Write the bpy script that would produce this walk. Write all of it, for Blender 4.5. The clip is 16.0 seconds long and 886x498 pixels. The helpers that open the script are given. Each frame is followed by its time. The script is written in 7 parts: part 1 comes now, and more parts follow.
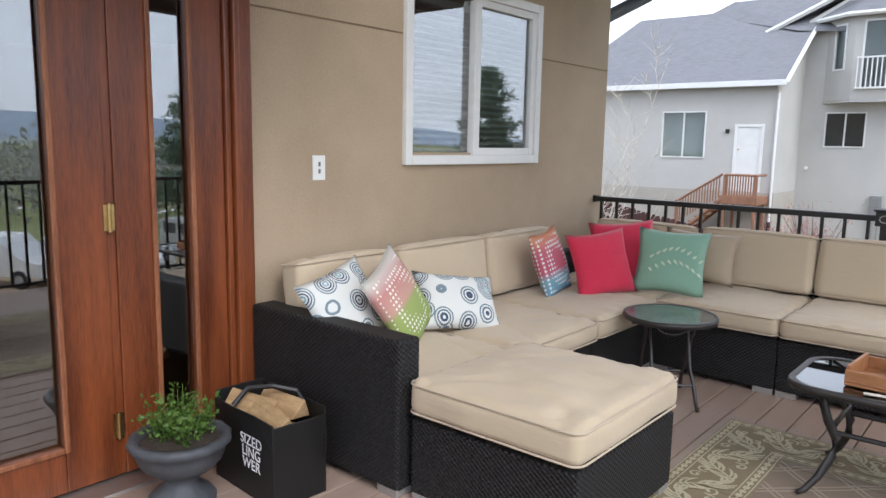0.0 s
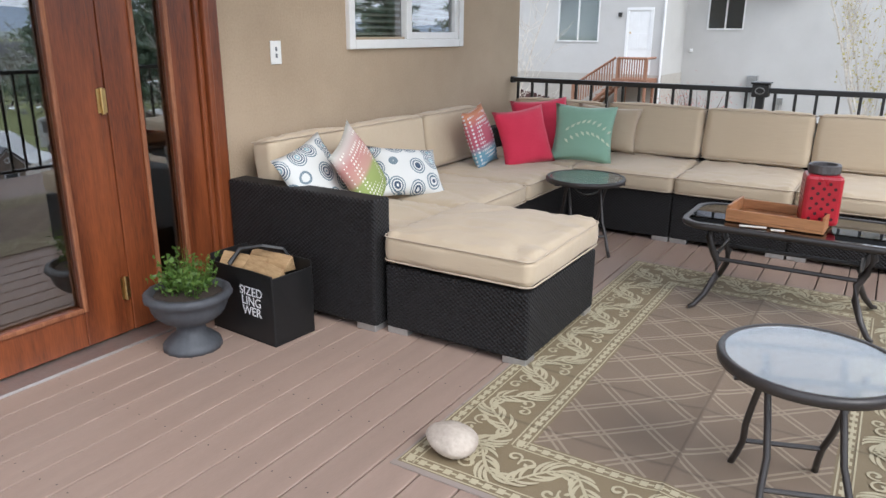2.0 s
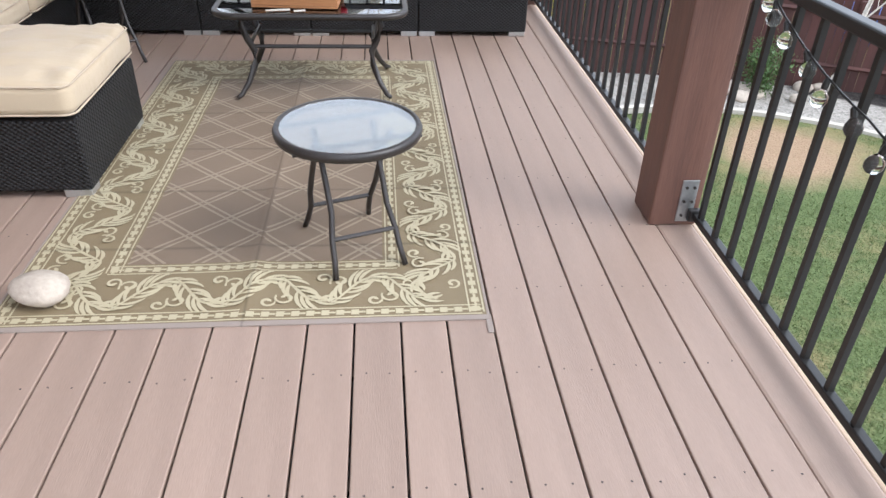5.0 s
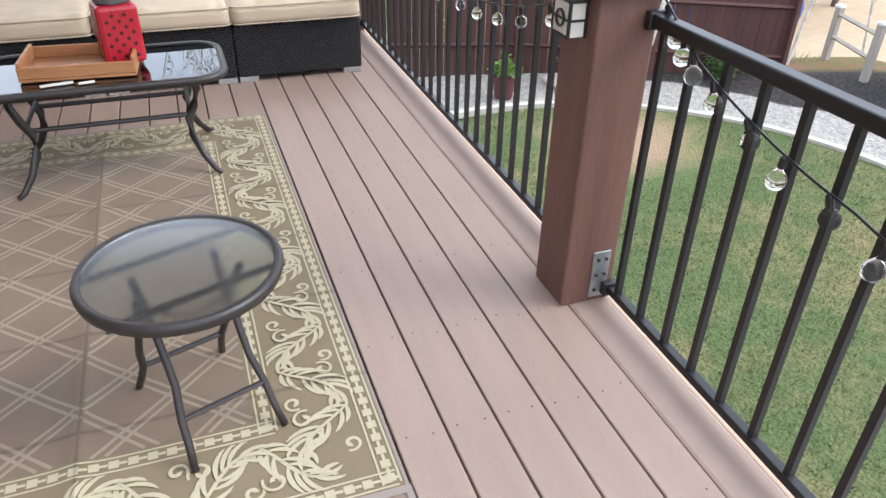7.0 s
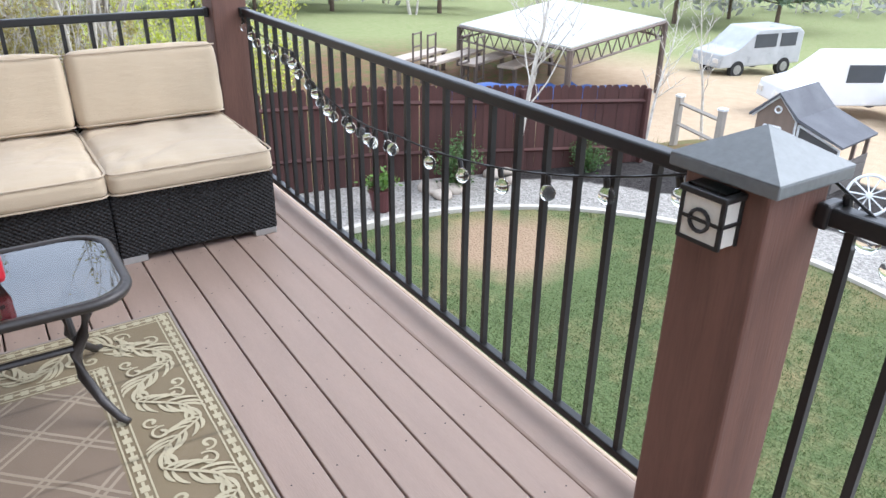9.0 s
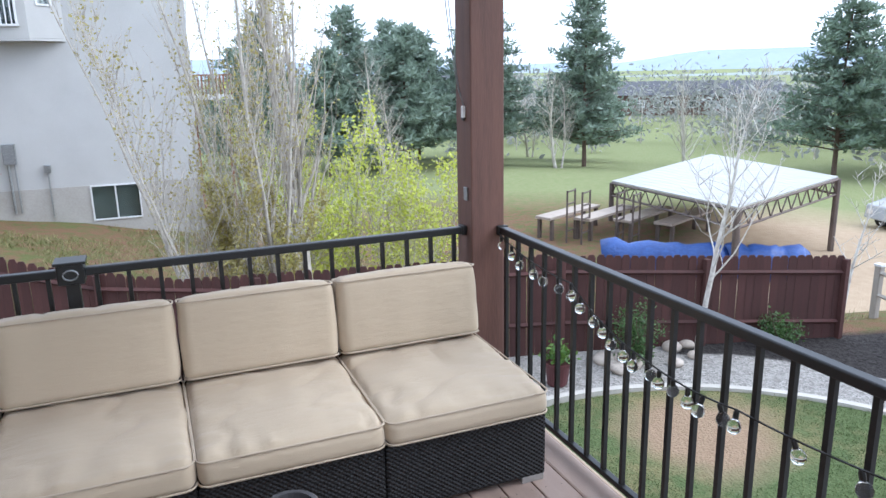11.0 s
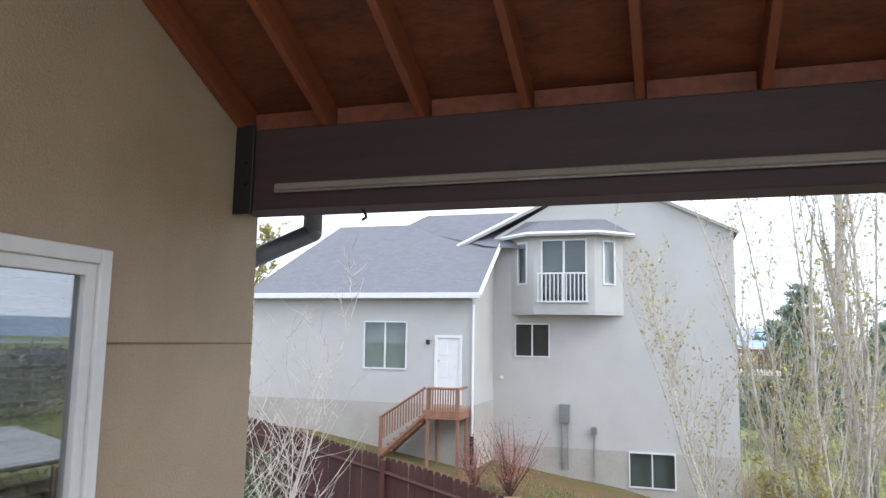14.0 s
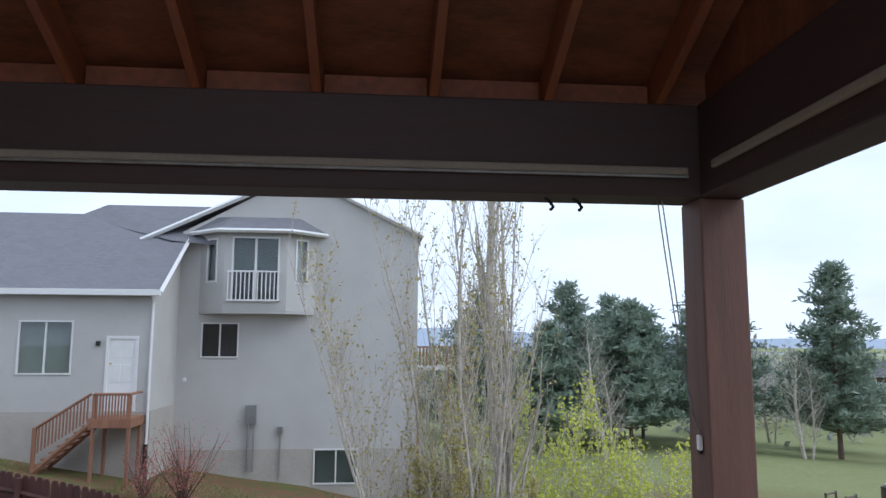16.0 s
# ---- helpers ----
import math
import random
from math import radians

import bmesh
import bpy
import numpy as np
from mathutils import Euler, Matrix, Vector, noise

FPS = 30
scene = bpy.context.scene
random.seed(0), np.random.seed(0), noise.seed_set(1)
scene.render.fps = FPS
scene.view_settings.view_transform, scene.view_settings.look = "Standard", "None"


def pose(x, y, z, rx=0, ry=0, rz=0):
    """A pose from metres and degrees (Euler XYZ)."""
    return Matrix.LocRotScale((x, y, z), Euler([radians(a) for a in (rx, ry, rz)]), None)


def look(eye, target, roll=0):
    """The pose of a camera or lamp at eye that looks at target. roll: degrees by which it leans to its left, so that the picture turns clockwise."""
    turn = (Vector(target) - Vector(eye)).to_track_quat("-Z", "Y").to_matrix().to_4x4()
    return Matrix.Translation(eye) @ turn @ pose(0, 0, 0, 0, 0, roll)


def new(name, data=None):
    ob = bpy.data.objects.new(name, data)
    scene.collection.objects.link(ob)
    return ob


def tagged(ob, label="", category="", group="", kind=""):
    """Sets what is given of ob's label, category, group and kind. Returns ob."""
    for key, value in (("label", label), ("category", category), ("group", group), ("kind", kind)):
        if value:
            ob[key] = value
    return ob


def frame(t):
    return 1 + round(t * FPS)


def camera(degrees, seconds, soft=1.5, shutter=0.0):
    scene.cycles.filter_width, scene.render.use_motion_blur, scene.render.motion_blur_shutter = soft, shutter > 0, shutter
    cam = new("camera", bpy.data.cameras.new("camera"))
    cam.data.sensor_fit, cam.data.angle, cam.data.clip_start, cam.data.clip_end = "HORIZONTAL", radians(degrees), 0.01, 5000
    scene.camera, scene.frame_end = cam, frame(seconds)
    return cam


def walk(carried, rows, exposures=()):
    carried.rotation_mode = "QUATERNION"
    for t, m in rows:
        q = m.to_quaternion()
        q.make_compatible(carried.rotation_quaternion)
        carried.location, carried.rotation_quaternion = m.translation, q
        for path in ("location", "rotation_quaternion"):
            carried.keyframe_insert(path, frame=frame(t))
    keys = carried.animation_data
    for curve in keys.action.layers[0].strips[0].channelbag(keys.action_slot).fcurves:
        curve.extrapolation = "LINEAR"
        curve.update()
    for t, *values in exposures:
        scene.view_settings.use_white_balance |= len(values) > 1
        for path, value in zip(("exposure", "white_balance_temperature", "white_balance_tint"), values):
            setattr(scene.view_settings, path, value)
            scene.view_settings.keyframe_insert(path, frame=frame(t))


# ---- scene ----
# ---- camera and its walk ----
cam = camera(63.3, 16.0)
PATH = [
    (0, (2.744, 0.022, 1.368), (1.472, 1.537, 1.075), 1.1),
    (0.5, (2.733, -0.208, 1.358), (1.573, 1.371, 0.955), 1.1),
    (1, (2.759, -0.347, 1.355), (1.629, 1.288, 1.133), 1.2),
    (1.5, (2.811, -0.463, 1.343), (1.695, 1.166, 1.025), 0.6),
    (2, (2.837, -0.555, 1.35), (1.831, 1.073, 0.769), 0.4),
    (2.5, (2.755, -0.691, 1.443), (2.05, 0.938, 0.52), 2.1),
    (3, (2.745, -0.726, 1.473), (2.205, 0.908, 0.454), 2.3),
    (3.5, (2.797, -0.729, 1.483), (2.407, 0.924, 0.427), 2.4),
    (4, (2.876, -0.728, 1.457), (2.743, 0.958, 0.389), 2.2),
    (4.2, (2.904, -0.727, 1.43), (2.855, 0.961, 0.359), 2.0),
    (6.3, (2.779, -0.399, 1.457), (3.173, 1.227, 0.361), 2.6),
    (6.5, (2.797, -0.293, 1.457), (3.244, 1.326, 0.371), 2.5),
    (7, (2.85, -0.038, 1.477), (3.434, 1.541, 0.397), 1.2),
    (7.5, (2.802, 0.225, 1.422), (3.585, 1.768, 0.421), 1.6),
    (8, (2.757, 0.458, 1.42), (3.685, 1.937, 0.445), 1.2),
    (8.5, (2.784, 0.731, 1.428), (3.767, 2.215, 0.516), 1.4),
    (10.8, (2.395, 1.597, 1.77), (3.191, 3.346, 1.215), -1.2),
    (11, (2.371, 1.679, 1.786), (3.101, 3.479, 1.305), -1.2),
    (11.5, (2.242, 1.803, 1.842), (2.801, 3.718, 1.701), -1.0),
    (12, (2.109, 1.88, 1.921), (2.368, 3.86, 2.029), -0.7),
    (12.5, (2.031, 2.075, 1.904), (1.915, 4.065, 2.063), 0.1),
    (13, (1.96, 2.054, 1.948), (1.544, 4.0, 2.149), 1.0),
    (13.5, (2.004, 2.001, 1.956), (1.422, 3.9, 2.19), 1.1),
    (14, (1.972, 2.133, 1.98), (1.37, 4.024, 2.23), 1.0),
    (14.5, (2.194, 2.046, 1.94), (1.628, 3.946, 2.198), 1.0),
    (15, (2.357, 1.977, 1.916), (1.939, 3.916, 2.172), 0.8),
    (15.5, (2.473, 2.141, 1.953), (2.3, 4.117, 2.211), 0.6),
    (16, (2.602, 2.261, 1.974), (2.777, 4.237, 2.232), 0.3),
]
EXPOSURES = [(0, 0.8, 5900, 10), (1.0, 1.05, 5900, 10), (1.5, 0.85, 5900, 10), (2.2, 0.92, 5900, 10), (3.0, 1.05, 5900, 10), (4.0, 1.2, 5900, 10), (8.7, 1.18, 5700, 10), (11.0, 0.85, 5400, 10), (11.3, 0.55, 5400, 10), (11.6, -0.05, 5500, 10), (12.0, -0.72, 5600, 10), (12.6, -0.72, 5700, 10), (13.0, -0.28, 5800, 10), (13.5, 0.4, 5800, 10), (14.5, 0.88, 5800, 10), (15.0, 0.85, 5700, 10), (15.5, 0.38, 5650, 10), (16.0, -0.02, 5550, 10)]

walk(cam, [(t, look(e, g, r)) for t, e, g, r in PATH], EXPOSURES)

# ---- world, sun and exposure ----
world = bpy.data.worlds.new("overcast_sky")
scene.world = world
world.use_nodes = True
wn, wl = world.node_tree.nodes, world.node_tree.links
wn.clear()
w_out = wn.new("ShaderNodeOutputWorld")
w_bg = wn.new("ShaderNodeBackground")
w_sky = wn.new("ShaderNodeTexSky")
w_sky.sky_type = "NISHITA"
w_sky.sun_disc = False
w_sky.sun_elevation = radians(42)
w_sky.sun_rotation = radians(110)
w_sky.dust_density = 4.0
w_sky.air_density = 1.0
w_bg.inputs["Strength"].default_value = 0.15
w_co = wn.new("ShaderNodeTexCoord")
w_map = wn.new("ShaderNodeMapping")
w_map.inputs["Scale"].default_value = (1.2, 1.2, 4.0)
w_no = wn.new("ShaderNodeTexNoise")
w_no.inputs["Scale"].default_value = 2.2
w_no.inputs["Detail"].default_value = 5
w_ra = wn.new("ShaderNodeValToRGB")
w_ra.color_ramp.elements[0].position = 0.30
w_ra.color_ramp.elements[0].color = (0.72, 0.72, 0.72, 1)
w_ra.color_ramp.elements[1].position = 0.52
w_ra.color_ramp.elements[1].color = (0.97, 0.97, 0.97, 1)
w_mix = wn.new("ShaderNodeMix")
w_mix.data_type = "RGBA"
w_mix.inputs["B"].default_value = (7.2, 7.5, 8.0, 1)
wl.new(w_co.outputs["Generated"], w_map.inputs["Vector"])
wl.new(w_map.outputs["Vector"], w_no.inputs["Vector"])
wl.new(w_no.outputs["Fac"], w_ra.inputs["Fac"])
wl.new(w_ra.outputs["Color"], w_mix.inputs["Factor"])
wl.new(w_sky.outputs["Color"], w_mix.inputs["A"])
wl.new(w_mix.outputs["Result"], w_bg.inputs["Color"])
wl.new(w_bg.outputs["Background"], w_out.inputs["Surface"])

sun = new("sun", bpy.data.lights.new("sun", "SUN"))
sun.data.energy = 1.2
sun.data.angle = radians(30)
sun.data.color = (1.0, 0.95, 0.88)
sun.matrix_world = look((30, -12, 30), (0, 0, 0))


# ---- materials ----
def shader(name):
    m = bpy.data.materials.new(name)
    m.use_nodes = True
    t = m.node_tree
    t.nodes.clear()
    o = t.nodes.new("ShaderNodeOutputMaterial")
    b = t.nodes.new("ShaderNodeBsdfPrincipled")
    t.links.new(b.outputs["BSDF"], o.inputs["Surface"])
    return m, t, b


def coords(t, scale=(1, 1, 1)):
    c = t.nodes.new("ShaderNodeTexCoord")
    mp = t.nodes.new("ShaderNodeMapping")
    mp.inputs["Scale"].default_value = scale
    t.links.new(c.outputs["Object"], mp.inputs["Vector"])
    return mp.outputs["Vector"]


def noise_tex(t, vec, scale, detail=4, rough=0.55):
    n = t.nodes.new("ShaderNodeTexNoise")
    n.inputs["Scale"].default_value = scale
    n.inputs["Detail"].default_value = detail
    n.inputs["Roughness"].default_value = rough
    t.links.new(vec, n.inputs["Vector"])
    return n.outputs["Fac"]


def ramp(t, fac, stops):
    r = t.nodes.new("ShaderNodeValToRGB")
    e = r.color_ramp.elements
    while len(e) < len(stops):
        e.new(0.5)
    for i, (p, c) in enumerate(stops):
        e[i].position = p
        e[i].color = (*c, 1)
    t.links.new(fac, r.inputs["Fac"])
    return r.outputs["Color"]


def mixc(t, fac, a, b, mode="MIX"):
    n = t.nodes.new("ShaderNodeMix")
    n.data_type = "RGBA"
    n.blend_type = mode
    for key, v in (("Factor", fac), ("A", a), ("B", b)):
        if isinstance(v, (int, float)):
            n.inputs[key].default_value = v
        elif isinstance(v, tuple):
            n.inputs[key].default_value = (*v, 1)
        else:
            t.links.new(v, n.inputs[key])
    return n.outputs["Result"]


def calc(t, op, a, b=None):
    n = t.nodes.new("ShaderNodeMath")
    n.operation = op
    for i, v in enumerate((a, b)):
        if v is None:
            continue
        if isinstance(v, (int, float)):
            n.inputs[i].default_value = v
        else:
            t.links.new(v, n.inputs[i])
    return n.outputs[0]


def bump(t, b, height, strength=0.3, dist=0.01):
    n = t.nodes.new("ShaderNodeBump")
    n.inputs["Strength"].default_value = strength
    n.inputs["Distance"].default_value = dist
    t.links.new(height, n.inputs["Height"])
    t.links.new(n.outputs["Normal"], b.inputs["Normal"])


def tint_by_object(t, col, amount):
    """A little lighter or darker from one piece to the next."""
    oi = t.nodes.new("ShaderNodeObjectInfo")
    v = calc(t, "ADD", calc(t, "MULTIPLY", oi.outputs["Random"], amount), 1 - amount / 2)
    h = t.nodes.new("ShaderNodeHueSaturation")
    t.links.new(v, h.inputs["Value"])
    t.links.new(col, h.inputs["Color"])
    return h.outputs["Color"]


def M(name, a, b=None, rough=0.6, metal=0.0, big=2.0, fine=60.0, bumpy=0.15, depth=0.004, stretch=(1, 1, 1), vary=0.0, spec=None, rvar=0.15):
    """A surface of two tones: large stains and fine grain, with relief."""
    m, t, s = shader(name)
    b = b or tuple(c * 0.75 for c in a)
    vec = coords(t, stretch)
    n1 = noise_tex(t, vec, big, 5)
    n2 = noise_tex(t, vec, fine, 3)
    f = calc(t, "ADD", calc(t, "MULTIPLY", n1, 0.65), calc(t, "MULTIPLY", n2, 0.35))
    col = ramp(t, f, [(0.34, b), (0.62, a)])
    if vary:
        col = tint_by_object(t, col, vary)
    t.links.new(col, s.inputs["Base Color"])
    t.links.new(calc(t, "ADD", calc(t, "MULTIPLY", n1, rvar), rough - rvar / 2), s.inputs["Roughness"])
    s.inputs["Metallic"].default_value = metal
    if spec is not None:
        s.inputs["Specular IOR Level"].default_value = spec
    if bumpy:
        bump(t, s, n2, bumpy, depth)
    return m


stucco = M("stucco", (0.43, 0.33, 0.225), (0.345, 0.258, 0.17), 0.85, big=1.6, fine=85, bumpy=0.6, depth=0.006)
joint_mat = M("stucco_joint", (0.22, 0.15, 0.09), rough=0.9)
door_wood = M("stained_wood", (0.225, 0.060, 0.018), (0.07, 0.017, 0.007), 0.32, big=2.2, fine=28, bumpy=0.12, depth=0.002, stretch=(6, 6, 0.5))
worn_wood = M("worn_wood", (0.30, 0.115, 0.048), (0.14, 0.04, 0.015), 0.5, big=5, fine=40, stretch=(6, 6, 0.6))
brass = M("brass", (0.62, 0.45, 0.2), (0.45, 0.3, 0.12), 0.35, 1.0)
white_vinyl = M("white_vinyl", (0.78, 0.77, 0.74), (0.7, 0.69, 0.66), 0.4, fine=20, bumpy=0.03)
white_plastic = M("white_plastic", (0.8, 0.79, 0.76), (0.74, 0.73, 0.7), 0.35, bumpy=0.02)
dark_line = M("deck_gap_shade", (0.05, 0.05, 0.05), rough=0.6)
alu = M("threshold_metal", (0.6, 0.58, 0.55), (0.48, 0.46, 0.43), 0.45, 0.9)
deck_mat = M("deck_board_paint", (0.345, 0.248, 0.196), (0.29, 0.208, 0.165), 0.5, big=2.2, fine=45, bumpy=0.22, depth=0.003, stretch=(6, 0.7, 6), vary=0.12)
deck_edge_mat = M("deck_edge_wood", (0.55, 0.42, 0.30), (0.42, 0.30, 0.21), 0.65, stretch=(6, 0.6, 6))
post_mat = M("post_stain", (0.16, 0.077, 0.054), (0.10, 0.047, 0.034), 0.6, big=2.5, fine=26, bumpy=0.3, depth=0.004, stretch=(7, 7, 0.5))
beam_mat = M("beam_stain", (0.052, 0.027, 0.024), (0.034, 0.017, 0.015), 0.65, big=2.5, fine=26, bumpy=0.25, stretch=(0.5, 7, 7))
rafter_mat = M("rafter_wood", (0.26, 0.075, 0.028), (0.15, 0.043, 0.017), 0.6, big=3, fine=30, stretch=(7, 0.6, 7))
ply_mat = M("plywood_sheathing", (0.20, 0.062, 0.025), (0.085, 0.026, 0.011), 0.65, big=3.5, fine=24, stretch=(1.0, 2.5, 1.0))
black_metal = M("black_painted_metal", (0.022, 0.021, 0.02), (0.014, 0.013, 0.013), 0.38, 0.2, fine=90, bumpy=0.06, depth=0.001)
dark_bronze = M("dark_bronze_frame", (0.05, 0.043, 0.04), (0.032, 0.028, 0.026), 0.4, 0.3, fine=90, bumpy=0.05, depth=0.001)
galv = M("galvanised_steel", (0.42, 0.43, 0.43), (0.28, 0.29, 0.29), 0.42, 0.85, big=14, fine=70)
grey_cap = M("grey_cap", (0.17, 0.18, 0.18), (0.12, 0.125, 0.125), 0.45, 0.2)
screw_mat = M("screw_head", (0.06, 0.05, 0.045), rough=0.5, metal=0.5)
foot_mat = M("silver_foot", (0.5, 0.49, 0.47), (0.4, 0.39, 0.37), 0.4, 0.7)
gutter_mat = M("grey_gutter", (0.17, 0.19, 0.22), (0.13, 0.145, 0.165), 0.45, 0.3)
stone_mat = M("pale_stone", (0.52, 0.45, 0.37), (0.36, 0.30, 0.25), 0.85, big=7, fine=60, bumpy=0.5, depth=0.006)
urn_mat = M("grey_urn", (0.072, 0.076, 0.084), (0.046, 0.048, 0.054), 0.6, big=6)
bag_mat = M("black_bag", (0.008, 0.0075, 0.0075), (0.005, 0.005, 0.005), 0.5, big=5, fine=90)
log_mat = M("firewood", (0.45, 0.30, 0.15), (0.28, 0.17, 0.08), 0.8, big=9, fine=40, stretch=(1, 4, 4))
tray_mat = M("tray_wood", (0.42, 0.19, 0.075), (0.25, 0.10, 0.036), 0.5, big=5, fine=30, stretch=(0.6, 5, 5))
lantern_mat = M("red_ceramic", (0.42, 0.014, 0.026), (0.32, 0.009, 0.018), 0.3, big=6)
lantern_lid = M("lantern_rim", (0.13, 0.12, 0.12), rough=0.4, metal=0.5)
paper_mat = M("card", (0.75, 0.7, 0.62), rough=0.7)
letter_white = M("white_print", (0.8, 0.8, 0.8), rough=0.6)
soil_mat = M("soil", (0.05, 0.035, 0.025), (0.03, 0.02, 0.015), 0.95, big=20, fine=90, bumpy=0.6, depth=0.01)


def leafy(name, a, b, rough=0.5):
    """Leaves: tone differs from leaf to leaf, light shines through a little."""
    m, t, s = shader(name)
    g = t.nodes.new("ShaderNodeNewGeometry")
    col = ramp(t, g.outputs["Random Per Island"], [(0.0, b), (1.0, a)])
    t.links.new(col, s.inputs["Base Color"])
    s.inputs["Roughness"].default_value = rough
    s.inputs["Subsurface Weight"].default_value = 0.0
    tr = t.nodes.new("ShaderNodeBsdfTranslucent")
    t.links.new(col, tr.inputs["Color"])
    mx = t.nodes.new("ShaderNodeMixShader")
    mx.inputs[0].default_value = 0.35
    t.links.new(s.outputs["BSDF"], mx.inputs[1])
    t.links.new(tr.outputs["BSDF"], mx.inputs[2])
    t.links.new(mx.outputs["Shader"], t.nodes["Material Output"].inputs["Surface"])
    return m


herb_leaf = leafy("herb_leaf", (0.16, 0.26, 0.05), (0.06, 0.13, 0.02))
spring_leaf = leafy("spring_leaf", (0.66, 0.68, 0.11), (0.48, 0.54, 0.09))
bud_leaf = leafy("bud_leaf", (0.50, 0.45, 0.14), (0.34, 0.28, 0.11))
# needle tone lightened so the colour itself carries distance haze
hazed_pine_leaf = leafy("hazed_pine_needles", (0.235, 0.305, 0.215), (0.15, 0.205, 0.15))
shrub_leaf = leafy("shrub_leaf", (0.12, 0.2, 0.06), (0.05, 0.1, 0.03))
red_twig_leaf = leafy("red_buds", (0.55, 0.22, 0.20), (0.40, 0.15, 0.13))
pale_bark = M("pale_bark", (0.60, 0.555, 0.48), (0.33, 0.285, 0.24), 0.85, big=6, fine=40, bumpy=0.4, depth=0.01)
birch_bark = M("birch_bark", (0.68, 0.64, 0.57), (0.38, 0.33, 0.28), 0.75, big=8, fine=30)
brown_bark = M("brown_bark", (0.16, 0.11, 0.08), (0.09, 0.06, 0.045), 0.9, big=6, fine=40, bumpy=0.4, depth=0.01)


def glass(name, tint=(1, 1, 1), rough=0.0, ior=1.45):
    m, t, s = shader(name)
    s.inputs["Base Color"].default_value = (*tint, 1)
    s.inputs["Roughness"].default_value = rough
    s.inputs["Transmission Weight"].default_value = 1.0
    s.inputs["IOR"].default_value = ior
    return m


clear_glass = glass("clear_glass")
window_glass = glass("window_glass", (0.62, 0.66, 0.66), 0.0, 2.55)
bulb_glass = glass("bulb_glass", (0.97, 0.97, 0.95), 0.02, 1.3)
smoked_glass = glass("smoked_glass", (0.10, 0.11, 0.12), 0.0, 1.75)
frosted_glass = glass("rippled_glass", (0.72, 0.76, 0.74), 0.14, 2.0)


def wicker_material():
    m, t, s = shader("dark_wicker")
    c = t.nodes.new("ShaderNodeTexCoord")
    x = t.nodes.new("ShaderNodeSeparateXYZ")
    t.links.new(c.outputs["Object"], x.inputs[0])
    k = 2 * math.pi / 0.026
    h1 = calc(t, "SINE", calc(t, "MULTIPLY", calc(t, "ADD", x.outputs[0], x.outputs[1]), k))
    h2 = calc(t, "SINE", calc(t, "MULTIPLY", x.outputs[2], k * 1.3))
    w = calc(t, "ADD", calc(t, "MULTIPLY", calc(t, "MULTIPLY", h1, h2), 0.5), 0.5)
    v = noise_tex(t, coords(t), 5, 3)
    col = mixc(t, w, (0.004, 0.0038, 0.0038), (0.024, 0.022, 0.022))
    col = mixc(t, calc(t, "MULTIPLY", v, 0.4), col, (0.018, 0.017, 0.0175))
    t.links.new(col, s.inputs["Base Color"])
    s.inputs["Roughness"].default_value = 0.6
    s.inputs["Specular IOR Level"].default_value = 0.3
    bump(t, s, w, 0.9, 0.008)
    return m


wicker = wicker_material()


def fabric_material(name, a, b):
    m, t, s = shader(name)
    vec = coords(t)
    n1 = noise_tex(t, vec, 3.5, 4)
    n2 = noise_tex(t, vec, 420, 2)
    n3 = noise_tex(t, coords(t, (2.5, 9, 9)), 2.2, 3)
    col = mixc(t, n1, b, a)
    t.links.new(col, s.inputs["Base Color"])
    s.inputs["Roughness"].default_value = 0.85
    s.inputs["Sheen Weight"].default_value = 0.15
    bump(t, s, calc(t, "ADD", calc(t, "MULTIPLY", n2, 0.12), n3), 0.35, 0.012)
    return m


cushion_fabric = fabric_material("beige_canvas", (0.535, 0.43, 0.30), (0.455, 0.362, 0.25))
piping_fabric = fabric_material("piping_canvas", (0.50, 0.405, 0.295), (0.43, 0.345, 0.25))
red_fabric = fabric_material("red_cotton", (0.62, 0.025, 0.07), (0.5, 0.018, 0.05))
mint_fabric = fabric_material("mint_cotton", (0.25, 0.41, 0.30), (0.19, 0.34, 0.24))
tan_fabric = fabric_material("tan_cotton", (0.42, 0.33, 0.23), (0.36, 0.28, 0.19))


def medallion_fabric():
    m, t, s = shader("medallion_cotton")
    vec = coords(t)
    v = t.nodes.new("ShaderNodeTexVoronoi")
    v.inputs["Scale"].default_value = 8.5
    v.inputs["Randomness"].default_value = 0.45
    t.links.new(vec, v.inputs["Vector"])
    d = v.outputs["Distance"]
    rings = calc(t, "SINE", calc(t, "MULTIPLY", d, 62))
    near = calc(t, "LESS_THAN", d, 0.46)
    fac = calc(t, "MULTIPLY", calc(t, "GREATER_THAN", rings, -0.15), near)
    blue = ramp(t, d, [(0.08, (0.28, 0.46, 0.5)), (0.22, (0.035, 0.055, 0.10)), (0.4, (0.16, 0.21, 0.24))])
    t.links.new(mixc(t, fac, (0.62, 0.62, 0.59), blue), s.inputs["Base Color"])
    s.inputs["Roughness"].default_value = 0.85
    bump(t, s, noise_tex(t, vec, 300, 2), 0.15, 0.003)
    return m


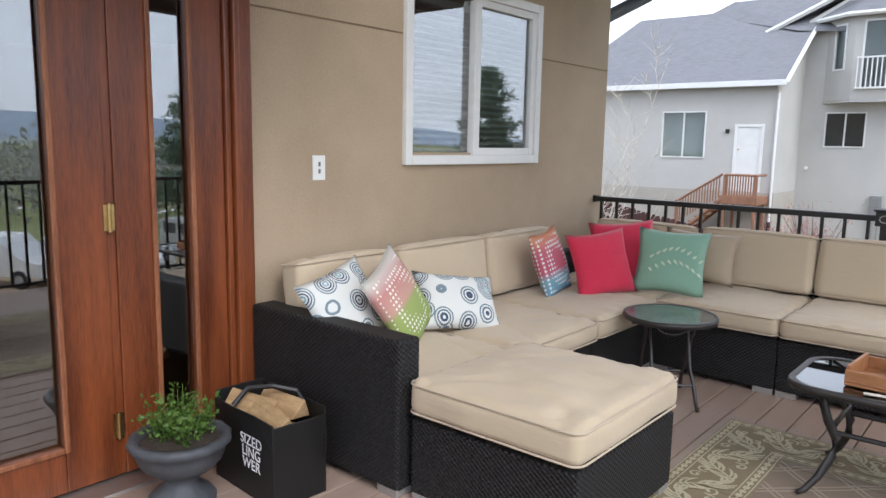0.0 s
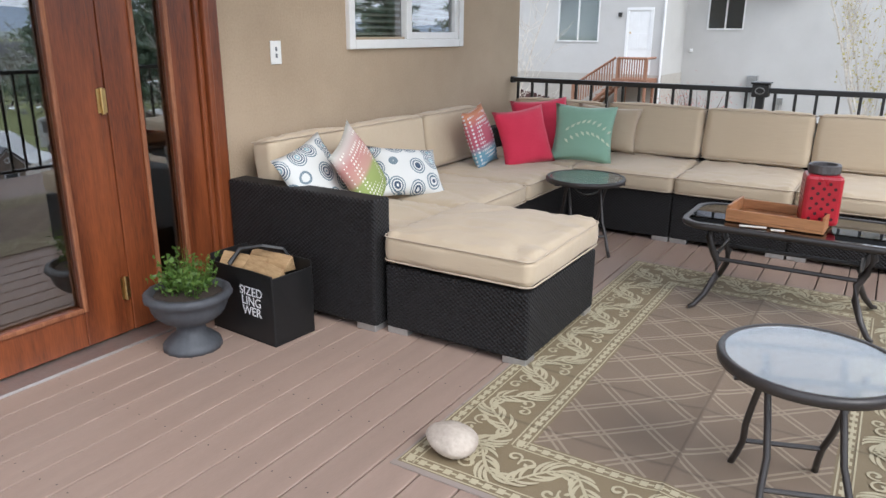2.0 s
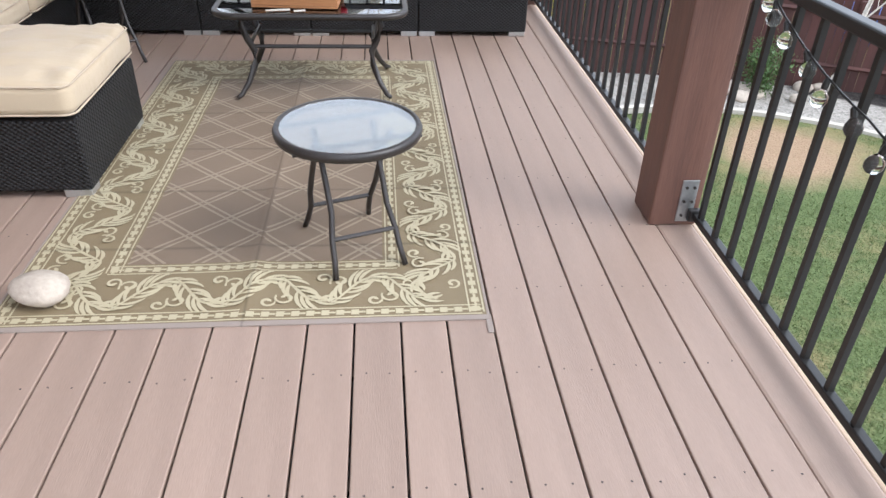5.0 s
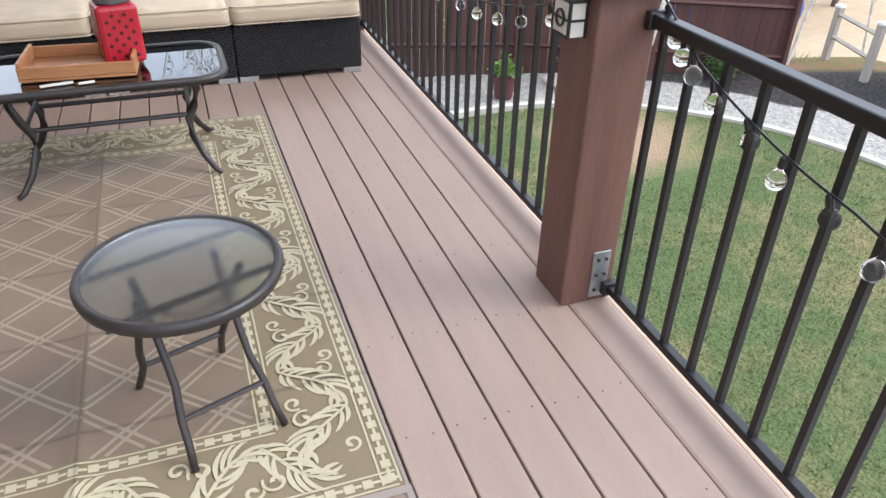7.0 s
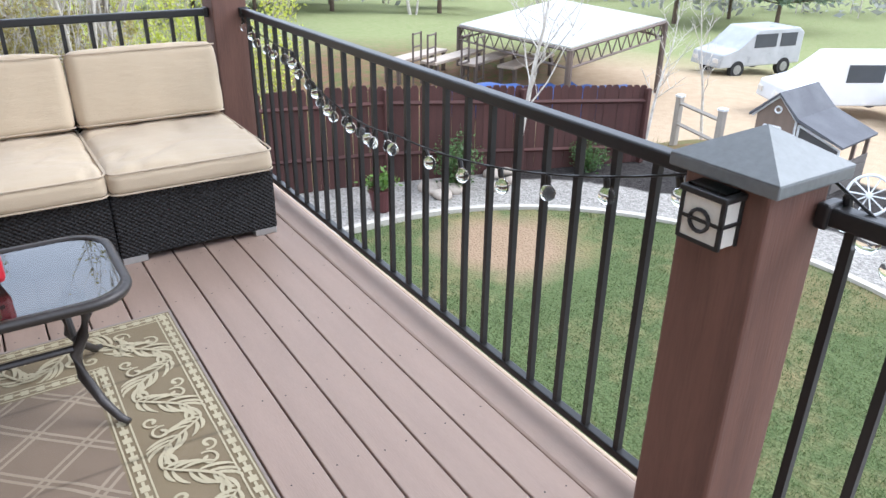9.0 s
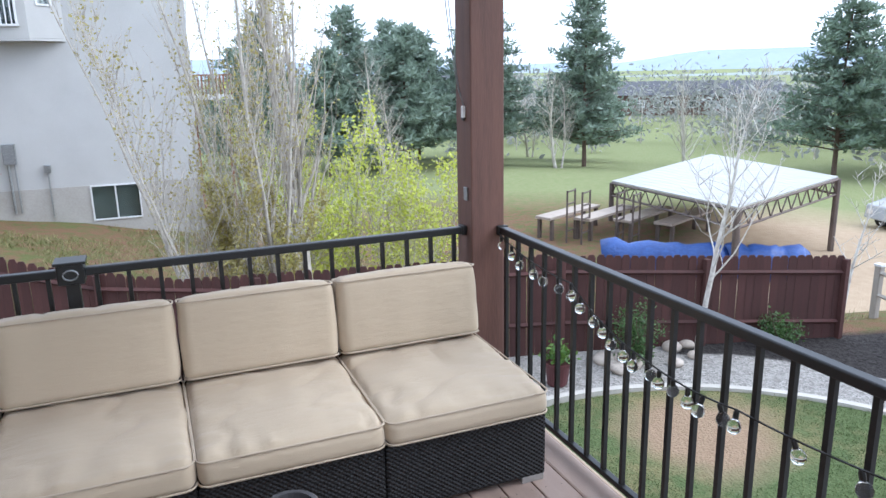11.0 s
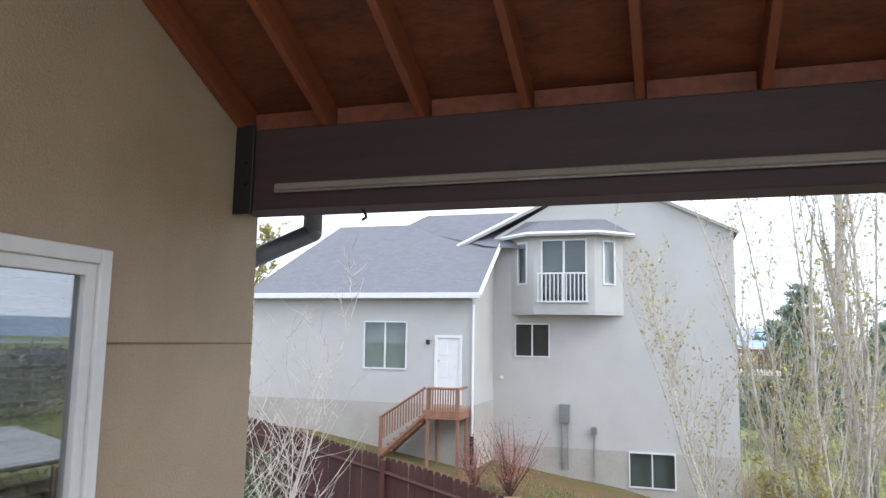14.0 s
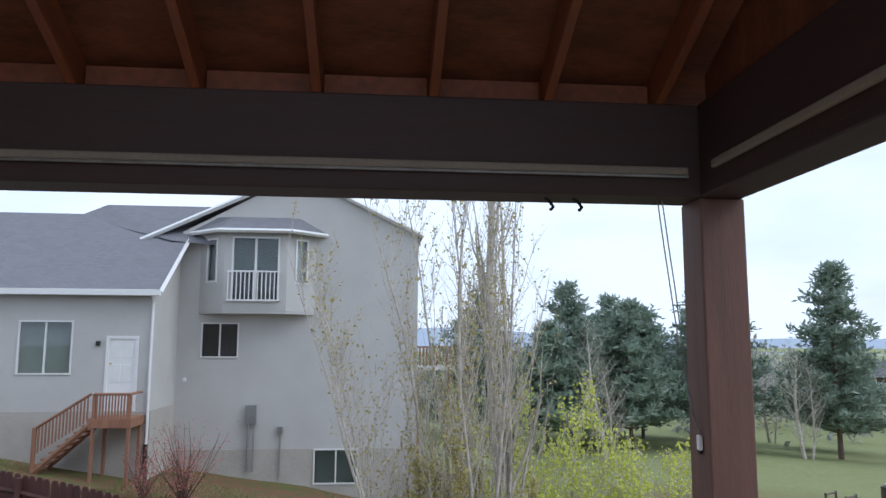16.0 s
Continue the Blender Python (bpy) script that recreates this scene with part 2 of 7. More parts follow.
def dotted_fabric():
    m, t, s = shader("dotted_cotton")
    vec = coords(t)
    x = t.nodes.new("ShaderNodeSeparateXYZ")
    t.links.new(vec, x.inputs[0])
    v = t.nodes.new("ShaderNodeTexVoronoi")
    v.inputs["Scale"].default_value = 42
    v.inputs["Randomness"].default_value = 0.0
    t.links.new(vec, v.inputs["Vector"])
    dot = calc(t, "LESS_THAN", v.outputs["Distance"], 0.3)
    up = calc(t, "ADD", calc(t, "MULTIPLY", x.outputs[1], 2.2), 0.5)
    ground = ramp(t, up, [(0.0, (0.22, 0.29, 0.07)), (0.48, (0.27, 0.33, 0.10)), (0.54, (0.46, 0.27, 0.21)), (0.75, (0.44, 0.2, 0.18)), (0.95, (0.5, 0.5, 0.45))])
    t.links.new(mixc(t, dot, ground, (0.7, 0.68, 0.6)), s.inputs["Base Color"])
    s.inputs["Roughness"].default_value = 0.85
    return m


def motley_fabric():
    m, t, s = shader("motley_cotton")
    vec = coords(t)
    x = t.nodes.new("ShaderNodeSeparateXYZ")
    t.links.new(vec, x.inputs[0])
    v = t.nodes.new("ShaderNodeTexVoronoi")
    v.inputs["Scale"].default_value = 38
    v.inputs["Randomness"].default_value = 0.0
    t.links.new(vec, v.inputs["Vector"])
    dot = calc(t, "LESS_THAN", v.outputs["Distance"], 0.34)
    up = calc(t, "ADD", calc(t, "MULTIPLY", x.outputs[1], 2.3), 0.5)
    ground = ramp(t, up, [(0.0, (0.12, 0.26, 0.4)), (0.3, (0.15, 0.3, 0.36)), (0.42, (0.4, 0.08, 0.12)), (0.7, (0.42, 0.1, 0.13)), (0.9, (0.5, 0.2, 0.1))])
    t.links.new(mixc(t, dot, ground, (0.62, 0.62, 0.6)), s.inputs["Base Color"])
    s.inputs["Roughness"].default_value = 0.85
    return m


medallion = medallion_fabric()
dotted = dotted_fabric()
motley = motley_fabric()


# ---- mesh helpers ----
def add_box(bm, lo, hi, bevel=0.0, rot=None, about=None):
    g = bmesh.ops.create_cube(bm, size=1.0)
    vs = g["verts"]
    c = [(a + b) / 2 for a, b in zip(lo, hi)]
    for v in vs:
        v.co = Vector([v.co[i] * (hi[i] - lo[i]) + c[i] for i in range(3)])
    if bevel:
        es = list({e for v in vs for e in v.link_edges})
        r = bmesh.ops.bevel(bm, geom=es, offset=bevel, segments=2, profile=0.5, affect="EDGES")
        vs = list({v for f in r["faces"] for v in f.verts} | {v for v in vs if v.is_valid})
    if rot is not None:
        bmesh.ops.rotate(bm, verts=vs, cent=Vector(about or c), matrix=rot)
    return vs


def quick_box(lo, hi, bevel=0.0):
    bm = bmesh.new()
    add_box(bm, lo, hi, bevel)
    return bm


def add_tube(bm, pts, radii, n=8, closed=False, caps=True):
    """A round bar along the points."""
    pts = [Vector(p) for p in pts]
    if isinstance(radii, (int, float)):
        radii = [radii] * len(pts)
    rings = []
    up = Vector((0, 0, 1))
    k = len(pts)
    for i, p in enumerate(pts):
        a = pts[(i - 1) % k] if (closed or i) else p
        b = pts[(i + 1) % k] if (closed or i < k - 1) else p
        d = (b - a)
        d = d.normalized() if d.length > 1e-9 else Vector((0, 0, 1))
        s = d.cross(up)
        if s.length < 0.1:
            s = d.cross(Vector((1, 0, 0)))
        s.normalize()
        w = s.cross(d).normalized()
        rings.append([bm.verts.new(p + (s * math.cos(2 * math.pi * j / n) + w * math.sin(2 * math.pi * j / n)) * radii[i]) for j in range(n)])
    for i in range(k if closed else k - 1):
        a, b = rings[i], rings[(i + 1) % k]
        for j in range(n):
            bm.faces.new((a[j], a[(j + 1) % n], b[(j + 1) % n], b[j]))
    if caps and not closed:
        bm.faces.new(rings[0][::-1])
        bm.faces.new(rings[-1])
    return rings


def add_lathe(bm, prof, n=24, at=(0, 0, 0), flute=0.0, flutes=0):
    rings = []
    for r, z in prof:
        ring = []
        for j in range(n):
            a = 2 * math.pi * j / n
            rr = r * (1 + (flute * math.cos(a * flutes) if flutes else 0))
            ring.append(bm.verts.new((at[0] + rr * math.cos(a), at[1] + rr * math.sin(a), at[2] + z)))
        rings.append(ring)
    for a, b in zip(rings, rings[1:]):
        for j in range(n):
            bm.faces.new((a[j], a[(j + 1) % n], b[(j + 1) % n], b[j]))
    bm.faces.new(rings[0][::-1])
    bm.faces.new(rings[-1])


def link(name, bm, material, smooth=False):
    me = bpy.data.meshes.new(name)
    bmesh.ops.recalc_face_normals(bm, faces=bm.faces[:])
    if smooth:
        for f in bm.faces:
            f.smooth = True
    bm.to_mesh(me)
    bm.free()
    if isinstance(material, (list, tuple)):
        for m in material:
            me.materials.append(m)
    else:
        me.materials.append(material)
    return new(name, me)


def part(name, bm, material, parent, label="", smooth=False, kind=""):
    ob = link(name, bm, material, smooth)
    ob.parent = parent
    return tagged(ob, label=label, kind=kind)


def thing(name, label, category, m=None, group="", kind=""):
    e = new(name)
    e.empty_display_size = 0.1
    if m is not None:
        e.matrix_world = m
    return tagged(e, label, category, group, kind)


def piece(name, me, parent, m):
    """One more piece on shared mesh data."""
    ob = new(name, me)
    ob.parent = parent
    ob.matrix_basis = m
    return ob


def mesh_of(name, bm, material):
    me = bpy.data.meshes.new(name)
    bmesh.ops.recalc_face_normals(bm, faces=bm.faces[:])
    bm.to_mesh(me)
    bm.free()
    me.materials.append(material)
    return me

# ---- house wall, door, window ----
WALL_END = 5.25
bm = bmesh.new()
TH = 0.22
# wall in blocks around the door and the window
for y0, y1, z0, z1 in ((-3.4, -0.75, -2.9, 4.7), (-0.75, 1.93, 2.2, 4.7), (-0.75, 1.93, -2.9, -0.06), (1.93, 2.99, -2.9, 4.7), (2.99, 4.19, -2.9, 1.31), (2.99, 4.19, 2.21, 4.7), (4.19, WALL_END, -2.9, 4.7)):
    add_box(bm, (-TH, y0, z0), (0, y1, z1))
bmesh.ops.remove_doubles(bm, verts=bm.verts[:], dist=0.0005)
wall_west = tagged(link("wall_west", bm, stucco), "tan stucco house wall beside the deck", "wall", kind="structure")
bm = bmesh.new()
add_box(bm, (-8, WALL_END - 0.22, -2.9), (-0.23, WALL_END, 4.0))
add_box(bm, (-8, -3.4, -2.9), (-0.23, -3.18, 4.7))
add_box(bm, (-8.2, -3.4, -2.9), (-8.0, WALL_END, 4.7))
tagged(link("wall_back", bm, stucco), "tan stucco outer walls of the house", "wall", kind="structure")
bm = quick_box((-8, -3.1, -0.3), (-TH - 0.01, WALL_END - 0.23, -0.1))
tagged(link("floor_inside", bm, M("indoor_floor", (0.16, 0.09, 0.05), rough=0.4)), "brown indoor floor behind the door", "floor", kind="structure")
bm = quick_box((-8, -3.1, 2.55), (-TH - 0.01, WALL_END - 0.23, 2.65))
tagged(link("ceiling_inside", bm, M("indoor_ceiling", (0.6, 0.57, 0.52), rough=0.8)), "plain white indoor ceiling", "ceiling", kind="structure")
for y0, y1, z in ((1.935, 2.92, 1.945), (4.265, WALL_END, 1.945)):
    bm = quick_box((0.0, y0, z - 0.004), (0.0035, y1, z + 0.004))
    part("stucco_joint", bm, joint_mat, wall_west)

# door leaf with a tall pane, hinge side towards the sidelight
door = thing("door_1", "stained wooden patio door with a tall glass pane, closed", "door", kind="structure")
D0, D1, FX = 0.30, 1.28, 0.012


def panel_frame(y0, y1, z0, z1, stile, low, high, x0=-0.045, x1=FX):
    """Stiles and rails around a pane."""
    bm = bmesh.new()
    add_box(bm, (x0, y0, z0), (x1, y0 + stile, z1), 0.004)
    add_box(bm, (x0, y1 - stile, z0), (x1, y1, z1), 0.004)
    add_box(bm, (x0, y0 + stile, z0), (x1 - 0.001, y1 - stile, z0 + low), 0.004)
    add_box(bm, (x0, y0 + stile, z1 - high), (x1 - 0.001, y1 - stile, z1), 0.004)
    return bm


def bead(y0, y1, z0, z1, x, w=0.022, p=0.012):
    """A raised moulding round a pane."""
    bm = bmesh.new()
    add_box(bm, (x, y0, z0), (x + p, y0 + w, z1), 0.005)
    add_box(bm, (x, y1 - w, z0), (x + p, y1, z1), 0.005)
    add_box(bm, (x, y0 + w, z0), (x + p, y1 - w, z0 + w), 0.005)
    add_box(bm, (x, y0 + w, z1 - w), (x + p, y1 - w, z1), 0.005)
    return bm


part("door_leaf", panel_frame(D0, D1, 0.02, 2.09, 0.195, 0.175, 0.14), door_wood, door)
part("moulding", bead(D0 + 0.18, D1 - 0.18, 0.18, 1.965, FX), worn_wood, door, "worn lighter moulding round the pane")
part("pane", quick_box((-0.022, D0 + 0.19, 0.19), (-0.014, D1 - 0.19, 1.955)), window_glass, door).visible_shadow = False
for z in (0.23, 1.06, 1.93):
    hb = bmesh.new()
    add_tube(hb, [(FX + 0.008, D1 + 0.008, z - 0.055), (FX + 0.008, D1 + 0.008, z + 0.055)], 0.008, 10)
    add_box(hb, (FX, D1 - 0.012, z - 0.05), (FX + 0.004, D1 + 0.03, z + 0.05))
    part("hinge", hb, brass, door, "brass hinge")
door_2 = thing("door_2", "stained wooden patio door leaf with a glass pane", "door", kind="structure")
part("door_leaf", panel_frame(-0.74, D0 - 0.006, 0.02, 2.09, 0.195, 0.175, 0.14), door_wood, door_2)
part("pane", quick_box((-0.022, -0.55, 0.19), (-0.014, D0 - 0.196, 1.955)), window_glass, door_2).visible_shadow = False
side = thing("window_1", "narrow sidelight pane in a stained wooden frame beside the door", "window", kind="structure")
part("window_frame", panel_frame(D1 + 0.035, 1.797, 0.02, 2.09, 0.155, 0.15, 0.12), door_wood, side)
part("moulding", bead(D1 + 0.178, 1.655, 0.158, 1.985, FX), worn_wood, side)
part("pane", quick_box((-0.022, D1 + 0.179, 0.165), (-0.014, 1.654, 1.972)), window_glass, side).visible_shadow = False
bm = bmesh.new()
add_box(bm, (-0.12, 1.799, 0.02), (0.03, 1.827, 2.14), 0.006)
add_box(bm, (-0.12, 1.829, -0.02), (0.055, 1.862, 2.16), 0.008)
add_box(bm, (-0.12, 1.864, -0.02), (0.036, 1.932, 2.2), 0.01)
add_box(bm, (-0.12, -0.75, 2.095), (0.03, 1.79, 2.15), 0.006)
add_box(bm, (-0.12, -0.75, 2.152), (0.045, 1.862, 2.2), 0.006)
add_box(bm, (-0.03, D1 + 0.002, 0.02), (0.004, D1 + 0.033, 2.09))
tagged(link("trim", bm, door_wood), "stained wooden door casing with stepped mouldings", "trim", kind="structure")
bm = bmesh.new()
add_box(bm, (-0.10, -0.75, -0.02), (0.13, 1.797, 0.012), 0.004)
tagged(link("threshold", bm, alu), "pale metal door threshold", "threshold", kind="structure")

# sliding window with blinds
win = thing("window_2", "white vinyl sliding window with blinds, closed", "window", kind="structure")
WY0, WY1, WZ0, WZ1 = 2.925, 4.26, 1.240, 2.282
bm = bmesh.new()
for lo, hi in (((-0.05, WY0, WZ0), (0.03, WY0 + 0.055, WZ1)), ((-0.05, WY1 - 0.055, WZ0), (0.03, WY1, WZ1)), ((-0.05, WY0 + 0.055, WZ0), (0.029, WY1 - 0.055, WZ0 + 0.055)), ((-0.05, WY0 + 0.055, WZ1 - 0.055), (0.029, WY1 - 0.055, WZ1))):
    add_box(bm, lo, hi, 0.005)
part("window_frame", bm, white_vinyl, win)
bm = bmesh.new()
mid = 3.565
for lo, hi in (((-0.03, mid - 0.03, WZ0 + 0.056), (0.02, mid + 0.03, WZ1 - 0.056)), ((-0.03, WY1 - 0.105, WZ0 + 0.056), (0.016, WY1 - 0.057, WZ1 - 0.056)), ((-0.03, mid + 0.03, WZ0 + 0.056), (0.016, WY1 - 0.105, WZ0 + 0.1)), ((-0.03, mid + 0.03, WZ1 - 0.1), (0.016, WY1 - 0.105, WZ1 - 0.056))):
    add_box(bm, lo, hi, 0.004)
part("sash", bm, white_vinyl, win)
for y0, y1, x in ((WY0 + 0.05, mid - 0.025, -0.03), (mid + 0.025, WY1 - 0.1, -0.012)):
    part("pane", quick_box((x - 0.004, y0, WZ0 + 0.05), (x, y1, WZ1 - 0.05)), window_glass, win).visible_shadow = False
blind = thing("window_blind", "pale horizontal slat blind hanging behind the window", "blind")
bm = quick_box((-0.14, WY0 + 0.05, WZ1 - 0.12), (-0.10, WY1 - 0.07, WZ1 - 0.08))
part("head_rail", bm, white_vinyl, blind)
bm = bmesh.new()
add_box(bm, (-0.022, 0, -0.0012), (0.022, WY1 - WY0 - 0.14, 0.0012))
slat = mesh_of("slat", bm, M("blind_slat", (0.6, 0.55, 0.46), rough=0.5))
for i in range(21):
    piece("slat", slat, blind, pose(-0.12, WY0 + 0.06, WZ0 + 0.09 + i * 0.039, 0, 22, 0))
switch = thing("light_switch", "white plastic switch plate on the stucco wall", "switch")
part("plate", quick_box((0.0, 2.292, 1.174), (0.007, 2.369, 1.294), 0.002), white_plastic, switch)
for z in (1.218, 1.252):
    part("toggle", quick_box((0.007, 2.324, z - 0.011), (0.011, 2.337, z + 0.011), 0.002), grey_cap, switch)

# ---- deck ----
EDGE = 4.088
deck = thing("floor", "pink-brown painted wooden deck", "deck", kind="structure")
bm = bmesh.new()
for y in np.arange(-3.2, 5.4, 0.41):
    add_box(bm, (0.02, y - 0.02, -0.26), (EDGE - 0.03, y + 0.02, -0.031))
add_box(bm, (0.0, 5.235, -0.3), (EDGE - 0.01, 5.27, -0.032))
add_box(bm, (EDGE - 0.03, -3.4, -0.3), (EDGE - 0.002, 5.235, -0.031))
part("joists", bm, brown_bark, deck)
PITCH, GAP = 0.1468, 0.0065
bm = bmesh.new()
add_box(bm, (0, -3.4, -0.03), (PITCH - GAP, 5.27, 0.0), 0.004)
board = mesh_of("board", bm, deck_mat)
bm = bmesh.new()
add_box(bm, (0, -3.4, -0.03), (EDGE - 3.938, 5.27, 0.0), 0.012)
edge_board = mesh_of("edge_board", bm, deck_mat)
for k in range(27):
    x = 3.938 - (k + 1) * PITCH + GAP / 2
    if x > 0:
        piece("board", board, deck, pose(x, 0, 0))
piece("board", edge_board, deck, pose(3.938, 0, 0))
# added dark sheet that keeps the board gaps black and blocks light from below
part("gap_shade_sheet", quick_box((0.004, -3.38, -0.075), (4.02, 5.22, -0.05)), dark_line, deck)
bm = bmesh.new()
add_box(bm, (0.003, -3.4, -0.03), (3.938 - 26 * PITCH - GAP / 2, 5.27, 0.0), 0.004)
piece("board", mesh_of("wall_board", bm, deck_mat), deck, pose(0, 0, 0))
bm = quick_box((EDGE - 0.002, -3.4, -0.2), (EDGE + 0.016, 5.27, -0.004), 0.005)
part("fascia", bm, deck_edge_mat, deck, "pale worn edge board")
bm = bmesh.new()
rnd = random.Random(4)
for k in range(27):
    x = 3.938 - (k + 0.5) * PITCH
    for y in np.arange(-1.2, 5.2, 0.41):
        for dx in (-0.036, 0.036):
            bmesh.ops.create_circle(bm, cap_ends=True, segments=6, radius=0.0033, matrix=Matrix.Translation((x + dx + rnd.uniform(-0.006, 0.006), y + rnd.uniform(-0.012, 0.012), 0.0012)))
part("screws", bm, screw_mat, deck, kind="stuff")

# ---- posts, beams and roof ----
PX0, PX1 = 3.905, 4.095
corner_post = thing("corner_post", "dark red-brown stained square wooden post at the deck corner", "post")
part("shaft", quick_box((PX0, 5.05, -2.9), (PX1, 5.24, 2.569), 0.008), post_mat, corner_post)
for z in (0.42, 1.55):
    bm = bmesh.new()
    add_tube(bm, [(PX0 - 0.012, 5.13, z), (PX0, 5.13, z)], 0.016, 10)
    part("bolt", bm, black_metal, corner_post)
bm = quick_box((PX0 - 0.012, 5.09, 1.12), (PX0, 5.13, 1.19), 0.004)
part("junction_box", bm, galv, corner_post, "small grey box")

beam_far = thing("beam", "dark stained wooden roof beam over the deck rail", "beam", kind="structure")
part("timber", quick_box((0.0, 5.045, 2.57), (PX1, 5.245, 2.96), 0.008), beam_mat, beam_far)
bm = quick_box((0.0, 5.026, 2.55), (0.10, 5.044, 2.98), 0.003)
part("bracket", bm, black_metal, beam_far, "black metal beam bracket")
for z in (2.70, 2.80):
    bm = bmesh.new()
    add_tube(bm, [(0.06, 5.012, z), (0.06, 5.03, z)], 0.014, 8)
    part("bolt", bm, black_metal, beam_far)
beam_right = thing("side_beam", "dark stained wooden roof beam along the open side", "beam", kind="structure")
bm = quick_box((PX0, 1.95, 2.57), (PX1, 5.043, 2.96), 0.008)
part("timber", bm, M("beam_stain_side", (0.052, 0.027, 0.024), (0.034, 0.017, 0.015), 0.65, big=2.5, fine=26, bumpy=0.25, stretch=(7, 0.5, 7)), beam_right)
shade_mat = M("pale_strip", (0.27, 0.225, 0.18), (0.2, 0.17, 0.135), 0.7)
strip = thing("rolled_shade", "pale rolled sun shade strip fixed along the beam", "shade")
bm = bmesh.new()
add_box(bm, (0.22, 5.02, 2.655), (3.85, 5.044, 2.688), 0.008)
part("strip", bm, shade_mat, strip)
bm = bmesh.new()
add_tube(bm, [(0.22, 5.03, 2.65), (3.85, 5.03, 2.65)], 0.007, 8)
part("hem_bar", bm, galv, strip, "thin grey hem bar")
strip2 = thing("rolled_shade", "pale rolled sun shade strip fixed along the beam", "shade")
bm = bmesh.new()
add_box(bm, (3.882, 2.2, 2.655), (3.904, 4.9, 2.69), 0.008)
part("strip", bm, shade_mat, strip2)
for x in (0.62, 3.28, 3.40):
    hook = thing("hook", "small black hook under the beam", "hook")
    bm = bmesh.new()
    add_tube(bm, [(x, 5.14, 2.59), (x, 5.14, 2.57), (x + 0.02, 5.13, 2.55), (x + 0.03, 5.12, 2.53), (x + 0.015, 5.11, 2.515)], 0.007, 6)
    part("wire", bm, black_metal, hook)

# loose cord hanging from the beam to the post, with a small white clip
cord = thing("hanging_cord", "thin grey cord hanging from the beam beside the post", "cord")
for dx in (0.0, 0.02):
    bm = bmesh.new()
    add_tube(bm, [(3.76 + dx, 5.14, 2.58), (3.782 + dx, 5.14, 2.38), (3.805 + dx, 5.14, 2.19), (3.838 + dx * 0.6, 5.14, 1.92), (3.87 + dx * 0.3, 5.13, 1.70), (3.898, 5.12, 1.61)], 0.0028, 5)
    part("strand", bm, galv, cord)
part("clip", quick_box((3.889, 5.11, 1.55), (3.904, 5.14, 1.61), 0.004), white_plastic, cord, "small white clip")

RIDGE_Y, SLOPE, EAVE_Y = 1.95, 0.46, 5.05
Z0 = 2.96
RZ = Z0 + SLOPE * (EAVE_Y - RIDGE_Y)
roof = thing("roof", "open wooden roof with rafters and plywood sheathing over the deck", "roof", kind="structure")
ang = math.degrees(math.atan(SLOPE))
L = math.hypot(5.5 - RIDGE_Y, SLOPE * (5.5 - RIDGE_Y))
bm = bmesh.new()
add_box(bm, (-0.019, 0, 0.0), (0.019, L, 0.14), 0.003)
rafter = mesh_of("rafter", bm, rafter_mat)
for i in range(9):
    x = -0.01 + 0.47 * i if i else 0.022
    piece("rafter", rafter, roof, pose(x, RIDGE_Y, RZ, -ang, 0, 0))
bm = bmesh.new()
add_box(bm, (0.0, 0, 0.142), (4.12, L, 0.16))
ply = mesh_of("sheathing", bm, ply_mat)
piece("sheathing", ply, roof, pose(0, RIDGE_Y, RZ, -ang, 0, 0))
bm = quick_box((0.0, RIDGE_Y - 0.02, RZ - 0.05), (4.12, RIDGE_Y + 0.02, RZ + 0.14))
part("ridge_board", bm, rafter_mat, roof)
bm = bmesh.new()
for i in range(8):
    x0 = max(0.045, 0.015 + 0.47 * i)
    add_box(bm, (x0, 5.12, 2.962), (0.435 + 0.47 * i, 5.15, 3.06))
part("blocking", bm, rafter_mat, roof)
bm = bmesh.new()
add_box(bm, (-0.3, 0, 0.165), (4.14, L + 0.1, 0.185))
shingle_dark = M("dark_shingles", (0.13, 0.13, 0.14), (0.08, 0.08, 0.09), 0.9, fine=50, bumpy=0.5)
cover = mesh_of("roofing", bm, shingle_dark)
piece("roofing", cover, roof, pose(0, RIDGE_Y, RZ, -ang, 0, 0))
bm = bmesh.new()
gp_ = [(1.95, 2.962), (5.045, 2.962), (5.045, 3.09), (1.95, RZ + 0.14)]
a_ = [bm.verts.new((PX0 + 0.04, y, z)) for y, z in gp_]
b_ = [bm.verts.new((PX0 + 0.08, y, z)) for y, z in gp_]
bm.faces.new(a_)
bm.faces.new(b_[::-1])
for i in range(4):
    bm.faces.new((a_[i], b_[i], b_[(i + 1) % 4], a_[(i + 1) % 4]))
part("gable_panel", bm, ply_mat, roof)
# unseen slab, added to cut the skylight on the deck near the wall
bm = quick_box((0.001, -3.4, 2.78), (1.5, 1.94, 2.92), 0.004)
tagged(link("eave", bm, rafter_mat), "added brown boarded eave out of view that shades the door side", "eave", kind="structure")
bm = bmesh.new()
add_box(bm, (-8.2, -3.6, 4.71), (-0.001, 5.6, 4.8))
tagged(link("house_roof", bm, shingle_dark), "dark shingled roof of the house", "roof", kind="structure")
spout = thing("downspout", "grey metal rain pipe bending round the wall corner", "downspout")
bm = bmesh.new()
add_tube(bm, [(0.17, 5.512, 2.86), (0.17, 5.512, 2.53)], 0.05, 14)
bmesh.ops.create_uvsphere(bm, u_segments=14, v_segments=10, radius=0.051, matrix=Matrix.Translation((0.17, 5.512, 2.53)))
add_tube(bm, [(0.17, 5.512, 2.53), (-0.20, 5.44, 2.365), (-0.53, 5.375, 2.218)], 0.05, 14)
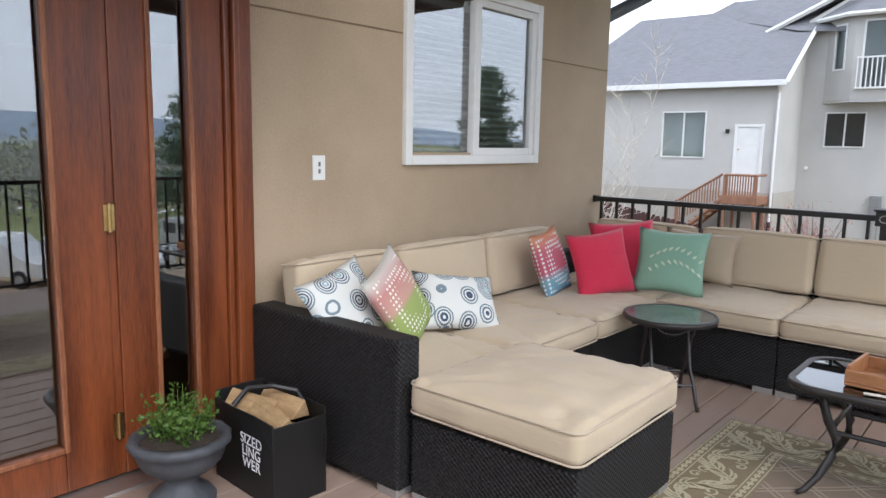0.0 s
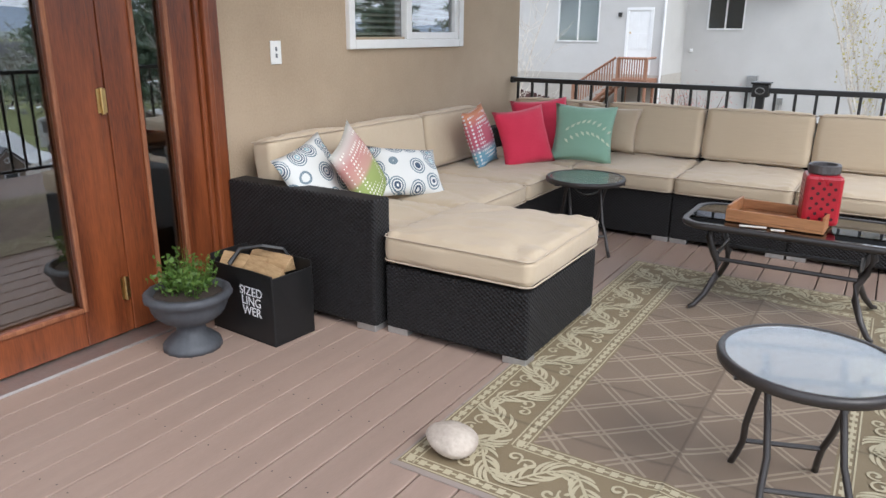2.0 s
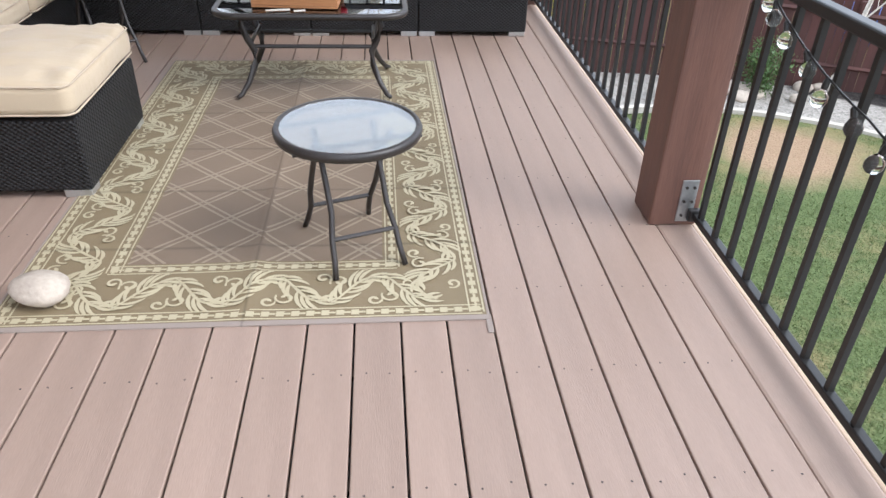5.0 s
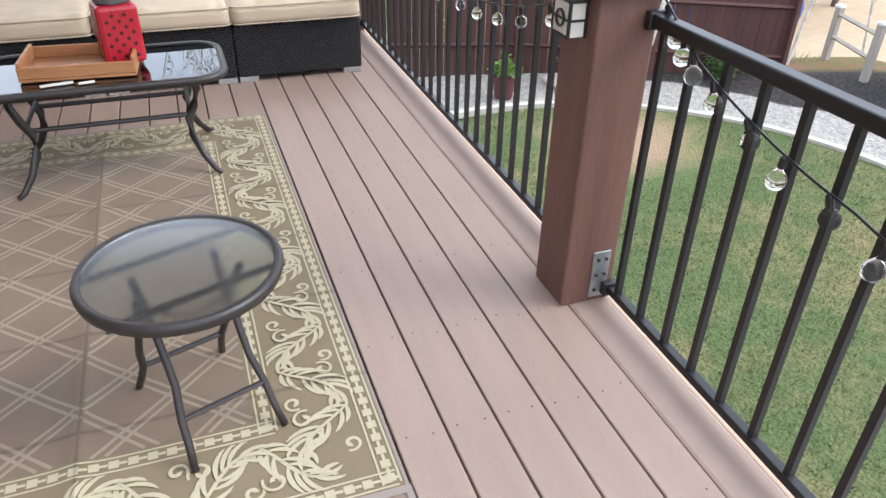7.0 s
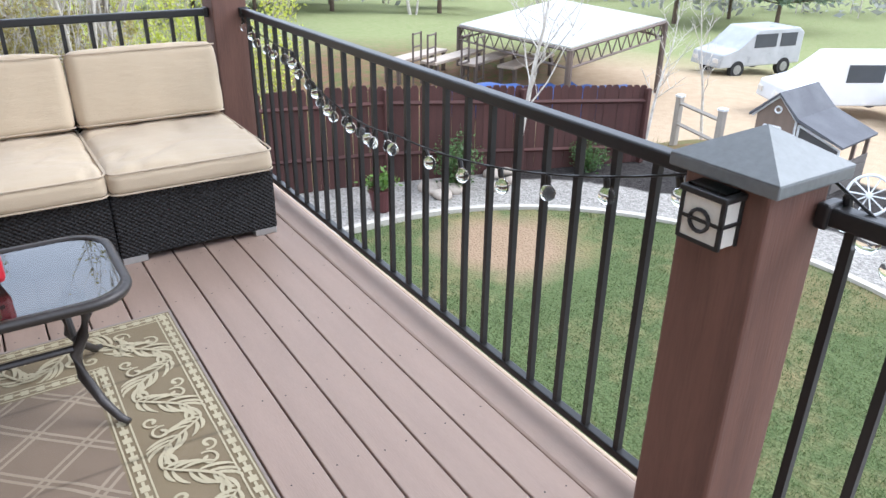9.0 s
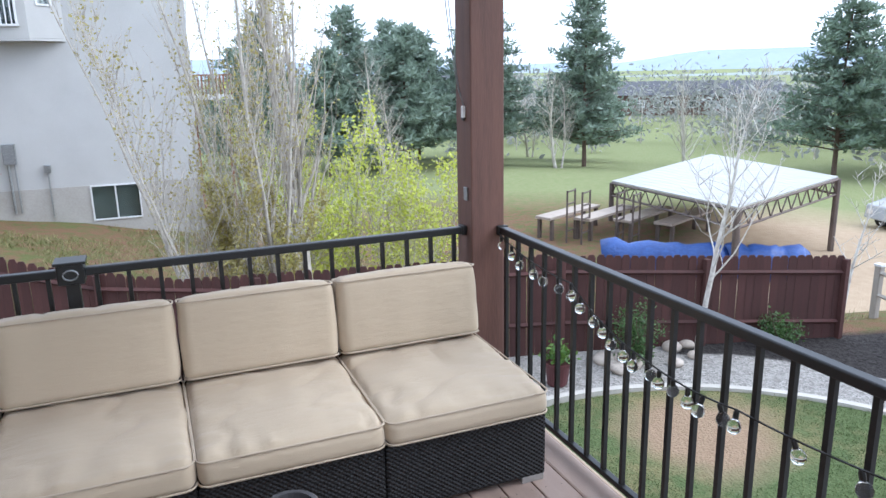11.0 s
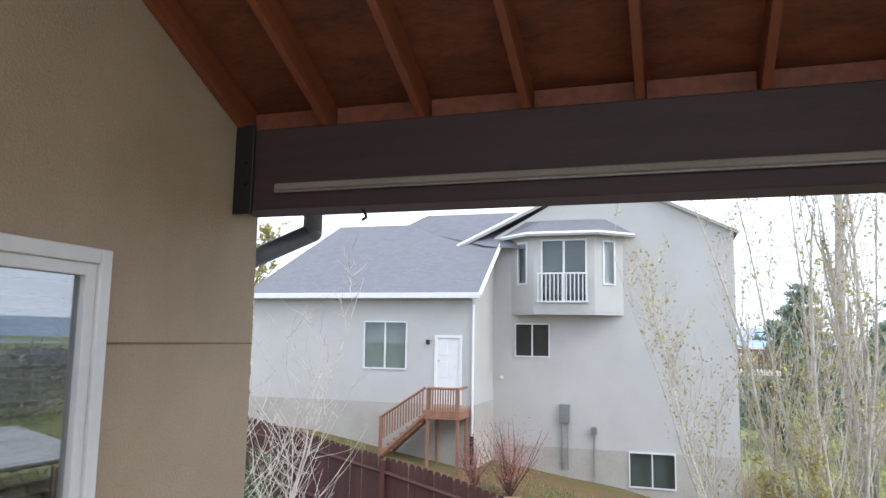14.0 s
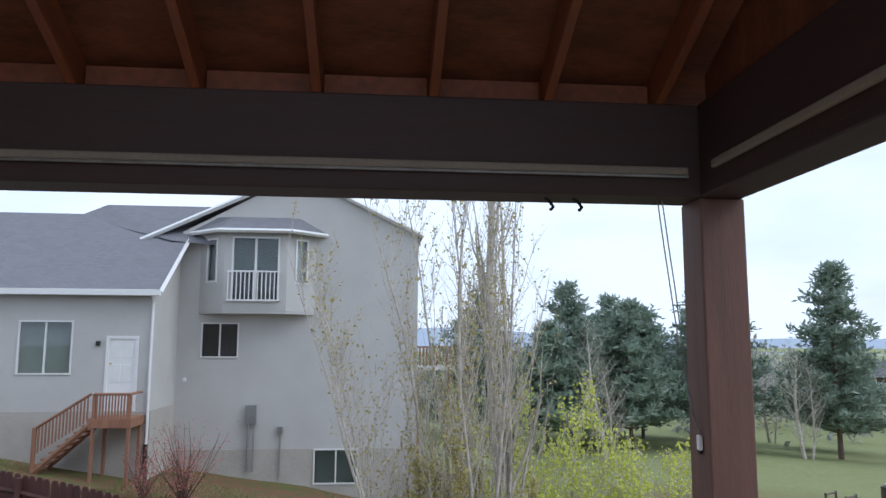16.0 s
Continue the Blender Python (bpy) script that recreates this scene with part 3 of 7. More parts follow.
bmesh.ops.create_uvsphere(bm, u_segments=14, v_segments=10, radius=0.051, matrix=Matrix.Translation((-0.53, 5.375, 2.218)))
add_tube(bm, [(-0.53, 5.375, 2.218), (-0.53, 5.375, -2.8)], 0.05, 14)
part("pipe", bm, gutter_mat, spout, smooth=True)
bm = bmesh.new()
add_box(bm, (-0.3, 5.49, 2.74), (4.14, 5.60, 2.84), 0.01)
part("gutter", bm, gutter_mat, spout)

# ---- railings ----
def railing(name, a, b, label, spacing=0.131, top=0.975, low=0.07):
    """A run of black rail from a to b with upright bars."""
    a, b = Vector(a), Vector(b)
    n = max(1, round((b - a).length / spacing))
    turn = math.degrees(math.atan2(b.y - a.y, b.x - a.x))
    r = thing(name, label, "railing", pose(a.x, a.y, 0, 0, 0, turn), group="deck railing")
    ln = (b - a).length
    bm = bmesh.new()
    add_box(bm, (0, -0.022, top - 0.038), (ln, 0.022, top), 0.006)
    part("top_rail", bm, black_metal, r)
    bm = bmesh.new()
    add_box(bm, (0, -0.016, low - 0.026), (ln, 0.016, low), 0.004)
    part("bottom_rail", bm, black_metal, r)
    bm = bmesh.new()
    add_box(bm, (-0.0095, -0.0095, low), (0.0095, 0.0095, top - 0.037))
    bar = mesh_of("baluster", bm, black_metal)
    step = ln / n
    for i in range(n):
        piece("baluster", bar, r, pose((i + 0.5) * step, 0, 0))
    for x in (0.015, ln - 0.015):
        for z in (low - 0.013, top - 0.02):
            bm = quick_box((x - 0.014, -0.03, z - 0.026), (x + 0.014, 0.03, z + 0.026), 0.006)
            part("mount", bm, black_metal, r)
    return r


NPX = 2.0
RAIL_Y = 5.14
railing("railing", (0.0, RAIL_Y, 0), (NPX - 0.03, RAIL_Y, 0), "black metal deck railing behind the sofa")
railing("railing", (NPX + 0.03, RAIL_Y, 0), (PX0, RAIL_Y, 0), "black metal deck railing behind the sofa")
railing("railing", (4.075, 1.86, 0), (4.075, 5.05, 0), "black metal deck railing along the open side hung with bulbs")
railing("railing", (4.075, -1.0, 0), (4.075, 1.65, 0), "black metal deck railing along the open side hung with bulbs")
np_ = thing("rail_post", "black metal rail post with a square ornamented cap", "post")
part("shaft", quick_box((NPX - 0.028, RAIL_Y - 0.028, 0.0), (NPX + 0.028, RAIL_Y + 0.028, 0.96), 0.004), black_metal, np_)
bm = bmesh.new()
add_box(bm, (NPX - 0.055, RAIL_Y - 0.055, 0.91), (NPX + 0.055, RAIL_Y + 0.055, 1.0), 0.006)
add_box(bm, (NPX - 0.065, RAIL_Y - 0.065, 1.0), (NPX + 0.065, RAIL_Y + 0.065, 1.014), 0.004)
part("solar_cap", bm, black_metal, np_)
bm = bmesh.new()
add_tube(bm, [(NPX + 0.03 * math.cos(a), RAIL_Y - 0.058, 0.955 + 0.022 * math.sin(a)) for a in np.linspace(0, 2 * math.pi, 16, endpoint=False)], 0.004, 6, True)
part("ornament", bm, galv, np_)

mid_post = thing("deck_post", "red-brown stained wooden rail post with a grey pyramid cap", "post")
part("shaft", quick_box((PX0, 1.655, -0.0), (PX1, 1.85, 1.02), 0.008), post_mat, mid_post)
bm = bmesh.new()
add_box(bm, (PX0 - 0.025, 1.63, 1.02), (PX1 + 0.025, 1.875, 1.048), 0.004)
vs = [bm.verts.new(p) for p in ((PX0 - 0.025, 1.63, 1.0485), (PX1 + 0.025, 1.63, 1.0485), (PX1 + 0.025, 1.875, 1.0485), (PX0 - 0.025, 1.875, 1.0485), ((PX0 + PX1) / 2, 1.7525, 1.115))]
for i in range(4):
    bm.faces.new((vs[i], vs[(i + 1) % 4], vs[4]))
bm.faces.new(vs[3::-1])
part("cap", bm, grey_cap, mid_post, "grey metal pyramid cap")
bm = quick_box((PX0 + 0.10, 1.649, 0.02), (PX0 + 0.165, 1.656, 0.20), 0.003)
plate = part("plate", bm, galv, mid_post, "galvanised steel plate")
for z in (0.05, 0.11, 0.17):
    for x in (PX0 + 0.118, PX0 + 0.148):
        bm = bmesh.new()
        add_tube(bm, [(x, 1.643, z), (x, 1.65, z)], 0.006, 6)
        part("screw", bm, dark_bronze, plate)
lamp = thing("post_lamp", "black solar lamp with milky panes fixed on the post", "lamp")
bm = bmesh.new()
lx0, lx1, ly, lz = PX0 - 0.06, PX0 - 0.001, 1.755, 0.9
for y0, y1 in ((ly - 0.05, ly - 0.042), (ly + 0.042, ly + 0.05)):
    for x0, x1 in ((lx0, lx0 + 0.008), (lx1 - 0.008, lx1)):
        add_box(bm, (x0, y0, lz), (x1, y1, lz + 0.095))
add_box(bm, (lx0 - 0.004, ly - 0.054, lz + 0.095), (lx1, ly + 0.054, lz + 0.108), 0.003)
add_box(bm, (lx0 - 0.001, ly - 0.042, lz + 0.045), (lx0 + 0.004, ly + 0.042, lz + 0.051))
add_box(bm, (lx0 - 0.001, ly - 0.042, lz), (lx0 + 0.004, ly + 0.042, lz + 0.007))
add_box(bm, (lx0, ly - 0.051, lz + 0.045), (lx1, ly - 0.046, lz + 0.051))
add_tube(bm, [(lx0 - 0.001, ly + 0.022 * math.cos(a), lz + 0.048 + 0.022 * math.sin(a)) for a in np.linspace(0, 2 * math.pi, 16, endpoint=False)], 0.004, 6, True)
part("frame", bm, black_metal, lamp)
part("panes", quick_box((lx0 + 0.003, ly - 0.046, lz + 0.002), (lx1 - 0.002, ly + 0.046, lz + 0.094)), M("milky_glass", (0.66, 0.63, 0.55), rough=0.35), lamp, "milky panes")
part("solar_panel", quick_box((lx0 + 0.006, ly - 0.042, lz + 0.109), (lx1 - 0.01, ly + 0.042, lz + 0.113)), glass("panel_glass", (0.4, 0.42, 0.42), 0.1), lamp)


def string_lights(points, sag, count, label):
    """A black wire in swags with clear bulbs hanging from it."""
    s = thing("string_lights", label, "string lights", group="string lights")
    path = []
    for (a, b, sg) in zip(points, points[1:], sag):
        for u in np.linspace(0, 1, 13)[:-1]:
            p = Vector(a).lerp(Vector(b), u)
            p.z -= sg * 4 * u * (1 - u)
            path.append(p)
    path.append(Vector(points[-1]))
    bm = bmesh.new()
    add_tube(bm, path, 0.0035, 5)
    part("wire", bm, black_metal, s)
    bm = bmesh.new()
    add_lathe(bm, [(0.006, 0.0), (0.0095, -0.006), (0.0095, -0.026), (0.008, -0.03)], 8)
    sock = mesh_of("socket", bm, black_metal)
    bm = bmesh.new()
    add_lathe(bm, [(0.008, -0.029), (0.012, -0.034), (0.021, -0.046), (0.024, -0.058), (0.020, -0.072), (0.010, -0.080), (0.002, -0.082)], 12)
    for f in bm.faces:
        f.smooth = True
    globe = mesh_of("bulb", bm, bulb_glass)
    rn = random.Random(7)
    for i in range(count):
        u = (i + 0.5) / count * (len(path) - 1)
        j = int(u)
        p = path[j].lerp(path[min(j + 1, len(path) - 1)], u - j)
        m = pose(p.x, p.y, p.z, rn.uniform(-16, 16), rn.uniform(-16, 16), 0)
        so = piece("socket", sock, s, m)
        g = piece("bulb", globe, so, Matrix.Identity(4))
    return s


string_lights([(4.045, 1.86, 0.98), (4.045, 3.3, 0.70), (4.045, 3.8, 0.70), (4.045, 4.3, 0.86), (4.045, 5.04, 0.95)], (0.07, 0.02, 0.03, 0.03), 26, "black wire string of clear round bulbs sagging along the railing")
string_lights([(4.10, 1.65, 1.01), (4.05, 1.4, 0.915), (4.05, 0.85, 0.78), (4.05, 0.1, 0.72), (4.05, -0.7, 0.93)], (0.0, 0.02, 0.03, 0.06), 16, "black wire string of clear round bulbs across the railing bars")

# ---- furniture ----
def cushion_mesh(w, d, h, puff=0.02, r=0.045, seed=0, wrinkle=0.010):
    """A boxed cushion with soft edges, puffed on top, its base at z 0."""
    bm = bmesh.new()
    bmesh.ops.create_cube(bm, size=2.0)
    bmesh.ops.subdivide_edges(bm, edges=bm.edges[:], cuts=31, use_grid_fill=True)
    half = Vector((w / 2, d / 2, h / 2))
    for v in bm.verts:
        u = v.co.copy()
        q = Vector([half[i] * (math.copysign(abs(u[i]) ** 0.8, u[i])) for i in range(3)])
        inner = Vector([max(-(half[i] - r), min(half[i] - r, q[i])) for i in range(3)])
        off = q - inner
        if off.length > 1e-6:
            off = off.normalized() * r
        p = inner + off
        f = (1 - u.x * u.x) * (1 - u.y * u.y)
        p.z += (puff * f if u.z > 0 else 0)
        side = 1 - u.z * u.z
        p.x += math.copysign(0.008 * side * (1 - u.y ** 2), u.x) if abs(u.x) > 0.98 else 0
        p.y += math.copysign(0.008 * side * (1 - u.x ** 2), u.y) if abs(u.y) > 0.98 else 0
        n = noise.noise(Vector((p.x * 7 + seed, p.y * 7, p.z * 9 + seed * 3)))
        p.z += wrinkle * (1 if h < 0.3 else 0.35) * n * (1 if u.z > -0.5 else 0)
        p.x += wrinkle * 0.6 * n
        p.y += wrinkle * 0.6 * noise.noise(Vector((p.y * 8, p.x * 7 + seed, 3.1)))
        # puckers running in from the seams, and a few long soft creases
        ex, ey = (1 - abs(u.x)) * w / 2, (1 - abs(u.y)) * d / 2
        if u.z > 0.2:
            px_ = noise.noise(Vector((p.y * 19 + seed * 5, ex * 4, u.x + seed))) * math.exp(-ex / 0.09)
            py_ = noise.noise(Vector((p.x * 19 + seed * 7, ey * 4, u.y + seed))) * math.exp(-ey / 0.09)
            p.z += (0.024 if h < 0.3 else 0.004) * (px_ + py_) * min(1, min(ex, ey) / 0.015 + 0.25)
            cr = abs(noise.noise(Vector((p.x * 2.2 + p.y * 1.4 + seed * 2, p.y * 4.6 - p.x * 1.2, seed * 1.7))))
            p.z -= 0.011 * max(0.0, 1 - cr * 11) * (1 if min(ex, ey) > 0.03 else 0.4)
        v.co = p + Vector((0, 0, h / 2))
    return bm


def round_rect(w, d, r, z, n=5):
    pts = []
    for cx, cy, a0 in ((w / 2 - r, d / 2 - r, 0), (-w / 2 + r, d / 2 - r, 90), (-w / 2 + r, -d / 2 + r, 180), (w / 2 - r, -d / 2 + r, 270)):
        for i in range(n + 1):
            a = radians(a0 + 90 * i / n)
            pts.append((cx + r * math.cos(a), cy + r * math.sin(a), z))
    return pts


def cushion(name, w, d, h, m, label, seed, puff=0.02, group="sofa cushions"):
    c = thing(name, label, "cushion", m, group)
    part("pad", cushion_mesh(w, d, h, puff, 0.04, seed), cushion_fabric, c, smooth=True)
    for z in (h - 0.012, 0.014):
        bm = bmesh.new()
        add_tube(bm, round_rect(w + 0.004, d + 0.004, 0.045, z), 0.0042, 6, True)
        part("piping", bm, piping_fabric, c, smooth=True)
    return c


BASE, SEAT = 0.33, 0.12


def sofa_unit(x0, x1, y0, y1, label, back=None, arm=None):
    """A wicker box on four low silver feet; back: side with a backrest, arm: side with an armrest."""
    s = thing("sofa_unit", label, "sofa", pose((x0 + x1) / 2, (y0 + y1) / 2, 0), group="modular sofa")
    w, d = (x1 - x0) / 2, (y1 - y0) / 2
    part("base", quick_box((-w, -d, 0.03), (w, d, BASE), 0.012), wicker, s)
    t = 0.09
    if back:
        for side in back:
            lo, hi = {"w": ((-w, -d, BASE), (-w + t, d, 0.61)), "n": ((-w + (t if "w" in back else 0), d - t, BASE), (w, d, 0.61))}[side]
            part("backrest", quick_box(lo, hi, 0.012), wicker, s)
    if arm:
        part("armrest", quick_box((-w - 0.003, -d - 0.004, 0.031), (w + 0.005, -d + 0.12, 0.63), 0.014), wicker, s)
    for sx in (-1, 1):
        for sy in (-1, 1):
            cx, cy = sx * (w - 0.06), sy * (d - 0.05)
            part("foot", quick_box((cx - 0.055, cy - 0.045, 0.0), (cx + 0.055, cy + 0.045, 0.035), 0.004), foot_mat, s)
    return s


X_L, X_F = 0.04, 0.95
# row along the house wall
sofa_unit(X_L, X_F, 1.91, 2.66, "dark woven wicker sofa end unit with a high arm", "w", True)
sofa_unit(X_L, X_F, 2.662, 3.42, "dark woven wicker sofa middle unit against the wall", "w")
sofa_unit(X_L, X_F, 3.422, 4.18, "dark woven wicker sofa middle unit against the wall", "w")
sofa_unit(X_L, X_F, 4.182, 5.09, "dark woven wicker sofa corner unit", "wn")
FX0 = [0.952, 1.685, 2.405, 3.12, 3.86]
for a, b in zip(FX0, FX0[1:]):
    sofa_unit(a, b - 0.002, 4.182, 5.09, "dark woven wicker armless sofa unit before the railing", "n")
ZC = BASE + 0.002
for i, (y0, y1) in enumerate(((2.0, 2.66), (2.662, 3.42), (3.422, 4.18))):
    cushion("seat_cushion", 0.84, y1 - y0 - 0.008, SEAT, pose(0.575, (y0 + y1) / 2, ZC), "beige canvas seat cushion with piping on the wicker sofa", i + 1)
for i, (y0, y1) in enumerate(((2.005, 2.655), (2.665, 3.41), (3.42, 4.16))):
    cushion("back_cushion", 0.15, y1 - y0 - 0.02, 0.365, pose(0.215, (y0 + y1) / 2, ZC + SEAT + 0.008, 0, -8, 0), "beige canvas back cushion leaning on the wicker sofa back", i + 11, 0.012)
cushion("seat_cushion", 0.80, 0.80, SEAT, pose(0.55, 4.585, ZC), "beige canvas corner seat cushion with piping", 21)
cushion("back_cushion", 0.74, 0.15, 0.365, pose(0.53, 4.91, ZC + SEAT + 0.008, -8, 0, 0), "beige canvas back cushion in the sofa corner", 22, 0.012)
for i, (a, b) in enumerate(zip(FX0, FX0[1:])):
    cushion("seat_cushion", b - a - 0.008, 0.82, SEAT, pose((a + b) / 2, 4.56, ZC), "beige canvas seat cushion with piping on the wicker sofa", 31 + i)
    cushion("back_cushion", b - a - 0.02, 0.15, 0.37, pose((a + b) / 2, 4.905, ZC + SEAT + 0.008, -9, 0, 0), "beige canvas back cushion leaning before the railing", 41 + i, 0.012)
# ottoman
ott = sofa_unit(0.98, 1.70, 1.95, 2.72, "dark woven wicker ottoman set before the sofa as a chaise")
ott["category"] = "ottoman"
ott.name = "ottoman"
cushion("ottoman_cushion", 0.735, 0.79, 0.135, pose(1.34, 2.335, ZC + 0.012), "thick beige canvas cushion with piping on the ottoman", 51, 0.03)


def pillow(w, h, t, m, material, label, seed):
    """A soft scatter pillow with pinched corners."""
    bm = bmesh.new()
    n = 14
    grid = {}
    for side in (1, -1):
        for i in range(n + 1):
            for j in range(n + 1):
                u, v = -1 + 2 * i / n, -1 + 2 * j / n
                edge = i in (0, n) or j in (0, n)
                if side == -1 and edge:
                    continue
                f = max(0.0, (1 - u * u) * (1 - v * v)) ** 0.5
                k = 1 - 0.10 * ((1 - u * u) * v * v + (1 - v * v) * u * u)
                z = side * t / 2 * f + 0.006 * noise.noise(Vector((u * 2.5 + seed, v * 2.5, side)))
                grid[(side, i, j)] = bm.verts.new((u * w / 2 * k, v * h / 2 * k, 0 if edge else z))
    g = lambda s, i, j: grid[(s, i, j)] if (s, i, j) in grid else grid[(1, i, j)]
    for side in (1, -1):
        for i in range(n):
            for j in range(n):
                q = [g(side, i, j), g(side, i + 1, j), g(side, i + 1, j + 1), g(side, i, j + 1)]
                bm.faces.new(q if side == 1 else q[::-1])
    p = link("throw_pillow", bm, material, True)
    p.matrix_world = m
    return tagged(p, label, "pillow", "scatter pillows")


def lean(x, y, z, yaw, tilt, spin=0):
    """Stands a pillow up: its face turned to yaw, leaning back by tilt."""
    return pose(x, y, z) @ pose(0, 0, 0, 0, 0, yaw) @ pose(0, 0, 0, 90 - tilt, 0, 0) @ pose(0, 0, 0, 0, 0, spin)


pillow(0.42, 0.38, 0.13, lean(0.42, 2.13, 0.635, 92, 26, 14), medallion, "white cotton pillow with blue medallions on the sofa", 1)
pillow(0.39, 0.44, 0.12, lean(0.53, 2.36, 0.645, 104, 24, 24), dotted, "green and pink dotted cotton pillow on the sofa", 2)
pillow(0.46, 0.33, 0.14, lean(0.54, 2.77, 0.58, 72, 40, -10), medallion, "oblong white pillow with dark medallions on the sofa", 3)
pillow(0.40, 0.42, 0.13, lean(0.44, 3.80, 0.65, 98, 18, 6), motley, "blue and red patterned cotton pillow on the sofa", 4)
pillow(0.42, 0.42, 0.15, lean(0.66, 4.04, 0.64, 58, 20, 6), red_fabric, "plain crimson cotton pillow on the sofa", 5)
pillow(0.44, 0.44, 0.15, lean(0.60, 4.46, 0.655, 40, 16, 4), red_fabric, "plain crimson cotton pillow behind another in the sofa corner", 6)
pillow(0.48, 0.34, 0.12, lean(1.03, 4.68, 0.66, 8, 16, -3), tan_fabric, "tan cotton pillow in the sofa corner", 8)
mint = pillow(0.44, 0.42, 0.15, lean(0.98, 4.34, 0.655, 16, 20, -2), mint_fabric, "mint green pillow with a pale leaf spray", 7)
bm = bmesh.new()
for k in range(9):
    u = -0.12 + k * 0.036
    for s in (1, -1):
        cx, cy = u, -0.03 + 0.06 * math.sin(k * 0.4) + s * 0.028
        a = s * 0.8
        pts = [(0, 0), (0.016, 0.009), (0.042, 0), (0.016, -0.009)]
        vs = []
        for px, py in pts:
            qx, qy = cx + px * math.cos(a) - py * math.sin(a), cy + px * math.sin(a) + py * math.cos(a)
            f = max(0.0, (1 - (qx / 0.235) ** 2) * (1 - (qy / 0.225) ** 2)) ** 0.42
            vs.append(bm.verts.new((qx, qy, 0.075 * f + 0.008)))
        bm.faces.new(vs)
part("leaf_print", bm, M("pale_print", (0.6, 0.68, 0.5), rough=0.85), mint, "pale leaf print")


# ---- tables ----
def bistro_table(m, label):
    """A round folding table: bronze tube legs, ring and rippled glass."""
    t = thing("bistro_table", label, "table", m, group="bistro tables")
    H, R = 0.478, 0.24
    bm = bmesh.new()
    ring = [(R * math.cos(a), R * math.sin(a)) for a in np.linspace(0, 2 * math.pi, 40, endpoint=False)]
    prof = [(R - 0.012, H - 0.034), (R + 0.006, H - 0.03), (R + 0.01, H - 0.012), (R + 0.004, H), (R - 0.012, H - 0.002)]
    rings = [[bm.verts.new((r * math.cos(a), r * math.sin(a), z)) for a in np.linspace(0, 2 * math.pi, 40, endpoint=False)] for r, z in prof]
    for a, b in zip(rings, rings[1:] + rings[:1]):
        for j in range(40):
            bm.faces.new((a[j], a[(j + 1) % 40], b[(j + 1) % 40], b[j]))
    part("rim", bm, dark_bronze, t, smooth=True)
    bm = bmesh.new()
    add_lathe(bm, [(R - 0.013, H - 0.009), (R - 0.013, H - 0.003)], 40)
    part("glass_top", bm, frosted_glass, t, "rippled glass top")
    for sx in (-1, 1):
        for sy in (-1, 1):
            bm = bmesh.new()
            add_tube(bm, [(sx * (0.118 + 0.012 * sy), -sy * 0.055, H - 0.03), (sx * (0.112 + 0.012 * sy), 0.0, 0.365), (sx * (0.112 + 0.012 * sy), sy * 0.05, 0.28), (sx * (0.112 + 0.012 * sy), sy * 0.09, 0.20), (sx * 0.115, sy * 0.13, 0.12), (sx * 0.12, sy * 0.165, 0.055), (sx * 0.128, sy * 0.195, 0.0)], 0.0105, 8)
            part("leg", bm, dark_bronze, t, smooth=True)
    for sy, z in ((1, 0.12), (-1, 0.12)):
        bm = bmesh.new()
        y = sy * 0.13
        add_tube(bm, [(-0.12, y, z), (0.12, y, z)], 0.008, 6)
        part("stretcher", bm, dark_bronze, t)
    for sy in (1, -1):
        bm = bmesh.new()
        add_tube(bm, [(-0.22, sy * 0.11, H - 0.03), (0.22, sy * 0.11, H - 0.03)], 0.009, 6)
        part("support_bar", bm, dark_bronze, t)
    bm = bmesh.new()
    add_tube(bm, [(0.09 * math.cos(a), -0.08, H - 0.04 - 0.06 * math.sin(a)) for a in np.linspace(0, math.pi, 9)], 0.006, 6)
    part("latch_loop", bm, dark_bronze, t)
    return t


bistro_table(pose(2.75, 1.55, 0.006, 0, 0, 20), "round glass bistro table with bronze folding legs on the rug")
bistro_table(pose(1.25, 3.72, 0.0, 0, 0, 35), "round glass bistro table with bronze folding legs before the sofa")

coffee = thing("coffee_table", "black metal coffee table with curved legs and dark glass top", "table", pose(2.51, 3.25, 0.006))
CH, CW, CD = 0.455, 0.495, 0.265
bm = bmesh.new()
outer = round_rect(2 * CW, 2 * CD, 0.13, 0, 8)
prof = [(-0.022, -0.03), (0.0, -0.03), (0.008, -0.014), (0.002, 0.0), (-0.022, -0.002)]
rings = []
for o, z in prof:
    rings.append([bm.verts.new((x * (1 + o / CW), y * (1 + o / CD), CH + z)) for x, y, _ in outer])
k = len(outer)
for a, b in zip(rings, rings[1:] + rings[:1]):
    for j in range(k):
        bm.faces.new((a[j], a[(j + 1) % k], b[(j + 1) % k], b[j]))
part("rim", bm, dark_bronze, coffee, smooth=True)
bm = bmesh.new()
lowv = [bm.verts.new((x * 0.965, y * 0.935, CH - 0.012)) for x, y, _ in outer]
topv = [bm.verts.new((x * 0.965, y * 0.935, CH - 0.005)) for x, y, _ in outer]
bm.faces.new(lowv[::-1])
bm.faces.new(topv)
for j in range(k):
    bm.faces.new((lowv[j], lowv[(j + 1) % k], topv[(j + 1) % k], topv[j]))
part("glass_top", bm, smoked_glass, coffee, "dark reflecting glass top")
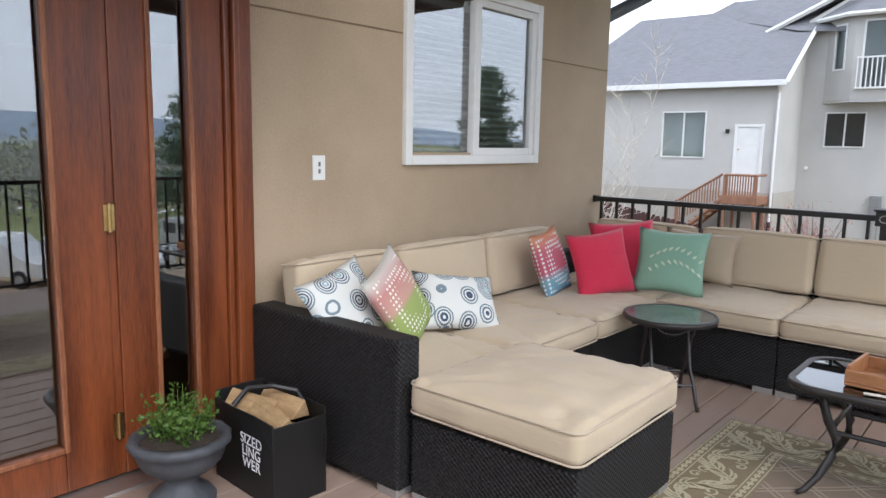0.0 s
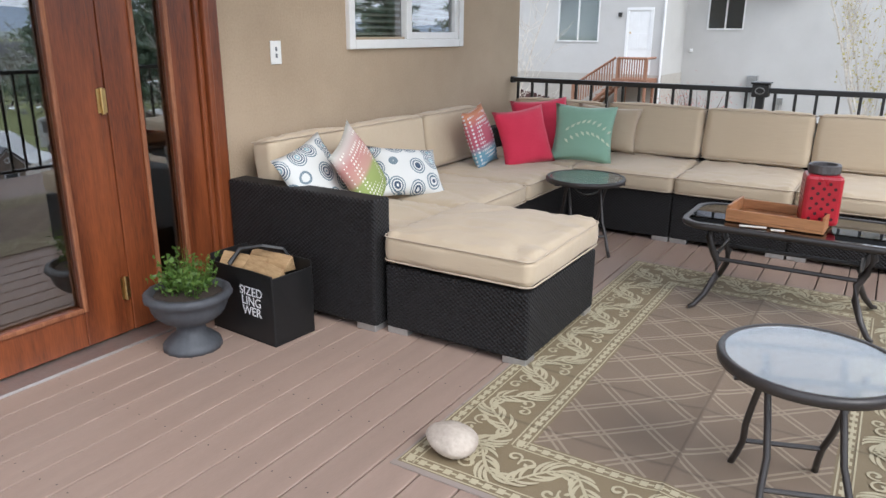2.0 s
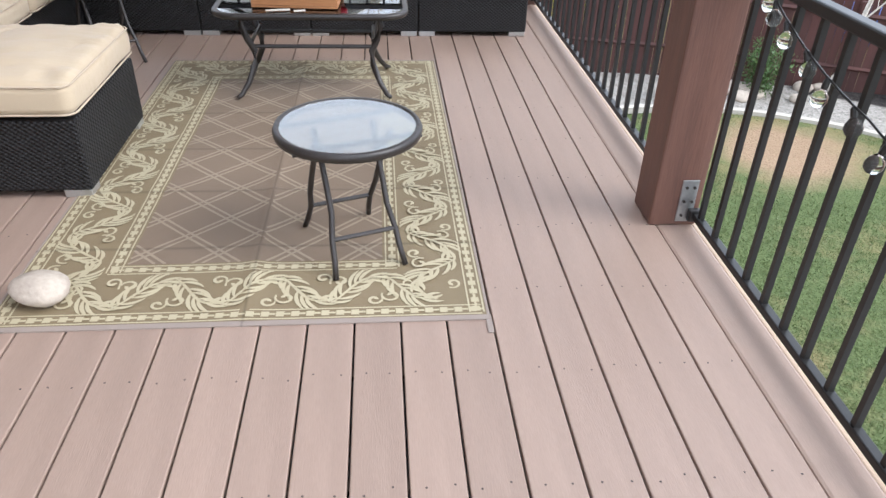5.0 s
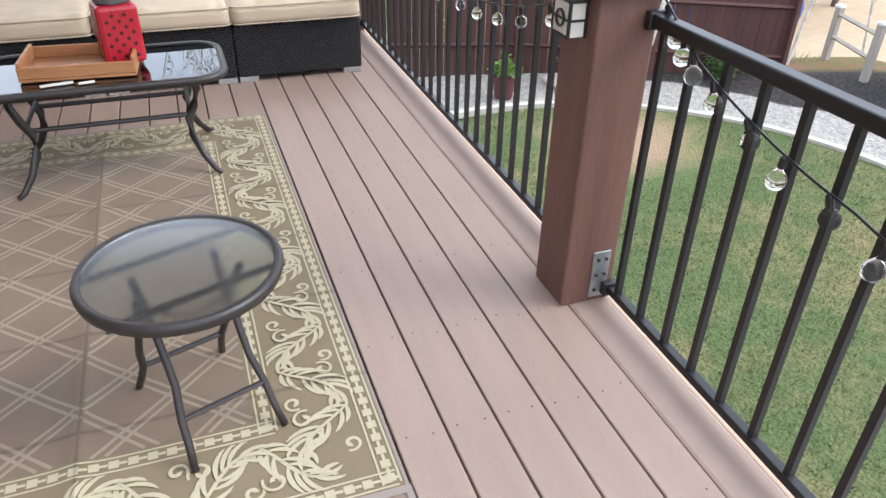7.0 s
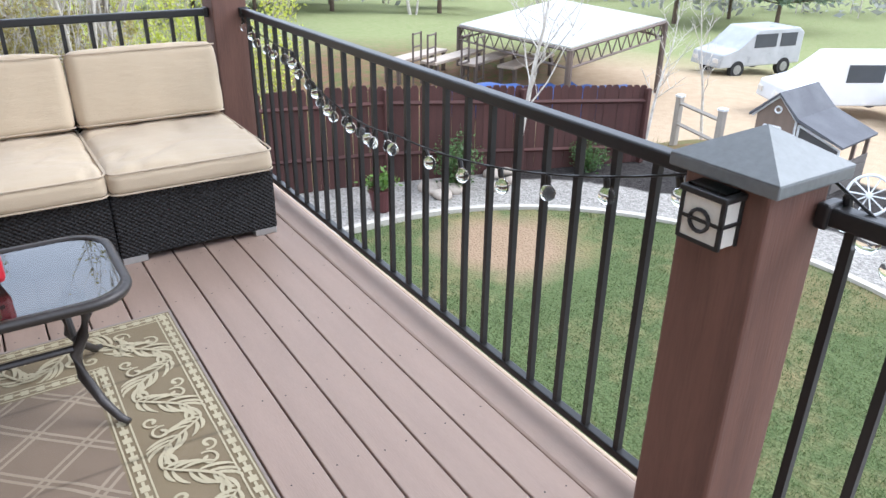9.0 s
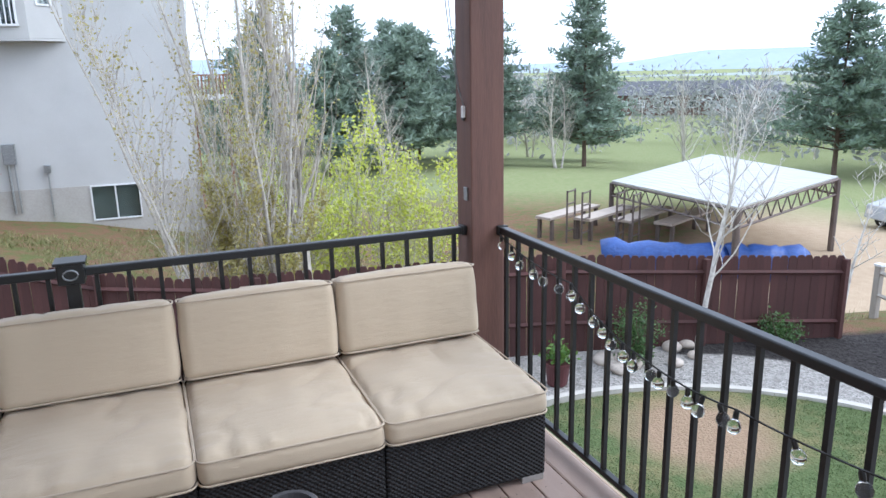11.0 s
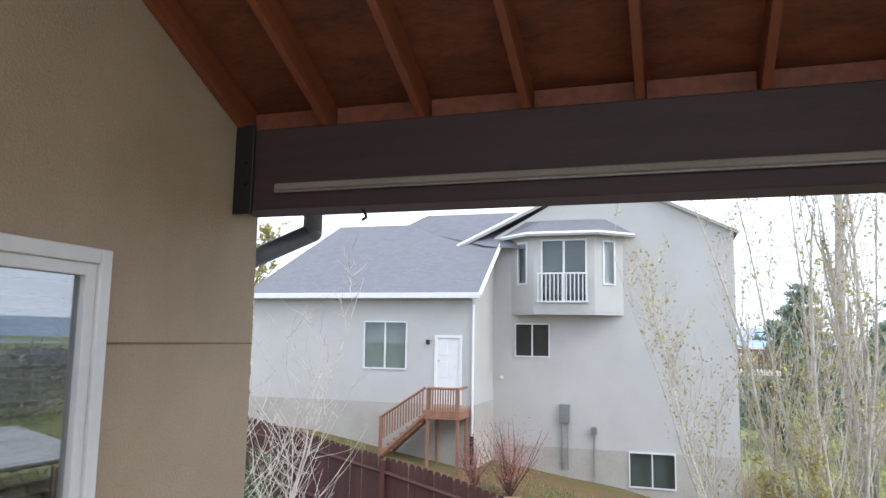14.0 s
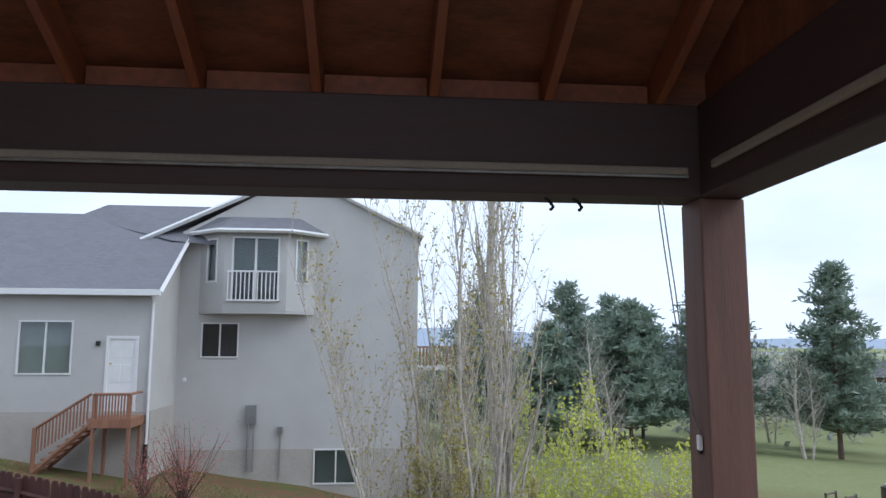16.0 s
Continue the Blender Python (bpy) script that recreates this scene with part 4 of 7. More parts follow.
for sx in (-1, 1):
    for sy in (-1, 1):
        bm = bmesh.new()
        pts = [(sx * 0.35, sy * 0.15, CH - 0.02), (sx * 0.36, sy * 0.158, 0.37), (sx * 0.338, sy * 0.15, 0.30), (sx * 0.308, sy * 0.135, 0.23), (sx * 0.312, sy * 0.145, 0.16), (sx * 0.348, sy * 0.19, 0.075), (sx * 0.385, sy * 0.23, 0.022), (sx * 0.405, sy * 0.252, 0.014)]
        add_tube(bm, pts, [0.017, 0.017, 0.018, 0.018, 0.017, 0.015, 0.013, 0.010], 8)
        part("leg", bm, dark_bronze, coffee, smooth=True)
for sy in (-1, 1):
    bm = bmesh.new()
    add_tube(bm, [(-0.315, sy * 0.14, 0.255), (0.315, sy * 0.14, 0.255)], 0.011, 8)
    part("stretcher", bm, dark_bronze, coffee)
for sx in (-1, 1):
    bm = bmesh.new()
    add_tube(bm, [(sx * 0.315, -0.14, 0.285), (sx * 0.315, 0.14, 0.285)], 0.010, 8)
    part("cross_bar", bm, dark_bronze, coffee)
CT = 0.006 + CH
tray = thing("tray", "reddish wooden tray with low slatted sides on the coffee table", "tray", pose(2.44, 3.245, CT, 0, 0, -4))
part("bottom", quick_box((-0.22, -0.15, 0.0), (0.22, 0.15, 0.012), 0.002), tray_mat, tray)
for lo, hi in (((-0.22, -0.15, 0.013), (0.22, -0.136, 0.06)), ((-0.22, 0.136, 0.013), (0.22, 0.15, 0.06)), ((-0.22, -0.135, 0.013), (-0.206, 0.135, 0.075)), ((0.206, -0.135, 0.013), (0.22, 0.135, 0.075))):
    part("side", quick_box(lo, hi, 0.003), tray_mat, tray)
for x in (-0.14, -0.06):
    card = thing("card", "small pale card lying in the tray", "card", pose(2.44 + x, 3.215, CT + 0.0125, 0, 0, 20 + 200 * x))
    part("sheet", quick_box((-0.045, -0.03, 0), (0.045, 0.03, 0.006), 0.001), paper_mat, card)
for x, y in ((2.38, 3.06), (2.46, 3.045), (2.32, 3.05)):
    tag_ = thing("coaster", "small pale slip lying on the coffee table", "slip", pose(x, y, CT, 0, 0, 12))
    part("sheet", quick_box((-0.03, -0.012, 0), (0.03, 0.012, 0.004), 0.001), paper_mat, tag_)

lantern = thing("lantern", "red ceramic square lantern with cut-out pattern and dark rim", "lantern", pose(2.60, 3.275, CT + 0.0125, 0, 0, 12))
bm = bmesh.new()
add_box(bm, (-0.082, -0.082, 0.0), (0.082, 0.082, 0.24), 0.018)
part("body", bm, lantern_mat, lantern, smooth=False)
bm = bmesh.new()
add_lathe(bm, [(0.066, 0.238), (0.072, 0.247), (0.072, 0.28), (0.066, 0.286), (0.056, 0.284), (0.054, 0.245)], 24)
part("rim", bm, lantern_lid, lantern, "dark metal rim")
# flat discs in dark red paint the shade inside the lantern's holes
hole = M("cut_out_shade", (0.05, 0.004, 0.006), rough=0.8)
rn = random.Random(3)
for face in range(4):
    bm = bmesh.new()
    for i in range(5):
        for j in range(8):
            if (i + j) % 2:
                continue
            x, z = -0.048 + i * 0.024, 0.035 + j * 0.024
            bmesh.ops.create_circle(bm, cap_ends=True, segments=6, radius=0.0085, matrix=pose(0, 0, 0, 0, 0, 90 * face) @ pose(x, -0.0825, z, 90, 0, 0))
    part("cut_out_discs", bm, hole, lantern)

# ---- rug ----
RX0, RX1, RY0, RY1 = 1.635, 3.19, 1.112, 3.655
def weave(name, a, b):
    m, t, s = shader(name)
    vec = coords(t)
    n1 = noise_tex(t, vec, 4, 3)
    n2 = noise_tex(t, coords(t, (1, 6, 1)), 160, 2)
    col = mixc(t, calc(t, "ADD", calc(t, "MULTIPLY", n1, 0.6), calc(t, "MULTIPLY", n2, 0.4)), b, a)
    xyz = t.nodes.new("ShaderNodeSeparateXYZ")
    t.links.new(vec, xyz.inputs[0])
    # shading of the fold creases, painted as darker lines in the weave
    fold_shade = None
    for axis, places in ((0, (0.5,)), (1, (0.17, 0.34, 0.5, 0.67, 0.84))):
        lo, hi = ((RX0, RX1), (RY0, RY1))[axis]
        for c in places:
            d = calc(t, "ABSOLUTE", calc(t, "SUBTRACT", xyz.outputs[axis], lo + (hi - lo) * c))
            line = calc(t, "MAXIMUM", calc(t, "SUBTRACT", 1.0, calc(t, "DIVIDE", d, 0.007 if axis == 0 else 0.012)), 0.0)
            fold_shade = line if fold_shade is None else calc(t, "MAXIMUM", fold_shade, line)
    col = mixc(t, calc(t, "MULTIPLY", fold_shade, 0.5), col, tuple(c * 0.45 for c in b))
    t.links.new(col, s.inputs["Base Color"])
    s.inputs["Roughness"].default_value = 0.75
    w = t.nodes.new("ShaderNodeTexWave")
    w.bands_direction = "Y"
    w.inputs["Scale"].default_value = 90
    t.links.new(vec, w.inputs["Vector"])
    bump(t, s, w.outputs["Fac"], 0.35, 0.002)
    return m


rug_brown = weave("rug_brown", (0.245, 0.185, 0.105), (0.18, 0.137, 0.078))
rug_field = weave("rug_field", (0.235, 0.172, 0.12), (0.165, 0.118, 0.08))
rug_cream = weave("rug_cream", (0.52, 0.455, 0.30), (0.42, 0.36, 0.235))
rug_line = weave("rug_trellis", (0.345, 0.275, 0.195), (0.275, 0.215, 0.152))
rug_hem = weave("rug_hem", (0.33, 0.27, 0.23), (0.27, 0.22, 0.19))
rug = thing("rug", "brown and cream woven outdoor rug lying on the deck", "rug")


def rug_lift(x, y):
    """Height of the fold ridges and slack waves in the rug."""
    u, v = (x - RX0) / (RX1 - RX0), (y - RY0) / (RY1 - RY0)
    z = 0.011 * math.exp(-abs(u - 0.5) / 0.022)
    for c, h in ((0.17, 0.006), (0.34, 0.009), (0.5, 0.006), (0.67, 0.010), (0.84, 0.008)):
        z += h * math.exp(-((v - c - 0.01 * math.sin(u * 7)) / 0.016) ** 2) * (0.5 + 0.5 * noise.noise(Vector((u * 4, c * 9, 0))))
    z += 0.004 * max(0.0, noise.noise(Vector((x * 2.3, y * 2.3, 5.0))))
    return z * min(1.0, 12 * min(u, 1 - u, v + 0.02, 1.02 - v) + 0.15)


def lay(bm):
    """Lets a flat layer of the rug follow its folds."""
    for v in bm.verts:
        v.co.z += max(0.0, rug_lift(v.co.x, v.co.y))
    return bm


def sheet(bm, x0, y0, x1, y1, z, step=0.022):
    nx, ny = max(1, round((x1 - x0) / step)), max(1, round((y1 - y0) / step))
    rows = [[bm.verts.new((x0 + (x1 - x0) * i / nx, y0 + (y1 - y0) * j / ny, z)) for i in range(nx + 1)] for j in range(ny + 1)]
    for a, b in zip(rows, rows[1:]):
        for i in range(nx):
            bm.faces.new((a[i], a[i + 1], b[i + 1], b[i]))


bm = bmesh.new()
sheet(bm, RX0, RY0, RX1, RY1, 0.0044)
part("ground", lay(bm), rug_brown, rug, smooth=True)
for a in ((RX0 - 0.012, RY0 - 0.022, RX1 + 0.012, RY0), (RX0 - 0.012, RY1, RX1 + 0.012, RY1 + 0.012), (RX0 - 0.008, RY0, RX0, RY1), (RX1, RY0, RX1 + 0.008, RY1)):
    part("hem", quick_box((a[0], a[1], 0.001), (a[2], a[3], 0.006)), rug_hem, rug)
bm = bmesh.new()
add_box(bm, (RX1 - 0.006, RY0 - 0.09, 0.001), (RX1 + 0.012, RY0 - 0.02, 0.005))
part("loose_thread", bm, rug_hem, rug)
B = 0.335
fx0, fx1, fy0, fy1 = RX0 + B, RX1 - B, RY0 + B, RY1 - B
bm = bmesh.new()
sheet(bm, fx0, fy0, fx1, fy1, 0.0052)
part("field", lay(bm), rug_field, rug, smooth=True)
# double trellis lines, clipped to the field
bm = bmesh.new()


def clip_line(c, s, x0, x1, y0, y1):
    """The part of y = s*x + c inside the box."""
    pts = []
    for x in (x0, x1):
        y = s * x + c
        if y0 <= y <= y1:
            pts.append((x, y))
    for y in (y0, y1):
        x = (y - c) / s
        if x0 < x < x1:
            pts.append((x, y))
    return sorted(pts)[:: max(1, len(pts) - 1)] if len(pts) >= 2 else None


for s in (0.95, -0.95):
    cs = np.arange(fy0 - 2 - s * 2.4 - 1, fy1 + 2 - s * 2.4 + 1, 0.245)
    for c in cs:
        for dc in (-0.017, 0.017):
            p = clip_line(c + dc, s, fx0, fx1, fy0, fy1)
            if p and len(p) == 2:
                zt = 0.0056 if s > 0 else 0.0062
                a, b = Vector((*p[0], zt)), Vector((*p[1], zt))
                nrm = Vector((-(b - a).y, (b - a).x, 0)).normalized() * 0.0052
                cuts = max(1, round((b - a).length / 0.025))
                ends = [(bm.verts.new(a.lerp(b, i / cuts) - nrm), bm.verts.new(a.lerp(b, i / cuts) + nrm)) for i in range(cuts + 1)]
                for p0, p1 in zip(ends, ends[1:]):
                    bm.faces.new((p0[0], p1[0], p1[1], p0[1]))
part("trellis", lay(bm), rug_line, rug, kind="stuff")
# chain bands of small cream blocks, outside and inside the border
bm = bmesh.new()


def chain(x0, y0, x1, y1, n):
    """A band of square links between two thin edge lines."""
    d = Vector((x1 - x0, y1 - y0))
    ln = d.length
    d.normalize()
    nr = Vector((-d.y, d.x))
    up = 0.0008 if x0 == x1 else 0.0

    def slab(u0, u1, v0, v1, z):
        k = max(1, round((u1 - u0) / 0.05))
        prev = None
        for i in range(k + 1):
            p = Vector((x0, y0)) + d * (u0 + (u1 - u0) * i / k)
            cur = [bm.verts.new((*(p + nr * v), z + up)) for v in (v0, v1)]
            if prev:
                bm.faces.new((prev[0], cur[0], cur[1], prev[1]))
            prev = cur
    for v in (-0.006, 0.040):
        slab(0, ln, v - 0.0028, v + 0.0028, 0.0056)
    step = ln / n
    for i in range(n):
        slab(i * step + 0.006, i * step + step * 0.66, 0.004, 0.030, 0.0060)
        slab(i * step + step * 0.62, (i + 1) * step + 0.004, 0.0125, 0.0215, 0.0064)


for inset in (0.014, B - 0.052):
    x0, x1, y0, y1 = RX0 + inset, RX1 - inset, RY0 + inset, RY1 - inset
    nx_, ny_ = int((x1 - x0) / 0.047), int((y1 - y0) / 0.047)
    chain(x0, y0, x1, y0, nx_)
    chain(x1, y0, x1, y1, ny_)
    chain(x1, y1, x0, y1, nx_)
    chain(x0, y1, x0, y0, ny_)
part("chain_border", lay(bm), rug_cream, rug, kind="stuff")
# scrolls and leaves
bm = bmesh.new()


LAY = [0]


def ribbon(pts, widths):
    LAY[0] = (LAY[0] + 1) % 24
    z = 0.0056 + 0.00022 * LAY[0]
    prev = None
    for i, p in enumerate(pts):
        a = pts[max(0, i - 1)]
        b = pts[min(len(pts) - 1, i + 1)]
        d = Vector((b[0] - a[0], b[1] - a[1]))
        d = d.normalized() if d.length > 1e-9 else Vector((1, 0))
        n = Vector((-d.y, d.x)) * widths[i]
        cur = (bm.verts.new((p[0] - n.x, p[1] - n.y, z)), bm.verts.new((p[0] + n.x, p[1] + n.y, z)))
        if prev:
            bm.faces.new((prev[0], cur[0], cur[1], prev[1]))
        prev = cur


def motif(cx, cy, turn, flip):
    """A bent acanthus plume with curling lobes, and a scroll curling off its foot."""
    ct, st = math.cos(turn), math.sin(turn)

    def put(u, v):
        v *= flip
        return (cx + u * ct - v * st, cy + u * st + v * ct)
    spine = []
    for i in range(13):
        q = i / 12
        spine.append((-0.085 + 0.17 * q, -0.085 + 0.15 * math.sin(2.3 * q) * q ** 0.5 + 0.02 * q))
    ribbon([put(*p) for p in spine], [0.0022 + 0.0035 * math.sin(math.pi * i / 12) for i in range(13)])
    for side, count, size in ((1, 8, 0.098), (-1, 7, 0.09)):
        for k in range(count):
            i = 1 + int(k * 11 / count)
            x, y = spine[i]
            tx, ty = spine[i + 1][0] - x, spine[i + 1][1] - y
            aim = math.atan2(ty, tx) + side * (1.25 - 0.09 * k)
            ln = size * (0.62 + 0.5 * math.sin(math.pi * (k + 0.7) / count))
            lobe = []
            for j in range(7):
                lobe.append(put(x, y))
                aim -= side * 0.17
                x += math.cos(aim) * ln / 6
                y = max(-0.108, min(0.108, y + math.sin(aim) * ln / 6))
            ribbon(lobe, [0.0022, 0.0048, 0.0064, 0.0068, 0.0058, 0.0042, 0.001])
    for c0, c1, r0, a0, sgn in ((-0.052, 0.045, 0.034, 3.6, -1), (0.066, -0.062, 0.028, 0.5, -1)):
        curl = []
        for i in range(17):
            a = a0 + sgn * i * 0.42
            r = r0 * (1 - i / 20)
            curl.append(put(c0 + r * math.cos(a), c1 + r * math.sin(a)))
        ribbon(curl, [0.0035 + 0.0002 * i for i in range(16)] + [0.008])


mid_b = B / 2 - 0.01
nx_, ny_ = 7, 12
for i in range(nx_):
    x = RX0 + B * 0.5 + (RX1 - RX0 - B) * (i + 0.5) / nx_
    motif(x, RY0 + mid_b, 0, 1 if i % 2 else -1)
    motif(x, RY1 - mid_b, math.pi, 1 if i % 2 else -1)
for i in range(ny_):
    y = RY0 + B * 0.45 + (RY1 - RY0 - B * 0.9) * (i + 0.5) / ny_
    motif(RX0 + mid_b, y, math.pi / 2, 1 if i % 2 else -1)
    motif(RX1 - mid_b, y, -math.pi / 2, 1 if i % 2 else -1)
part("scroll_pattern", lay(bm), rug_cream, rug, kind="stuff")

# stone on the rug's corner
bm = bmesh.new()
bmesh.ops.create_icosphere(bm, subdivisions=3, radius=1.0)
for v in bm.verts:
    n = noise.noise(v.co * 1.6) * 0.12
    v.co = Vector((v.co.x * 0.098 * (1 + n), v.co.y * 0.075 * (1 + n), v.co.z * 0.05 * (1 + n) + 0.049))
st = link("stone", bm, stone_mat, True)
st.matrix_world = pose(1.765, 1.25, 0.005, 0, 0, -12)
tagged(st, "smooth pale rounded stone holding down the rug corner", "stone")

# ---- things by the door ----
urn = thing("urn_planter", "grey fluted urn planter with a small leafy herb", "planter", pose(0.35, 1.36, 0.0))
bm = bmesh.new()
add_lathe(bm, [(0.125, 0.0), (0.125, 0.02), (0.115, 0.035), (0.10, 0.05), (0.065, 0.075), (0.058, 0.10), (0.075, 0.12), (0.11, 0.135), (0.145, 0.165), (0.16, 0.20), (0.165, 0.225), (0.182, 0.235), (0.186, 0.255), (0.176, 0.268), (0.155, 0.268), (0.15, 0.24), (0.03, 0.235)], 48, flute=0.018, flutes=16)
part("pot", bm, urn_mat, urn, smooth=True)
bm = bmesh.new()
add_lathe(bm, [(0.02, 0.236), (0.151, 0.236), (0.14, 0.252), (0.02, 0.26)], 24)
part("soil", bm, soil_mat, urn)


def leaf_cloud(bm, pts, size, rn, flat=0.5, ratio=0.55):
    """One folded leaf at each point."""
    for p in pts:
        a = rn.uniform(0, 2 * math.pi)
        el = rn.uniform(-0.3, 1.2)
        d = Vector((math.cos(a) * math.cos(el), math.sin(a) * math.cos(el), math.sin(el)))
        s = d.cross(Vector((rn.uniform(-1, 1), rn.uniform(-1, 1), rn.uniform(0.2, 1)))).normalized()
        k = size * rn.uniform(0.6, 1.3)
        p = Vector(p)
        q = [p, p + d * k * 0.5 + s * k * ratio / 2, p + d * k, p + d * k * 0.5 - s * k * ratio / 2]
        bm.faces.new([bm.verts.new(v) for v in q])


rn = random.Random(11)
bm = bmesh.new()
stems = bmesh.new()
pts = []
for i in range(46):
    a, r = rn.uniform(0, 6.28), rn.uniform(0, 0.11) ** 1.0
    top = Vector((math.cos(a) * (r * 1.25 + 0.02), math.sin(a) * (r * 1.25 + 0.02), 0.27 + rn.uniform(0.05, 0.17) * (1.15 - r * 3)))
    root = Vector((math.cos(a) * r * 0.8, math.sin(a) * r * 0.8, 0.245))
    add_tube(stems, [root, root.lerp(top, 0.5), top], [0.002, 0.0018, 0.001], 4)
    for j in range(22):
        u = rn.uniform(0.15, 1.05)
        p = root.lerp(top, u)
        pts.append(p + Vector((rn.gauss(0, 0.014), rn.gauss(0, 0.014), rn.gauss(0, 0.008))))
leaf_cloud(bm, pts, 0.022, rn)
part("leaves", bm, herb_leaf, urn, "small bright green leaves")
part("stem_clump", stems, herb_leaf, urn)

bag = thing("firewood_bag", "black open bag with white lettering holding split firewood", "bag", pose(0.47, 1.675, 0.0, 0, 0, -4))
bm = bmesh.new()
w, d, h, t = 0.215, 0.12, 0.33, 0.008
for lo, hi in (((-w, -d, 0.0), (w, d, 0.01)), ((-w, -d, 0.01), (w, -d + t, h)), ((-w, d - t, 0.01), (w, d, h + 0.02)), ((-w, -d + t, 0.01), (-w + t, d - t, h + 0.03)), ((w - t, -d + t, 0.01), (w, d - t, h - 0.01))):
    bm = quick_box(lo, hi, 0.003)
    bmesh.ops.subdivide_edges(bm, edges=bm.edges[:], cuts=2, use_grid_fill=True)
    for v in bm.verts:
        n = noise.noise(v.co * 9)
        v.co.x += 0.010 * n * (v.co.z / h)
        v.co.y += 0.012 * n * (v.co.z / h)
    part("panel", bm, bag_mat, bag)
bm = bmesh.new()
add_tube(bm, [(-0.08, -d + 0.01, h), (-0.07, -0.05, h + 0.06), (0.0, 0.02, h + 0.07), (0.06, 0.09, h + 0.05), (0.08, d - 0.01, h)], 0.011, 6)
part("strap", bm, bag_mat, bag)


def letters(body, size, m, parent, material):
    cu = bpy.data.curves.new("lettering", "FONT")
    cu.body = body
    cu.size = size
    cu.extrude = 0.0006
    cu.align_x = "CENTER"
    cu.space_line = 0.8
    me_ob = new("lettering", cu)
    dg = bpy.context.evaluated_depsgraph_get()
    me = bpy.data.meshes.new_from_object(me_ob.evaluated_get(dg))
    bpy.data.objects.remove(me_ob)
    me.materials.clear()
    me.materials.append(material)
    ob = new("lettering", me)
    ob.parent = parent
    ob.matrix_basis = m
    return ob


letters("SIZED\nLING\nWER", 0.058, pose(0.095, -d - 0.02, 0.225, 90, 0, 0), bag, letter_white)
for i, (x, y, z, r, tl) in enumerate(((-0.07, -0.03, 0.32, 14, 4), (0.08, -0.05, 0.315, -8, 6), (0.02, 0.05, 0.325, 5, 2), (-0.05, 0.02, 0.24, 0, 0), (0.08, 0.03, 0.23, 0, 0))):
    lg = thing("firewood_log", "split yellow firewood log lying in the bag", "log", pose(0.47, 1.675, 0) @ pose(x, y, z, 0, tl, r), group="firewood logs")
    bm = bmesh.new()
    a = [(-0.115, -0.05, -0.03), (-0.115, 0.05, -0.035), (-0.115, 0.012, 0.042)]
    va = [bm.verts.new(p) for p in a]
    vb = [bm.verts.new((0.10 + 0.01 * j, p[1] * 0.92, p[2] * 1.05)) for j, p in enumerate(a)]
    bm.faces.new(va[::-1])
    bm.faces.new(vb)
    for j in range(3):
        bm.faces.new((va[j], va[(j + 1) % 3], vb[(j + 1) % 3], vb[j]))
    bmesh.ops.bevel(bm, geom=bm.edges[:], offset=0.006, segments=2, profile=0.5, affect="EDGES")
    part("wood", bm, log_mat, lg)

# ---- ground ----
def smooth(a, b, v):
    u = max(0.0, min(1.0, (v - a) / (b - a)))
    return u * u * (3 - 2 * u)


def fence_y(x):
    return 9.93 - 0.313 * (x - 13.0)


def ground_z(x, y):
    yard = -2.8 + 0.07 * max(0.0, -x) - 0.45 * math.exp(-((x - 2.5) / 3.5) ** 2) * smooth(6, 12, y)
    bank = max(-2.78, min(-0.88, -1.93 - 0.17 * (x + 3.4)))
    slope = bank + (-5.0 + 0.6 * smooth(11, 17, x) - bank) * smooth(0, 12, x)
    over = (y - fence_y(x)) / 1.05 if x < 13 else max((y - fence_y(x)) / 1.05, x - 14.5)
    f = smooth(0.3, 6.0, over)
    far = smooth(30, 110, math.hypot(x, y))
    z = yard * (1 - f) + (slope - 0.9 * smooth(22, 45, x)) * f
    z = z * (1 - far) + -7.5 * far
    bumps = 0.10 * f * noise.noise(Vector((x * 0.35, y * 0.35, 0))) + 0.25 * f * noise.noise(Vector((x * 0.08, y * 0.08, 2)))
    return z + bumps


